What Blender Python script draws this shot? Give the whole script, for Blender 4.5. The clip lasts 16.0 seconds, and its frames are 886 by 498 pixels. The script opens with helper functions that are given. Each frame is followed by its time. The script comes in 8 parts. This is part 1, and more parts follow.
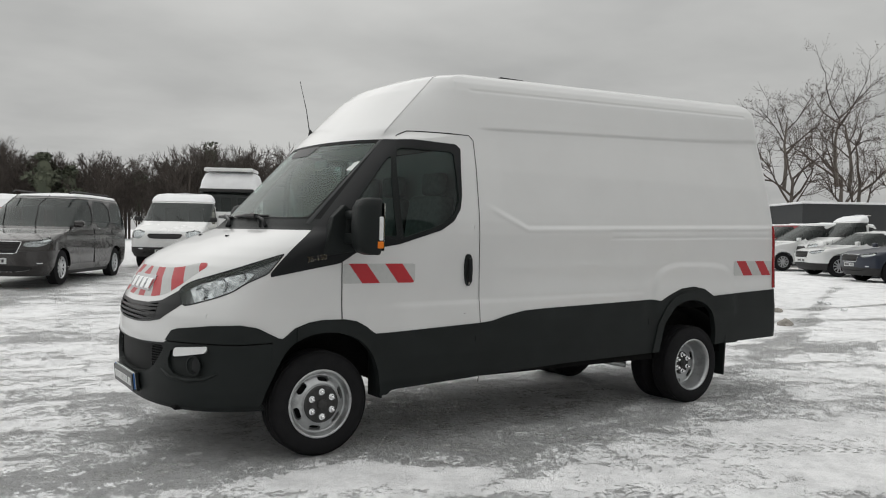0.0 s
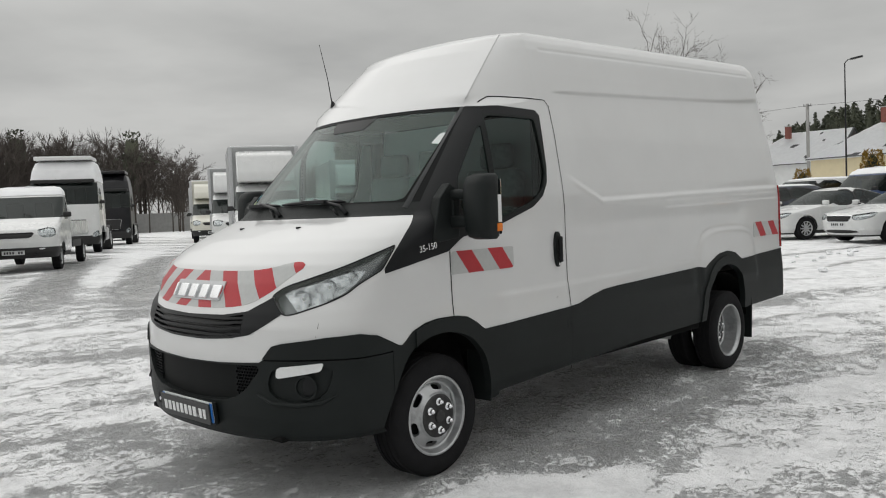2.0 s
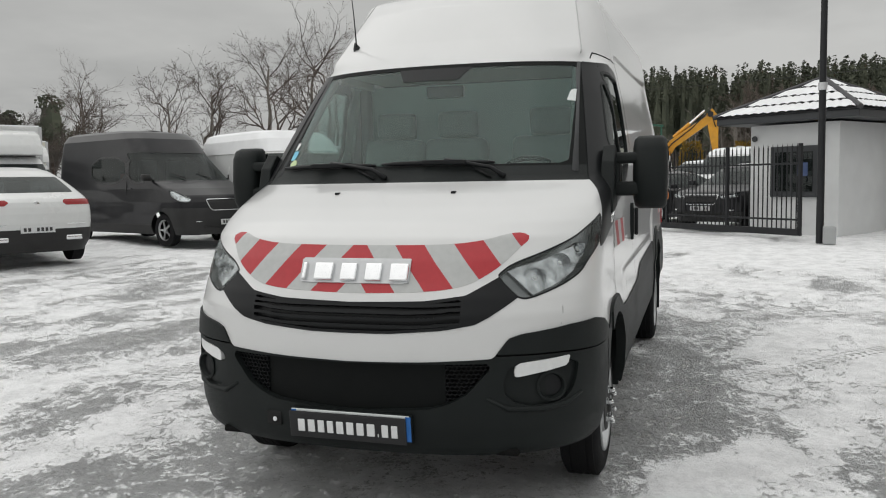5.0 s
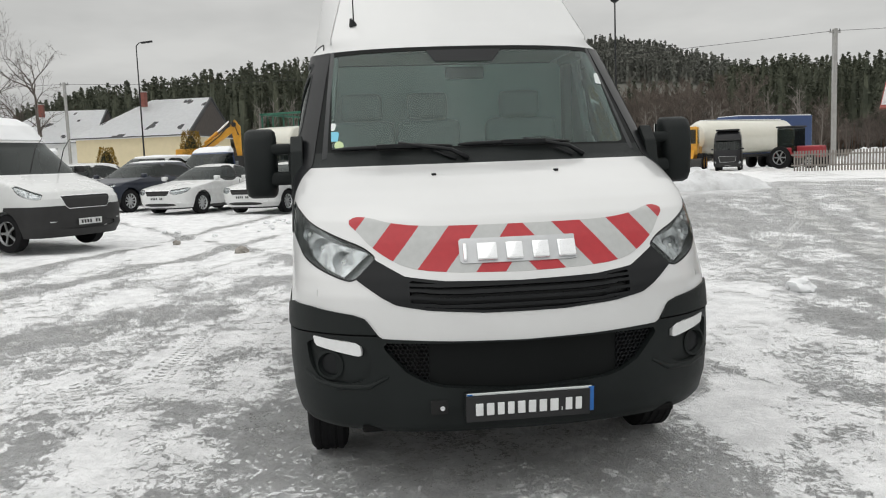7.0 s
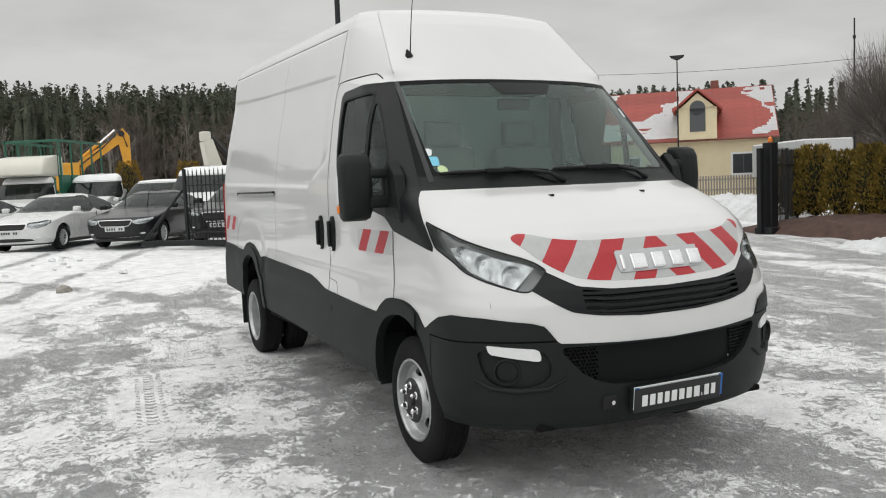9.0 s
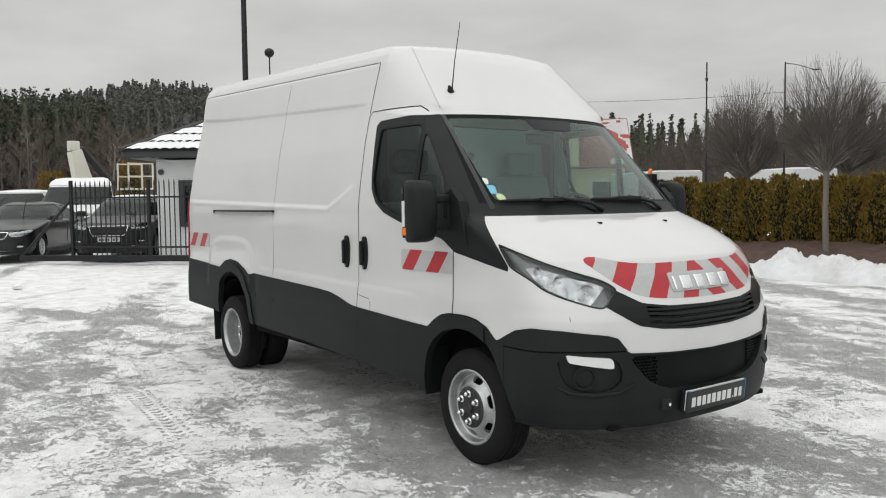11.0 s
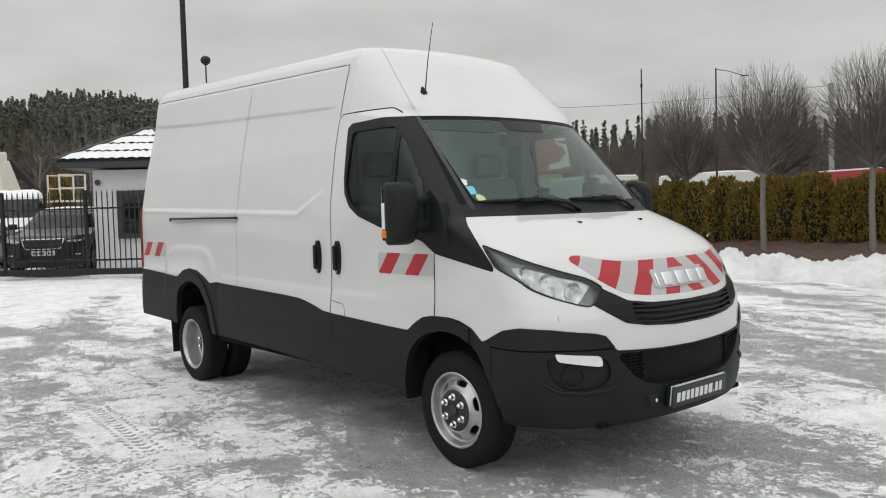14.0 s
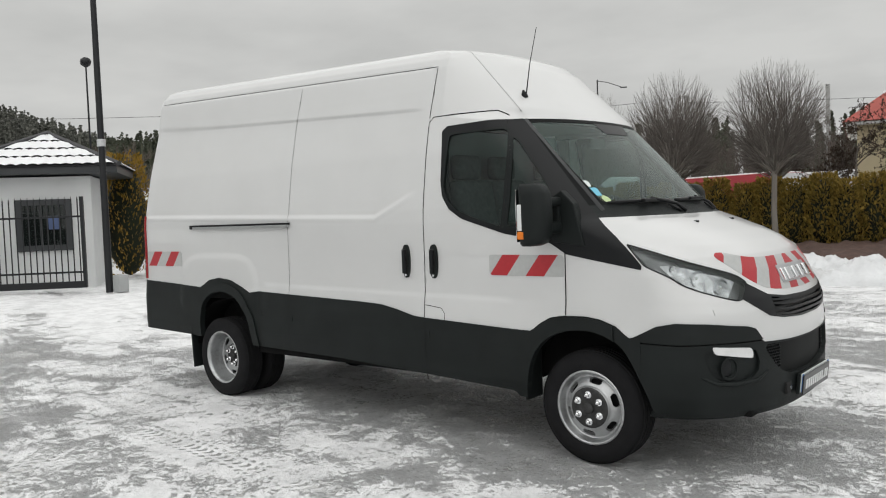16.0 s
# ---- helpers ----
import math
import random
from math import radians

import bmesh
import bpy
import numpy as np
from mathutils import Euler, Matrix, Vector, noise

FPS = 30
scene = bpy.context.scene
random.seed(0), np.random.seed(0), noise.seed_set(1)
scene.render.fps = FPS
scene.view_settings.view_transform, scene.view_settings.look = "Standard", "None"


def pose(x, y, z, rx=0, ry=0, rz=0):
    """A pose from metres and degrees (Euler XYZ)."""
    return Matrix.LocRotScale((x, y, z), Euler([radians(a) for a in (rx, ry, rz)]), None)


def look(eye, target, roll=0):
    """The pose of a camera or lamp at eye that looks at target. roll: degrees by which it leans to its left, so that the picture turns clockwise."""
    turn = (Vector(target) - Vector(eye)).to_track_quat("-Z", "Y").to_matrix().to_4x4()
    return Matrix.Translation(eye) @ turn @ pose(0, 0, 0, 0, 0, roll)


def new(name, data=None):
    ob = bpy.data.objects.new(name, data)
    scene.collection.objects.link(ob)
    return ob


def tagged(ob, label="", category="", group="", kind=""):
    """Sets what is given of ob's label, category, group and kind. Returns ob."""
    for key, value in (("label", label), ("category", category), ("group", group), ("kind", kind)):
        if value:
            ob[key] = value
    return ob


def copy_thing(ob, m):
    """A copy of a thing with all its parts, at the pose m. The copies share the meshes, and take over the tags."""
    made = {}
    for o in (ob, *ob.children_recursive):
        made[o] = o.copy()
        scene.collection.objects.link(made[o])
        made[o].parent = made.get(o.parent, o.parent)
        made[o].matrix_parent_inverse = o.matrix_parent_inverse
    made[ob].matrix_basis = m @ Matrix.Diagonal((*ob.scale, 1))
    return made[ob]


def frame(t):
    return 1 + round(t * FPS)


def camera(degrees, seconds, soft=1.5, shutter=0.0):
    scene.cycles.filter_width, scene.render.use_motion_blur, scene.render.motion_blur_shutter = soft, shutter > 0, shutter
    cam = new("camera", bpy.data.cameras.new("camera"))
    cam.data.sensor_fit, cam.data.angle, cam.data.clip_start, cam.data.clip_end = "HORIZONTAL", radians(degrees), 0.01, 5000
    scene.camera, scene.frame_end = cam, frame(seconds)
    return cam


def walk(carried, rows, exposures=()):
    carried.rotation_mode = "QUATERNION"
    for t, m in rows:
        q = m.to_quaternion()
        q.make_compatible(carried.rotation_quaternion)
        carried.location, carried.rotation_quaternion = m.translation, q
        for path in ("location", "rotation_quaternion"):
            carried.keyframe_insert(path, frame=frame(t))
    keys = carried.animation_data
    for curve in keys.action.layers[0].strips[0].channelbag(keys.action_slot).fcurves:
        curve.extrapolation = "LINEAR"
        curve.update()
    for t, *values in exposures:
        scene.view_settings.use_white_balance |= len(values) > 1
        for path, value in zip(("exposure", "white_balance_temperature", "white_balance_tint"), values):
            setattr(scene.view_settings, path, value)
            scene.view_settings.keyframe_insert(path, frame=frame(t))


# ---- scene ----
cam = camera(57.0, 16.0, soft=1.1)
PATH = [
    (0, (-2.238, -5.634, 1.417), (-1.127, -3.972, 1.383), 1.1),
    (0.5, (-2.384, -5.286, 1.414), (-1.244, -3.644, 1.374), 0.5),
    (1, (-2.684, -4.923, 1.424), (-1.48, -3.327, 1.366), 0.3),
    (1.5, (-2.903, -4.487, 1.423), (-1.577, -2.992, 1.346), -0.6),
    (2, (-3.12, -4.052, 1.454), (-1.688, -2.659, 1.358), -2.3),
    (2.5, (-3.352, -3.698, 1.449), (-1.824, -2.412, 1.328), -2.5),
    (3, (-3.522, -3.247, 1.452), (-1.912, -2.069, 1.314), -1.9),
    (3.5, (-3.724, -2.862, 1.47), (-2.036, -1.797, 1.337), -1.5),
    (4, (-3.776, -2.37, 1.437), (-2.017, -1.428, 1.305), -1.3),
    (4.5, (-3.906, -1.869, 1.439), (-2.076, -1.077, 1.287), -0.9),
    (4.7, (-3.932, -1.674, 1.433), (-2.074, -0.951, 1.278), -0.9),
    (6.8, (-4.152, 0.509, 1.461), (-2.171, 0.341, 1.236), -1.9),
    (7, (-4.161, 0.717, 1.44), (-2.187, 0.476, 1.228), -2.1),
    (7.5, (-4.172, 1.261, 1.438), (-2.228, 0.835, 1.235), -2.6),
    (8, (-4.15, 1.694, 1.431), (-2.245, 1.117, 1.23), -3.1),
    (8.5, (-4.085, 2.221, 1.452), (-2.231, 1.493, 1.261), -3.1),
    (9, (-3.901, 2.596, 1.462), (-2.105, 1.731, 1.304), -2.3),
    (9.2, (-3.828, 2.73, 1.489), (-2.051, 1.825, 1.335), -2.0),
    (11.3, (-3.668, 3.831, 1.526), (-2.068, 2.637, 1.413), -0.8),
    (11.5, (-3.671, 3.834, 1.521), (-2.075, 2.632, 1.412), -0.9),
    (12, (-3.658, 3.837, 1.519), (-2.074, 2.62, 1.419), -0.8),
    (12.5, (-3.642, 3.842, 1.525), (-2.065, 2.615, 1.43), -1.0),
    (13, (-3.633, 3.858, 1.519), (-2.064, 2.622, 1.428), -1.0),
    (13.5, (-3.618, 3.881, 1.513), (-2.065, 2.624, 1.416), -1.1),
    (14, (-3.477, 3.953, 1.494), (-1.957, 2.656, 1.391), -1.6),
    (14.5, (-3.126, 4.145, 1.502), (-1.659, 2.79, 1.401), -2.0),
    (15, (-2.882, 4.489, 1.521), (-1.471, 3.075, 1.424), -2.3),
    (15.5, (-2.596, 4.73, 1.498), (-1.251, 3.253, 1.402), -2.3),
    (16, (-2.367, 5.057, 1.508), (-1.091, 3.52, 1.414), -2.2),
]
walk(cam, [(t, look(eye, target, roll)) for t, eye, target, roll in PATH], exposures=[(0, -.12), (4.5, -.14), (7, .09), (9, .10), (12.5, .08), (16, .04)])

# ---- world and light ----
def build_world():
    w = bpy.data.worlds.new("overcast_sky")
    scene.world = w
    w.use_nodes = True
    nt = w.node_tree
    nt.nodes.clear()
    N, Lk = nt.nodes.new, nt.links.new
    out, bg = N("ShaderNodeOutputWorld"), N("ShaderNodeBackground")
    sky = N("ShaderNodeTexSky")
    sky.sky_type, sky.sun_disc = "NISHITA", False
    sky.sun_elevation, sky.sun_rotation = radians(48), radians(330)
    hs = N("ShaderNodeHueSaturation")
    hs.inputs["Saturation"].default_value = 0.05
    hs.inputs["Value"].default_value = 0.10
    Lk(sky.outputs[0], hs.inputs["Color"])
    geo = N("ShaderNodeTexCoord")
    sep = N("ShaderNodeSeparateXYZ")
    Lk(geo.outputs["Generated"], sep.inputs[0])
    # cloud layer seen on a flat ceiling: direction divided by its height
    up = N("ShaderNodeMath"); up.operation = "MAXIMUM"; up.inputs[1].default_value = 0.0
    Lk(sep.outputs[2], up.inputs[0])
    lift = N("ShaderNodeMath"); lift.operation = "ADD"; lift.inputs[1].default_value = 0.14
    Lk(up.outputs[0], lift.inputs[0])
    div = N("ShaderNodeVectorMath"); div.operation = "DIVIDE"
    Lk(geo.outputs["Generated"], div.inputs[0]); Lk(lift.outputs[0], div.inputs[1])
    n1 = N("ShaderNodeTexNoise"); n1.inputs["Scale"].default_value = 0.9; n1.inputs["Detail"].default_value = 5; n1.inputs["Roughness"].default_value = 0.52
    Lk(div.outputs[0], n1.inputs["Vector"])
    ramp = N("ShaderNodeValToRGB")
    ramp.color_ramp.elements[0].position, ramp.color_ramp.elements[0].color = 0.32, (0.80, 0.805, 0.80, 1)
    ramp.color_ramp.elements[1].position, ramp.color_ramp.elements[1].color = 0.66, (1.12, 1.12, 1.105, 1)
    Lk(n1.outputs["Fac"], ramp.inputs[0])
    grad = N("ShaderNodeValToRGB")
    g = grad.color_ramp
    g.elements[0].position, g.elements[0].color = 0.0, (0.66, 0.662, 0.655, 1)
    g.elements[1].position, g.elements[1].color = 1.0, (1.55, 1.55, 1.54, 1)
    e = g.elements.new(0.22); e.color = (0.65, 0.653, 0.645, 1)
    e = g.elements.new(0.5); e.color = (1.1, 1.1, 1.09, 1)
    Lk(up.outputs[0], grad.inputs[0])
    mul = N("ShaderNodeMixRGB"); mul.blend_type = "MULTIPLY"; mul.inputs[0].default_value = 1
    Lk(grad.outputs[0], mul.inputs[1]); Lk(ramp.outputs[0], mul.inputs[2])
    mix = N("ShaderNodeMixRGB"); mix.inputs[0].default_value = 0.92
    Lk(hs.outputs[0], mix.inputs[1]); Lk(mul.outputs[0], mix.inputs[2])
    Lk(mix.outputs[0], bg.inputs[0])
    bg.inputs[1].default_value = SKY
    Lk(bg.outputs[0], out.inputs[0])


SKY = 0.83
build_world()
sun = new("sun", bpy.data.lights.new("sun", "SUN"))
sun.data.energy, sun.data.angle, sun.data.color = 0.7, radians(100), (1.0, 0.98, 0.95)
sun.matrix_world = look((-4, 7, 9), (0, 0, 0))


# ---- materials ----
MATS = {}


def material(name, color, rough=0.5, metal=0.0, vary=0.0, scale=8.0, bump=0.0, bump_scale=60.0, dirt=0.0, dirt_color=(0.12, 0.11, 0.10), spec=0.5, coat=0.0, per_object=0.0):
    """A procedural surface: base colour with two scales of variation, optional road dirt and bump."""
    m = bpy.data.materials.new(name)
    m.use_nodes = True
    nt = m.node_tree
    N, Lk = nt.nodes.new, nt.links.new
    b = nt.nodes["Principled BSDF"]
    b.inputs["Roughness"].default_value, b.inputs["Metallic"].default_value = rough, metal
    b.inputs["Specular IOR Level"].default_value = spec
    b.inputs["Coat Weight"].default_value = coat
    b.inputs["Coat Roughness"].default_value = 0.03
    b.inputs["Base Color"].default_value = (*color, 1)
    co = N("ShaderNodeTexCoord")
    src = None
    if vary or dirt:
        n = N("ShaderNodeTexNoise"); n.inputs["Scale"].default_value = scale; n.inputs["Detail"].default_value = 6
        Lk(co.outputs["Object"], n.inputs["Vector"])
        mr = N("ShaderNodeMapRange"); mr.inputs[1].default_value, mr.inputs[2].default_value = 0.25, 0.75
        mr.inputs[3].default_value, mr.inputs[4].default_value = 1 - vary, 1 + vary
        Lk(n.outputs["Fac"], mr.inputs[0])
        sc = N("ShaderNodeVectorMath"); sc.operation = "SCALE"
        sc.inputs[0].default_value = color
        Lk(mr.outputs[0], sc.inputs["Scale"])
        src = sc.outputs[0]
    if per_object and src:
        oi = N("ShaderNodeObjectInfo")
        mo = N("ShaderNodeMapRange"); mo.inputs[3].default_value, mo.inputs[4].default_value = 1 - per_object, 1 + per_object
        Lk(oi.outputs["Random"], mo.inputs[0])
        s2 = N("ShaderNodeVectorMath"); s2.operation = "SCALE"
        Lk(src, s2.inputs[0]); Lk(mo.outputs[0], s2.inputs["Scale"])
        src = s2.outputs[0]
    if dirt:
        d = N("ShaderNodeTexNoise"); d.inputs["Scale"].default_value = scale * 0.35; d.inputs["Detail"].default_value = 9; d.inputs["Roughness"].default_value = 0.7
        Lk(co.outputs["Object"], d.inputs["Vector"])
        dr = N("ShaderNodeMapRange"); dr.inputs[1].default_value, dr.inputs[2].default_value, dr.inputs[4].default_value = 0.5, 0.8, dirt
        Lk(d.outputs["Fac"], dr.inputs[0])
        mx = N("ShaderNodeMixRGB"); mx.inputs[2].default_value = (*dirt_color, 1)
        Lk(dr.outputs[0], mx.inputs[0]); Lk(src, mx.inputs[1])
        src = mx.outputs[0]
        rr = N("ShaderNodeMapRange"); rr.inputs[3].default_value, rr.inputs[4].default_value = rough, min(1, rough + 0.5)
        Lk(dr.outputs[0], rr.inputs[0]); Lk(rr.outputs[0], b.inputs["Roughness"])
    if src:
        Lk(src, b.inputs["Base Color"])
    if bump:
        n2 = N("ShaderNodeTexNoise"); n2.inputs["Scale"].default_value = bump_scale; n2.inputs["Detail"].default_value = 4
        Lk(co.outputs["Object"], n2.inputs["Vector"])
        bp = N("ShaderNodeBump"); bp.inputs["Strength"].default_value = bump; bp.inputs["Distance"].default_value = 0.01
        Lk(n2.outputs["Fac"], bp.inputs["Height"]); Lk(bp.outputs[0], b.inputs["Normal"])
    MATS[name] = m
    return m


def glass_material(name, tint, clear=0.75, rough=0.0, dust_veil=0.02):
    """Thin tinted glazing: lets tinted light through, and mirrors by Fresnel."""
    m = bpy.data.materials.new(name)
    m.use_nodes = True
    nt = m.node_tree
    nt.nodes.clear()
    N, Lk = nt.nodes.new, nt.links.new
    out, mix, lw = N("ShaderNodeOutputMaterial"), N("ShaderNodeMixShader"), N("ShaderNodeLayerWeight")
    tr, gl = N("ShaderNodeBsdfTransparent"), N("ShaderNodeBsdfGlossy")
    tr.inputs[0].default_value = (*[c * clear for c in tint], 1)
    gl.inputs["Roughness"].default_value = rough
    gl.inputs["Color"].default_value = (0.9, 0.93, 0.92, 1)
    # gloss grows towards grazing sight
    lw.inputs[0].default_value = 0.5
    pw = N("ShaderNodeMath"); pw.operation = "POWER"; pw.inputs[1].default_value = 5.0
    Lk(lw.outputs["Facing"], pw.inputs[0])
    fr = N("ShaderNodeMath"); fr.operation = "MULTIPLY_ADD"; fr.inputs[1].default_value = 0.75; fr.inputs[2].default_value = 0.035
    Lk(pw.outputs[0], fr.inputs[0])
    # a thin film on the pane: road dust, with veiling glare painted in as teal
    film, df = N("ShaderNodeMixShader"), N("ShaderNodeBsdfDiffuse")
    film.inputs[0].default_value = dust_veil
    df.inputs[0].default_value = (0.42, 0.54, 0.50, 1)
    Lk(tr.outputs[0], film.inputs[1]); Lk(df.outputs[0], film.inputs[2])
    Lk(fr.outputs[0], mix.inputs[0]); Lk((film if dust_veil > 0 else tr).outputs[0], mix.inputs[1]); Lk(gl.outputs[0], mix.inputs[2])
    Lk(mix.outputs[0], out.inputs[0])
    MATS[name] = m
    return m


PAINT = material("van_white_paint", (0.625, 0.63, 0.628), 0.28, vary=0.02, scale=3, dirt=0.10, dirt_color=(0.52, 0.51, 0.49), coat=0.8)
CLAD = material("black_grained_plastic", (0.0105, 0.0132, 0.0130), 0.5, vary=0.22, scale=4, bump=0.15, bump_scale=420, dirt=0.22, dirt_color=(0.03, 0.031, 0.03), spec=0.20)
PILLAR = material("satin_black_trim", (0.011, 0.012, 0.013), 0.34, vary=0.1, scale=6, spec=0.2)
FRIT = material("printed_black_border", (0.007, 0.008, 0.008), 0.55, vary=0.1, scale=8, spec=0.10)
GAP = material("dark_joint", (0.01, 0.01, 0.01), 0.9)
RUBBER = material("tyre_rubber", (0.010, 0.010, 0.011), 0.85, spec=.2, vary=0.2, scale=14, dirt=0.2, dirt_color=(0.035, 0.034, 0.032), bump=0.3, bump_scale=90)
STEEL = material("silver_wheel_paint", (0.45, 0.46, 0.465), 0.30, metal=0.75, vary=0.12, scale=18, dirt=0.75, dirt_color=(0.10, 0.095, 0.09))
CHROME = material("chrome", (0.82, 0.83, 0.84), 0.12, metal=1.0, vary=0.03, scale=20)
WELL = material("wheel_well_liner", (0.008, 0.008, 0.008), 0.9, spec=.1, vary=0.3, scale=10)
RED_TAPE = material("red_reflective_tape", (0.40, 0.020, 0.028), 0.4, vary=0.06, scale=40, bump=0.06, bump_scale=500)
GREY_TAPE = material("grey_reflective_tape", (0.44, 0.45, 0.445), 0.38, vary=0.05, scale=40, bump=0.06, bump_scale=500)
LENS_BACK = material("headlight_reflector", (0.50, 0.51, 0.52), 0.14, metal=0.95, vary=0.55, scale=22, bump=0.55, bump_scale=17)
LENS_DARK = material("headlight_housing", (0.20, 0.205, 0.21), 0.24, metal=0.55, vary=0.35, scale=18)
WHITE_LENS = material("white_lamp_lens", (0.72, 0.73, 0.73), 0.2, vary=0.04, scale=50)
AMBER = material("amber_lens", (0.75, 0.20, 0.02), 0.2)
RED_LENS = material("red_lamp_lens", (0.28, 0.012, 0.014), 0.15, vary=0.15, scale=25)
# thicker film here: the windscreen's veiling glare is put into its colour
GLASS = glass_material("windscreen_glass", (0.73, 0.95, 0.89), 0.97, dust_veil=0.08)
SIDE_GLASS = glass_material("side_window_glass", (0.60, 0.70, 0.68), 0.55, dust_veil=0.0)
DARK_GLASS = glass_material("dark_car_glass", (0.25, 0.28, 0.28), 0.6)
LAMP_GLASS = glass_material("lamp_cover_glass", (0.92, 0.94, 0.94), 0.95)
# partition lightened towards teal: veiling glare of the windscreen put into its colour
BULKHEAD = material("bulkhead_veil_grey", (0.38, 0.44, 0.42), 0.8, vary=0.08, scale=6)
TRIM_GREY = material("interior_grey_trim", (0.055, 0.058, 0.06), 0.7, vary=0.15, scale=12)
SEAT = material("interior_seat_cloth", (0.15, 0.175, 0.17), 0.9, vary=0.2, scale=30)
LINER = material("interior_headliner", (0.16, 0.16, 0.155), 0.9, vary=0.05, scale=8)
WHITE_PLATE = material("white_lettering", (0.75, 0.76, 0.76), 0.4, vary=0.03, scale=30)
BLACK_PLATE = material("black_sign_plate", (0.012, 0.012, 0.013), 0.3)
BLUE = material("blue_plate_band", (0.02, 0.14, 0.45), 0.4)
STICKER_W = material("white_sticker", (0.68, 0.72, 0.71), 0.5, vary=0.04, scale=30)
STICKER_B = material("light_blue_sticker", (0.16, 0.50, 0.66), 0.5)
STICKER_G = material("green_round_sticker", (0.50, 0.62, 0.33), 0.5)


# ---- mesh helpers ----
def part(name, mesh, mat, parent=None, label="", smooth=False):
    """Links a mesh or bmesh as one object, under a thing or a part."""
    if isinstance(mesh, bmesh.types.BMesh):
        bmesh.ops.recalc_face_normals(mesh, faces=mesh.faces)
        me = bpy.data.meshes.new(name)
        mesh.to_mesh(me)
        mesh.free()
        mesh = me
    if mat and not mesh.materials:
        mesh.materials.append(mat)
    if smooth:
        mesh.polygons.foreach_set("use_smooth", [True] * len(mesh.polygons))
        if smooth is not True:
            mesh.set_sharp_from_angle(angle=radians(smooth))
    ob = new(name, mesh)
    if parent:
        ob.parent = parent
    if label:
        ob["label"] = label
    return ob


def thing(name, m, label, category, group="", kind=""):
    ob = new(name)
    ob.matrix_world = m
    ob.empty_display_size = 0.2
    return tagged(ob, label, category, group, kind)


def add_box(bm, c, s, bevel=0.0, seg=2, rot=None):
    m = Matrix.Translation(c) @ (rot if rot else Matrix()) @ Matrix.Diagonal((*s, 1))
    r = bmesh.ops.create_cube(bm, size=1.0, matrix=m)
    if bevel:
        es = list({e for v in r["verts"] for e in v.link_edges})
        bmesh.ops.bevel(bm, geom=es, offset=bevel, segments=seg, affect="EDGES", profile=0.6)
    return bm


def box(c, s, bevel=0.0, seg=2, rot=None):
    return add_box(bmesh.new(), c, s, bevel, seg, rot)


def add_cyl(bm, a, b, r, r2=None, n=12, caps=True):
    a, b = Vector(a), Vector(b)
    d = b - a
    m = Matrix.Translation((a + b) / 2) @ d.to_track_quat("Z", "Y").to_matrix().to_4x4()
    bmesh.ops.create_cone(bm, cap_ends=caps, segments=n, radius1=r, radius2=r if r2 is None else r2, depth=d.length, matrix=m)
    return bm


def cyl(a, b, r, r2=None, n=12):
    return add_cyl(bmesh.new(), a, b, r, r2, n)


def tube_mesh(bm, pts, radii, n=6):
    """A bent tapered tube through points."""
    pts = [Vector(p) for p in pts]
    rings = []
    for i, p in enumerate(pts):
        d = (pts[min(i + 1, len(pts) - 1)] - pts[max(i - 1, 0)]).normalized()
        a = d.orthogonal().normalized()
        b = d.cross(a)
        r = radii[i] if hasattr(radii, "__len__") else radii
        rings.append([bm.verts.new(p + r * (math.cos(k * 2 * math.pi / n) * a + math.sin(k * 2 * math.pi / n) * b)) for k in range(n)])
    for r0, r1 in zip(rings, rings[1:]):
        # match the ring that turns least
        best = min(range(n), key=lambda s: sum((r0[k].co - r1[(k + s) % n].co).length for k in range(n)))
        for k in range(n):
            bm.faces.new((r0[k], r0[(k + 1) % n], r1[(k + 1 + best) % n], r1[(k + best) % n]))
    bm.faces.new(rings[0][::-1]); bm.faces.new(rings[-1])
    return bm


def revolve(profile, n=40, axis="y"):
    """A body of revolution from (along, radius) points about the y axis through the origin."""
    bm = bmesh.new()
    rings = []
    for y, r in profile:
        rings.append([bm.verts.new((r * math.cos(k * 2 * math.pi / n), y, r * math.sin(k * 2 * math.pi / n))) for k in range(n)])
    for r0, r1 in zip(rings, rings[1:]):
        for k in range(n):
            bm.faces.new((r0[k], r0[(k + 1) % n], r1[(k + 1) % n], r1[k]))
    return bm


def prism(outline, axis, a, b, bevel=0.0, seg=2):
    """A polygon pushed along an axis. outline in the two other axes, in the order x, y, z."""
    bm = bmesh.new()
    def at(p, d):
        return {"x": (d, p[0], p[1]), "y": (p[0], d, p[1]), "z": (p[0], p[1], d)}[axis]
    v0 = [bm.verts.new(at(p, a)) for p in outline]
    v1 = [bm.verts.new(at(p, b)) for p in outline]
    bm.faces.new(v0); bm.faces.new(v1[::-1])
    n = len(outline)
    for i in range(n):
        bm.faces.new((v0[i], v0[(i + 1) % n], v1[(i + 1) % n], v1[i]))
    if bevel:
        bmesh.ops.bevel(bm, geom=list(bm.edges), offset=bevel, segments=seg, affect="EDGES", profile=0.6)
    return bm


# ---- triangle soups: surfaces cut along smooth outlines ----
# each corner holds place, normal and a plan place (the last three), by which outlines are laid
def soup_from_grid(P, Nn, B, flip=False):
    G = np.concatenate([P, Nn, B], -1)
    a, b, c, d = G[:-1, :-1], G[:-1, 1:], G[1:, 1:], G[1:, :-1]
    return np.concatenate([np.stack([a, b, c], -2).reshape(-1, 3, 9), np.stack([a, c, d], -2).reshape(-1, 3, 9)])


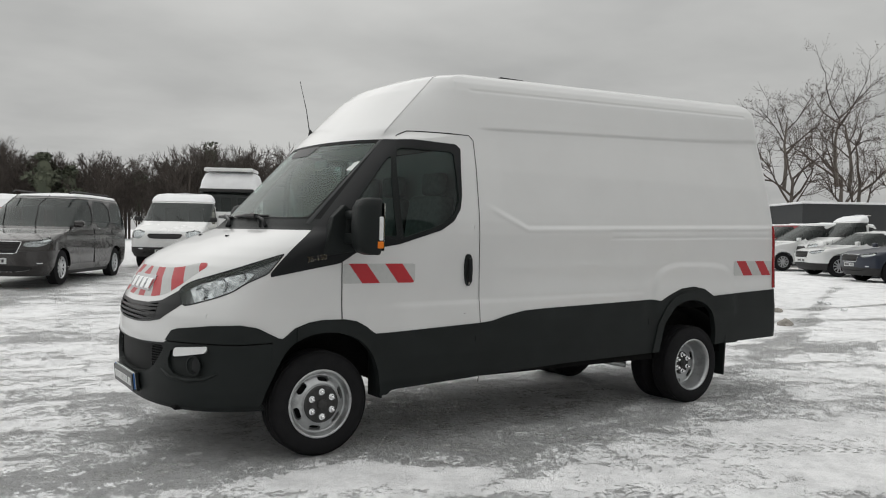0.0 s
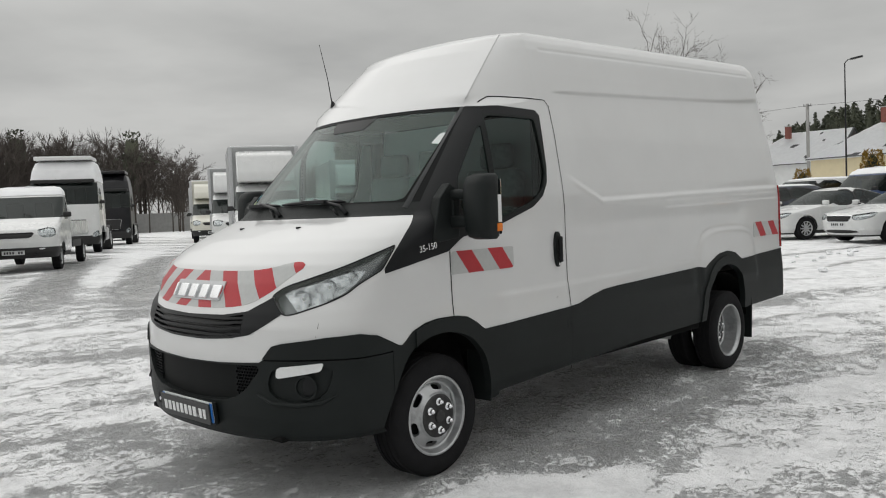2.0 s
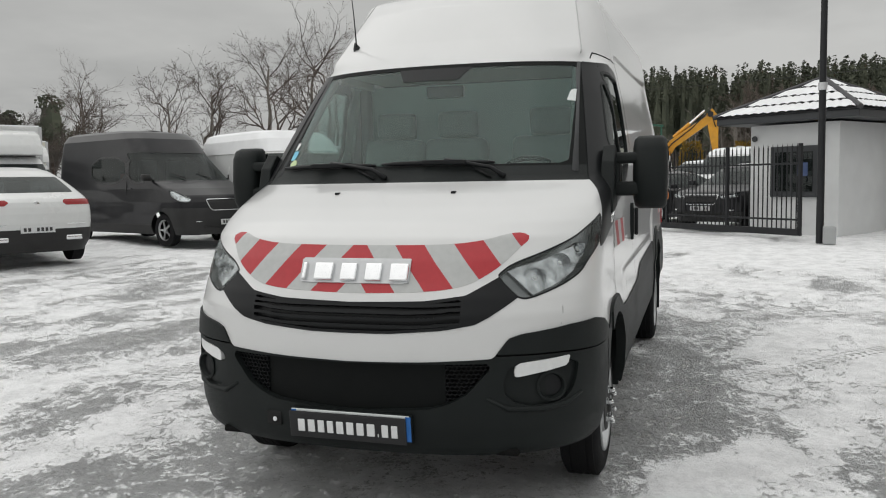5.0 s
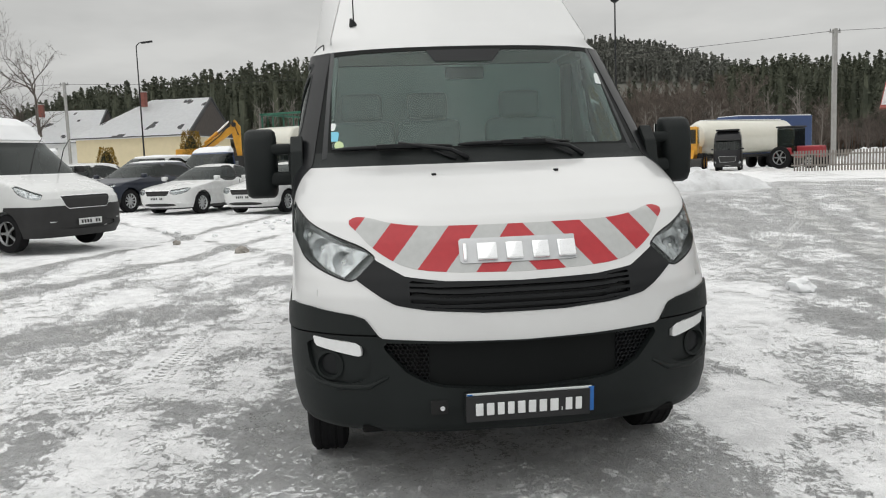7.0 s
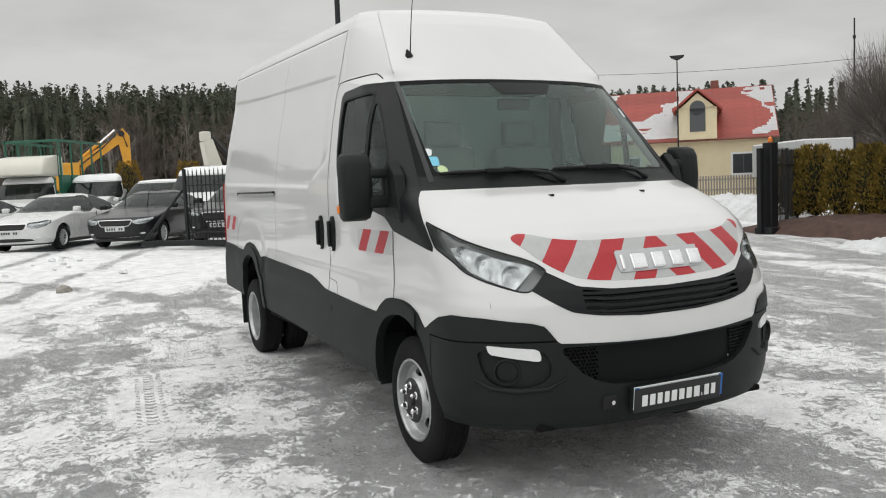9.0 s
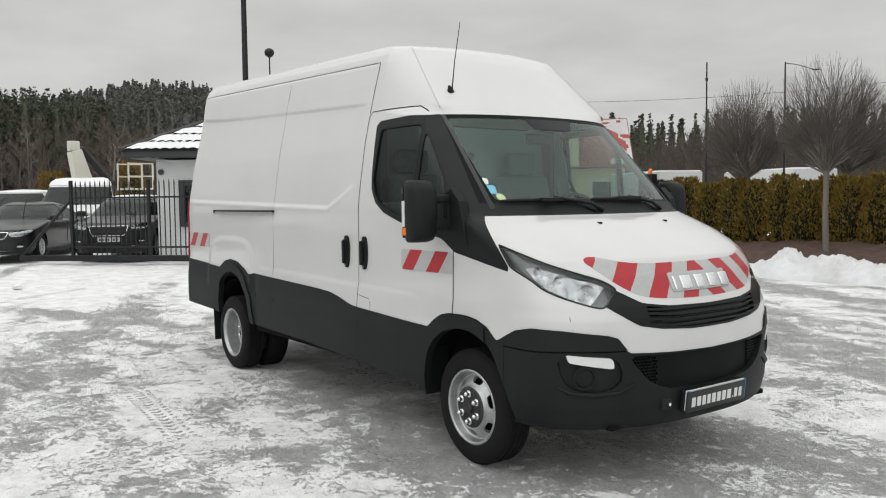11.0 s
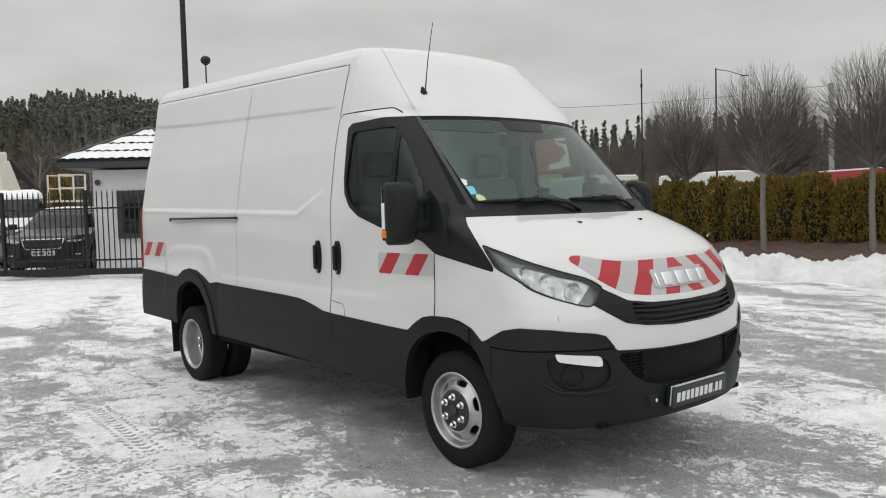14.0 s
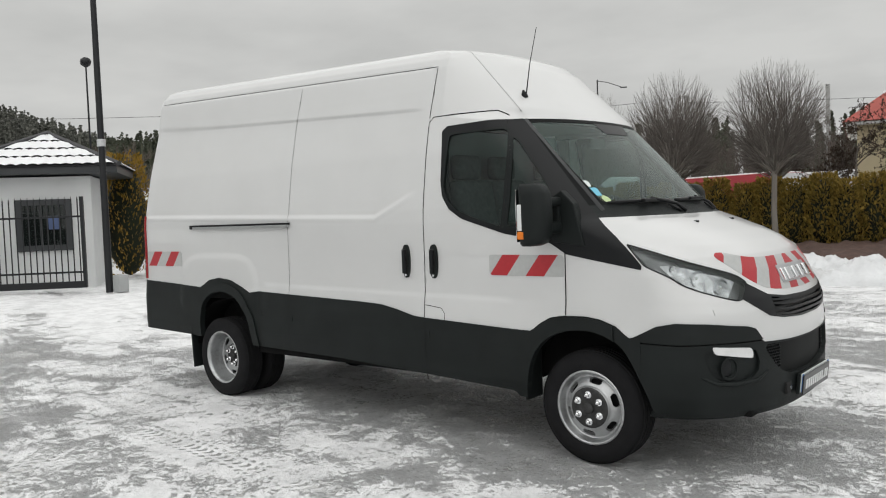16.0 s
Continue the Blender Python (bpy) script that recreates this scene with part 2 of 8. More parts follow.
def grid_normals(P):
    du, dv = np.gradient(P, axis=1), np.gradient(P, axis=0)
    n = np.cross(dv, du)
    return n / np.maximum(np.linalg.norm(n, axis=-1, keepdims=True), 1e-9)


def cut(S, f):
    """Splits a soup into what lies inside (f < 0) and outside."""
    if not len(S):
        return S, S
    v = f(S[:, :, 6:9].reshape(-1, 3)).reshape(-1, 3)
    v = np.where(np.abs(v) < 1e-7, 1e-7, v)
    neg = v < 0
    k = neg.sum(1)
    ins, outs = [S[k == 3]], [S[k == 0]]
    for lone_neg in (True, False):
        sel = k == (1 if lone_neg else 2)
        if not sel.any():
            continue
        s, w, ng = S[sel], v[sel], neg[sel]
        i = np.argmax(ng if lone_neg else ~ng, 1)
        r = np.arange(len(s))
        A, Bc, C = s[r, i], s[r, (i + 1) % 3], s[r, (i + 2) % 3]
        fa, fb, fc = w[r, i], w[r, (i + 1) % 3], w[r, (i + 2) % 3]
        p = A + (Bc - A) * (fa / (fa - fb))[:, None]
        q = A + (C - A) * (fa / (fa - fc))[:, None]
        lone = np.stack([A, p, q], 1)
        rest = np.concatenate([np.stack([p, Bc, C], 1), np.stack([p, C, q], 1)])
        (ins if lone_neg else outs).append(lone)
        (outs if lone_neg else ins).append(rest)
    return np.concatenate(ins), np.concatenate(outs)


def soften(pts, rounds=2, closed=True):
    """Corner cutting, for rounded outlines."""
    p = np.array(pts, float)
    for _ in range(rounds):
        nx = np.roll(p, -1, 0)
        q = np.stack([p * 0.75 + nx * 0.25, p * 0.25 + nx * 0.75], 1).reshape(-1, 2)
        p = q
    return p


def inside(pts, coord, rounds=0):
    """Signed distance to a polygon in plan coordinates: 'q' is x+|y| with z, 'x' is x with z, 'y' is |y| with z, 'Y' is y with z."""
    poly = soften(pts, rounds) if rounds else np.array(pts, float)
    def f(b):
        u = {"q": lambda: b[:, 0] + np.abs(b[:, 1]), "x": lambda: b[:, 0], "y": lambda: np.abs(b[:, 1]), "Y": lambda: b[:, 1]}[coord]()
        z = b[:, 2]
        d = np.full(len(b), 1e9)
        wn = np.zeros(len(b), bool)
        for (x0, z0), (x1, z1) in zip(poly, np.roll(poly, -1, 0)):
            ex, ez = x1 - x0, z1 - z0
            t = np.clip(((u - x0) * ex + (z - z0) * ez) / max(ex * ex + ez * ez, 1e-12), 0, 1)
            d = np.minimum(d, (u - x0 - t * ex) ** 2 + (z - z0 - t * ez) ** 2)
            if z0 != z1:
                cr = ((z0 > z) != (z1 > z)) & (u < x0 + (z - z0) * ex / (z1 - z0))
                wn ^= cr
        d = np.sqrt(d)
        return np.where(wn, -d, d)
    return f


def band(pts, coord, half):
    """Signed distance to a thin band along an open line."""
    p = np.array(pts, float)
    def f(b):
        u = b[:, 0] + np.abs(b[:, 1]) if coord == "q" else b[:, 0]
        z = b[:, 2]
        d = np.full(len(b), 1e9)
        for (x0, z0), (x1, z1) in zip(p, p[1:]):
            ex, ez = x1 - x0, z1 - z0
            t = np.clip(((u - x0) * ex + (z - z0) * ez) / max(ex * ex + ez * ez, 1e-12), 0, 1)
            d = np.minimum(d, (u - x0 - t * ex) ** 2 + (z - z0 - t * ez) ** 2)
        return np.sqrt(d) - half
    return f


def whole(S, share=.04):
    """A soup without its stray slivers: pieces smaller than a share of all its triangles fall away."""
    flat = np.round(S[:, :, 6:9].reshape(-1, 3), 5)
    _, inv = np.unique(flat, axis=0, return_inverse=True)
    T = inv.reshape(-1, 3)
    label = np.arange(T.max() + 1)
    while True:
        low = label[T].min(1)
        new_label = label.copy()
        for k in range(3):
            np.minimum.at(new_label, T[:, k], low)
        new_label = new_label[new_label]
        if (new_label == label).all():
            break
        label = new_label
    root = label[T[:, 0]]
    ids, count = np.unique(root, return_counts=True)
    return S[np.isin(root, ids[count >= share * len(S)])]


def soup_mesh(name, S, offset=0.0, rim=0.0):
    """Welds a soup into a mesh, moved along its normals, with an edge turned inwards by rim."""
    n = len(S)
    flat = S.reshape(-1, 9)
    _, first, inv = np.unique(np.round(flat[:, 6:9], 5), axis=0, return_index=True, return_inverse=True)
    inv = inv.reshape(-1)
    V, Nn = flat[first, :3].copy(), flat[first, 3:6].copy()
    V += Nn * offset
    T = inv.reshape(-1, 3)
    T = T[(T[:, 0] != T[:, 1]) & (T[:, 1] != T[:, 2]) & (T[:, 0] != T[:, 2])]
    fn = np.cross(V[T[:, 1]] - V[T[:, 0]], V[T[:, 2]] - V[T[:, 0]])
    bad = (fn * Nn[T].sum(1)).sum(1) < 0
    T[bad] = T[bad][:, ::-1]
    verts, faces = V.tolist(), T.tolist()
    loops = [Nn[T].reshape(-1, 3)]
    if rim:
        E = np.concatenate([T[:, [0, 1]], T[:, [1, 2]], T[:, [2, 0]]])
        key = np.sort(E, 1)
        _, idx, cnt = np.unique(key, axis=0, return_index=True, return_counts=True)
        be = E[idx[cnt == 1]]
        o = len(verts)
        used, ri = np.unique(be, return_inverse=True)
        ri = ri.reshape(be.shape)
        verts += V[used].tolist() + (V[used] - Nn[used] * rim).tolist()
        m = len(used)
        q = np.stack([ri[:, 1] + o, ri[:, 0] + o, ri[:, 0] + o + m, ri[:, 1] + o + m], 1)
        faces += q.tolist()
        a, b = V[be[:, 0]], V[be[:, 1]]
        rn = np.cross(b - a, Nn[be[:, 0]])
        rn /= np.maximum(np.linalg.norm(rn, axis=1, keepdims=True), 1e-9)
        loops.append(np.repeat(rn, 4, axis=0))
    me = bpy.data.meshes.new(name)
    me.from_pydata(verts, [], faces)
    me.polygons.foreach_set("use_smooth", [True] * len(me.polygons))
    me.normals_split_custom_set(np.concatenate(loops).tolist())
    return me

# ---- the van ----
# lengths in metres from the front axle on the ground; the nose points to -x
KEY_Z = [.30, .36, .45, .60, .75, .90, .97, 1.03, 1.113, 1.20, 1.26, 1.32, 1.383, 1.425, 1.45, 1.60, 1.85, 2.06, 2.11, 2.22, 2.35, 2.46, 2.54, 2.59, 2.62, 2.635]
FRONT_X = [-.90, -.94, -.955, -.96, -.96, -.95, -.925, -.89, -.85, -.79, -.70, -.575, -.41, -.29, -.25, -.11, .125, .32, .37, .485, .61, .72, .83, .95, 1.1, 1.3]
WIDE_Z = [.30, .36, .45, .60, .80, .95, 1.10, 1.20, 1.43, 1.52, 1.60, 1.90, 2.13, 2.33, 2.47, 2.53, 2.58, 2.61, 2.63, 2.635]
HALF_W = [.90, .945, .965, .975, .97, .955, .952, .950, .950, .945, .935, .89, .84, .80, .768, .745, .705, .65, .55, .50]


def smooth01(x):
    x = np.clip(x, 0, 1)
    return x * x * (3 - 2 * x)


CREASE_Z = [2.05, 2.08, 2.56, 2.59, 2.615, 2.635]
CREASE_X = [.46, .49, .985, 1.06, 1.17, 1.34]
CREASE_Y = [.757, .75, .632, .60, .55, .47]


def rear_lift(x, z):
    """The empty van stands high at the back: its roof climbs towards the rear."""
    return .033 * np.maximum(x - 1.16, 0) * smooth01((z - 2.28) / .19)


def van_slice(z, u):
    """The outline of the body at height z. u: 0 to 1 round the front, to 2 along the side, to 3 across the back."""
    xf, w = np.interp(z, KEY_Z, FRONT_X), np.interp(z, WIDE_Z, HALF_W)
    depth = np.interp(z, [.3, .9, 1.2, 1.42, 1.5, 2.05, 2.3, 2.5, 2.635], [.60, .60, .60, .50, .45, .45, .45, .42, .40])
    n = np.interp(z, [.3, 1.0, 1.42, 1.5, 2.05, 2.15, 2.3, 2.45, 2.635], [2.5, 2.5, 2.5, 2.2, 2.2, 2.35, 3.1, 3.9, 3.4])
    xr = np.interp(z, [.3, 1.0, 1.5, 2.1, 2.5, 2.6, 2.635], [4.70, 4.72, 4.71, 4.66, 4.61, 4.57, 4.48])
    th = np.clip(u, 0, 1) * np.pi / 2
    s, c = np.sin(th), np.maximum(np.cos(th), 0)
    y = w * s ** (2 / n)
    x = xf + depth - depth * c ** (2 / n)
    # over the screen the outline folds at a crease: a bowed leading face, then a flat cheek back to the first roof bow
    xc, yc = np.interp(z, CREASE_Z, CREASE_X), np.interp(z, CREASE_Z, CREASE_Y)
    xe = np.maximum(1.10, xc + .10)
    lead = np.clip(u / .62, 0, 1)
    cheek = np.clip((u - .62) / .38, 0, 1)
    px = np.where(u < .62, xf + (xc - xf) * lead ** 2.4, xc + (xe - xc) * cheek)
    py = np.where(u < .62, yc * lead, yc + (w - yc) * (cheek * (1 + .45 * (1 - cheek))))
    k = smooth01((z - 2.065) / .09)
    x, y = x * (1 - k) + px * k, y * (1 - k) + py * k
    start = (xf + depth) * (1 - k) + xe * k
    k = np.clip(u - 1, 0, 1)
    x = x + k * (xr - .08 - start)
    r = np.clip(u - 2, 0, 1)
    a = np.minimum(r * 2, 1) * np.pi / 2
    x = np.where(u > 2, xr - .08 + .08 * np.sin(a), x)
    y = np.where(u > 2, w - .08 + .08 * np.cos(a), y)
    y = np.where(r > .5, (w - .08) * (1 - (r - .5) * 2), y)
    return x, y


def pressings(x, z, side):
    """How far the pressed steel of the flanks stands in or out."""
    top = np.interp(x, [1.2, 4.5], [2.205, 2.345])
    low = np.interp(x, [1.2, 1.34, 1.66, 4.7], [1.66, 1.615, 1.475, 1.545])
    panel = smooth01((top - z) / .022) * smooth01((z - low) / .022) * smooth01((x - 1.22) / .24)
    d = -.012 * panel
    d += .004 * np.exp(-((z - low + .012) / .012) ** 2) * smooth01((x - 1.3) / .1)
    # bulge over the rear wheels
    bul = smooth01((1 - np.abs((x - 3.54) / .56) ** 4 - (np.maximum(0, z - .80) / .43) ** 4) / .45) * smooth01((z - .7) / .1)
    d += .012 * bul
    # soft crease low on the doors
    d += .006 * smooth01((.965 - z + .012 * (x - 1)) / .03) * smooth01((x - .45) / .15) * smooth01((2.95 - x) / .1) * smooth01((z - .70) / .1)
    # drip groove under the roof
    d += -.006 * np.exp(-((z - 2.475) / .008) ** 2) * smooth01((x - 1.2) / .05) * smooth01((4.44 - x) / .05)
    if side < 0:
        for zc in (1.47, 1.415):
            d += -.006 * np.exp(-((z - zc - .02 * (x - 2.5)) / .007) ** 2) * smooth01((x - 2.5) / .06) * smooth01((4.64 - x) / .05)
    return d


def van_shell(side):
    z = np.concatenate([np.linspace(.30, 1.0, 50)[:-1], np.linspace(1.0, 1.45, 48)[:-1], np.linspace(1.45, 1.7, 24)[:-1], np.linspace(1.7, 2.03, 15)[:-1], np.linspace(2.03, 2.2, 30)[:-1], np.linspace(2.2, 2.52, 40)[:-1], np.linspace(2.52, 2.635, 12)])
    u = np.concatenate([np.linspace(0, 1, 81)[:-1], np.linspace(1, 2, 201)[:-1], np.linspace(2, 3, 15)])
    Z, U = np.meshgrid(z, u, indexing="ij")
    X, Y = van_slice(Z, U)
    B = np.stack([X, Y, Z], -1)
    D = pressings(X, Z, side) * smooth01((U - .9) / .1) * smooth01((2.02 - U) / .04)
    P = np.stack([X, Y + D, Z + rear_lift(X, Z)], -1)
    caps = np.array([np.stack([X[-1], Y[-1] * (1 - k / 6), Z[-1] + .012 * (1 - (1 - k / 6) ** 2)], -1) for k in range(1, 7)])
    raised = caps.copy()
    raised[..., 2] += rear_lift(caps[..., 0], caps[..., 2])
    P = np.concatenate([P, raised])
    B = np.concatenate([B, caps])
    N = grid_normals(P)
    N[:, 0, 1] = 0
    N[-1, :] = (0, 0, 1)
    N /= np.maximum(np.linalg.norm(N, axis=-1, keepdims=True), 1e-9)
    N[-7:, :, :] = np.where(np.linalg.norm(N[-7:], axis=-1, keepdims=True) < .5, np.array([0, 0, 1.0]), N[-7:])
    flip = np.array([1, side, 1.0])
    return soup_from_grid(P * flip, N * flip, B * flip)


def sx(x, z):
    """The plan coordinate x+|y| of a place on the flank."""
    return x + float(np.interp(z, WIDE_Z, HALF_W))


def flank(pts):
    return [(sx(x, z), z) for x, z in pts]


CLAD_TOP = np.array([(-1.1, .708), (-.65, .718), (-.30, .733), (-.255, .775), (-.215, .812), (-.14, .828), (.17, .852), (.40, .857), (.52, .838), (.68, .762), (.70, .772), (.765, .826), (.86, .858), (.95, .87), (1.10, .868), (1.19, .852), (1.27, .81), (1.33, .765), (1.45, .768), (2.17, .80), (2.27, .808), (2.42, .845), (2.57, .872), (2.77, .882), (3.60, .905), (3.94, .915), (4.05, .90), (4.15, .945), (4.30, .998), (4.46, 1.013), (4.60, .99), (4.73, .925), (4.80, .93), (5.7, .97)])
ARCH_F = flank([(.425, .28), (.412, .40), (.36, .60), (.27, .715), (.15, .775), (0, .795), (-.13, .775), (-.24, .715), (-.31, .61), (-.37, .48), (-.41, .28)])
ARCH_R = flank([(3.80, .28), (3.79, .55), (3.77, .72), (3.69, .83), (3.57, .89), (3.43, .90), (3.30, .87), (3.20, .81), (3.12, .70), (3.08, .55), (3.07, .28)])
BOTTOM = np.array([(-1.1, .335), (.2, .335), (.6, .33), (1.40, .36), (1.46, .385), (2.17, .42), (3.0, .455), (3.9, .47), (4.75, .50), (5.7, .525)])
HEADLIGHT = [(.68, 1.287), (.655, 1.282), (.50, 1.242), (.31, 1.192), (.06, 1.138), (-.115, 1.102), (-.205, 1.062), (-.215, 1.05), (-.15, .975), (-.12, .962), (-.08, .960), (.06, .986), (.21, 1.018), (.335, 1.055), (.40, 1.093), (.555, 1.152), (.575, 1.162)]
GRILLE = [(-.20, 1.05), (-.40, .980), (-.6, .959), (-1.05, .948), (-1.05, .826), (-.79, .828), (-.54, .845), (-.38, .868), (-.24, .925), (-.11, .98), (-.15, 1.01)]
TAPE = [(.03, 1.208), (.0, 1.218), (-.09, 1.212), (-.22, 1.190), (-.372, 1.176), (-.6, 1.172), (-1.05, 1.172), (-1.05, .985), (-.863, .984), (-.563, .993), (-.39, 1.013), (-.28, 1.05), (-.18, 1.092), (-.035, 1.165), (.025, 1.19)]
AIR_IN = [(-1.1, .703), (-.33, .715), (-.31, .695), (-.43, .59), (-.52, .548), (-.6, .528), (-.88, .508), (-1.1, .505)]
DAY_LAMP = [(.155, .731), (-.16, .713), (-.185, .70), (-.19, .662), (-.17, .657), (.135, .69)]
FOG_POCKET = [(.225, .725), (.19, .60), (.09, .54), (-.16, .537), (-.265, .605), (-.205, .722)]
PILLAR_OUT = [(1.255, 2.066), (1.37, 2.064), (1.55, 2.07), (1.90, 2.062), (1.945, 2.03), (1.985, 1.70), (1.98, 1.60), (1.93, 1.515), (1.83, 1.45), (1.50, 1.352), (1.19, 1.300), (1.165, 1.29), (1.06, 1.225), (.59, 1.14), (.585, 1.165), (.69, 1.283), (.785, 1.388), (.803, 1.43)]
DOOR_GLASS = [(1.41, 2.003), (1.855, 2.001), (1.883, 1.992), (1.893, 1.965), (1.93, 1.82), (1.962, 1.66), (1.93, 1.565), (1.86, 1.505), (1.75, 1.462), (1.525, 1.395)]
QUARTER = [(1.378, 1.94), (1.345, 1.93), (1.165, 1.64), (1.155, 1.52), (1.18, 1.445), (1.475, 1.395)]


def line_over(line):
    return lambda b: b[:, 2] - np.interp(b[:, 0] + np.abs(b[:, 1]), line[:, 0], line[:, 1])


def line_under(line):
    return lambda b: np.interp(b[:, 0] + np.abs(b[:, 1]), line[:, 0], line[:, 1]) - b[:, 2]


def only(f, cond):
    """f, held to the part of the body where cond is true."""
    return lambda b: np.where(cond(b), f(b), np.abs(f(b)) + .01)


def slot(cx, cz, half, r):
    def f(b):
        return np.hypot(np.maximum(np.abs(b[:, 0] - cx) - half, 0), b[:, 2] - cz) - r
    return f


def shift(S, by):
    T = S.copy()
    T[:, :, :3] += np.array(by)
    return T


van = thing("cargo_van", pose(0, 0, 0), "white high-roof panel van with black cladding and red-grey warning tape", "van")


def build_van_body():
    halves = {}
    for side in (1, -1):
        S = van_shell(side)
        _, S = cut(S, line_over(BOTTOM))
        _, S = cut(S, inside(ARCH_F, "q", 2))
        _, S = cut(S, inside(ARCH_R, "q", 2))
        r = {}
        clad, S = cut(S, line_over(CLAD_TOP))
        # lips round the wheel openings
        lipf, clad = cut(clad, lambda b: inside(ARCH_F, "q", 2)(b) - .072)
        lipr, clad = cut(clad, lambda b: inside(ARCH_R, "q", 2)(b) - .075)
        front_cut = lambda b: b[:, 0] + np.abs(b[:, 1]) - .62
        r["lipf"], lf = cut(lipf, lambda b: -(b[:, 0] + np.abs(b[:, 1]) - .78))
        clad = np.concatenate([clad, lf])
        r["lipr"] = lipr
        bump, clad = cut(clad, front_cut)
        r["air"], bump = cut(bump, inside(AIR_IN, "q"))
        r["day"], bump = cut(bump, inside(DAY_LAMP, "q"))
        r["fog"], bump = cut(bump, inside(FOG_POCKET, "q", 1))
        cap, bump = cut(bump, lambda b: np.interp(b[:, 0] + np.abs(b[:, 1]), [-.30, -.2, .1, .4, .64], [.742, .742, .742, .735, .74]) - b[:, 2])
        cap, cap2 = cut(cap, lambda b: -.31 - (b[:, 0] + np.abs(b[:, 1])))
        bump = np.concatenate([bump, cap2])
        cg, cap = cut(cap, lambda b: b[:, 2] - np.interp(b[:, 0] + np.abs(b[:, 1]), [-.30, -.2, .1, .4, .64], [.742, .742, .742, .735, .74]) - .008)
        r["capgap"], r["cap"], r["bumper"] = cg, cap, bump
        gaps = []
        def gap(S, pts, coord="q", half=.0030, cond=None):
            f = band(pts, coord, half)
            g, rest = cut(S, only(f, cond) if cond else f)
            gaps.append(g)
            return rest
        # joints through the cladding
        clad = gap(clad, flank([(1.205, .30), (1.205, 1.0)]))
        if side > 0:
            clad = gap(clad, flank([(2.60, .3), (2.60, 1.0)]))
        clad = gap(clad, flank([(2.97, .3), (2.97, .95)]), half=.003)
        r["clad_door"], c2 = cut(clad, lambda b: b[:, 0] - 1.205)
        r["clad_mid"], r["clad_rear"] = cut(c2, lambda b: b[:, 0] - 3.4)
        # white and glazed surfaces above
        r["lamp"], S = cut(S, only(inside(HEADLIGHT, "q", 1), lambda b: b[:, 0] < .2))
        r["grille"], S = cut(S, only(inside(GRILLE, "q"), lambda b: b[:, 0] < -.5))
        screen, S = cut(S, lambda b: np.maximum(np.maximum(1.43 - b[:, 2], b[:, 2] - 2.066), (b[:, 0] + np.abs(b[:, 1]) - (.803 + (b[:, 2] - 1.43) * .711))))
        r["glass"], frit = cut(screen, inside([(-1, 1.515), (.66, 1.515), (.735, 1.53), (1.19, 2.01), (1.19, 2.042), (-1, 2.048)], "q"))
        r["cowl"], r["frit"] = cut(frit, lambda b: b[:, 2] - 1.505)
        trim, S = cut(S, inside(PILLAR_OUT, "q"))
        r["dglass"], trim = cut(trim, inside(DOOR_GLASS, "q"))
        r["qglass"], trim = cut(trim, inside(QUARTER, "q"))
        seal, trim = cut(trim, lambda b: np.minimum(inside(DOOR_GLASS, "q")(b), inside(QUARTER, "q")(b)) - .014)
        r["seal"] = seal
        r["trim"] = gap(trim, [(1.435, 1.30), (1.405, 2.07)], half=.004)
        # door joints and panels
        S = gap(S, flank([(.12, .74), (.12, 1.25)]))
        S = gap(S, flank([(1.205, .76), (1.205, 2.10), (1.17, 2.135), (.62, 2.135), (.52, 2.09)]))
        S = gap(S, [(.10, .85), (.155, .99)], half=.0025)
        S = gap(S, flank([(1.03, .79), (1.03, .835), (1.06, .87), (1.2, .885)]), half=.002, cond=lambda b: b[:, 0] > .9)
        if side > 0:
            S = gap(S, flank([(1.205, 2.13), (1.175, 2.49)]), half=.0035)
            S = gap(S, flank([(2.60, .8), (2.60, 2.2), (2.55, 2.45)]), half=.0030)
            S = gap(S, flank([(1.175, 2.478), (4.46, 2.478)]), half=.003)
        hood, S = cut(S, lambda b: np.maximum(np.maximum(b[:, 2] - 1.43, b[:, 0] + np.abs(b[:, 1]) - .80), -(b[:, 2] - np.interp(b[:, 0] + np.abs(b[:, 1]), [-1, -.6, -.4, -.2, .1, .3, .474, .72, .8], [.948, .957, .98, 1.04, 1.11, 1.173, 1.228, 1.277, 1.40]))))
        r["tape"], hood = cut(hood, inside(TAPE, "q", 1))
        r["hood"] = hood
        nose, S = cut(S, lambda b: np.maximum(b[:, 0] + np.abs(b[:, 1]) - .13, b[:, 2] - 1.0))
        r["nose"] = nose
        fender, S = cut(S, lambda b: np.maximum(b[:, 0] - .12, b[:, 2] - 1.45))
        r["fender"] = fender
        door, S = cut(S, lambda b: np.maximum(b[:, 0] - 1.205, b[:, 2] - 2.135))
        r["door"] = door
        # the roof begins over the drip groove; its leading face runs down to the screen
        roof, S = cut(S, lambda b: np.minimum(2.49 - b[:, 2], np.maximum(b[:, 0] - 1.19, 2.06 - b[:, 2])))
        r["roof"] = roof
        slide, S = cut(S, lambda b: b[:, 0] - 2.60)
        r["slide"], r["side"] = slide, S
        r["gaps"] = np.concatenate(gaps)
        halves[side] = r
    both = lambda k: np.concatenate([halves[1][k], halves[-1][k]])
    ob = {}
    ob["roof"] = part("roof", soup_mesh("roof", both("roof"), 0, .02), PAINT, van)
    ob["hood"] = part("hood", soup_mesh("hood", both("hood"), .003, .02), PAINT, van)
    ob["nose"] = part("nose_panel", soup_mesh("nose_panel", both("nose"), 0, .02), PAINT, van)
    tape = both("tape")
    stripe = lambda b: np.abs((np.abs(b[:, 1]) + .85 * (b[:, 2] - .985) - .1275 + .125) % .25 - .125) - .0625
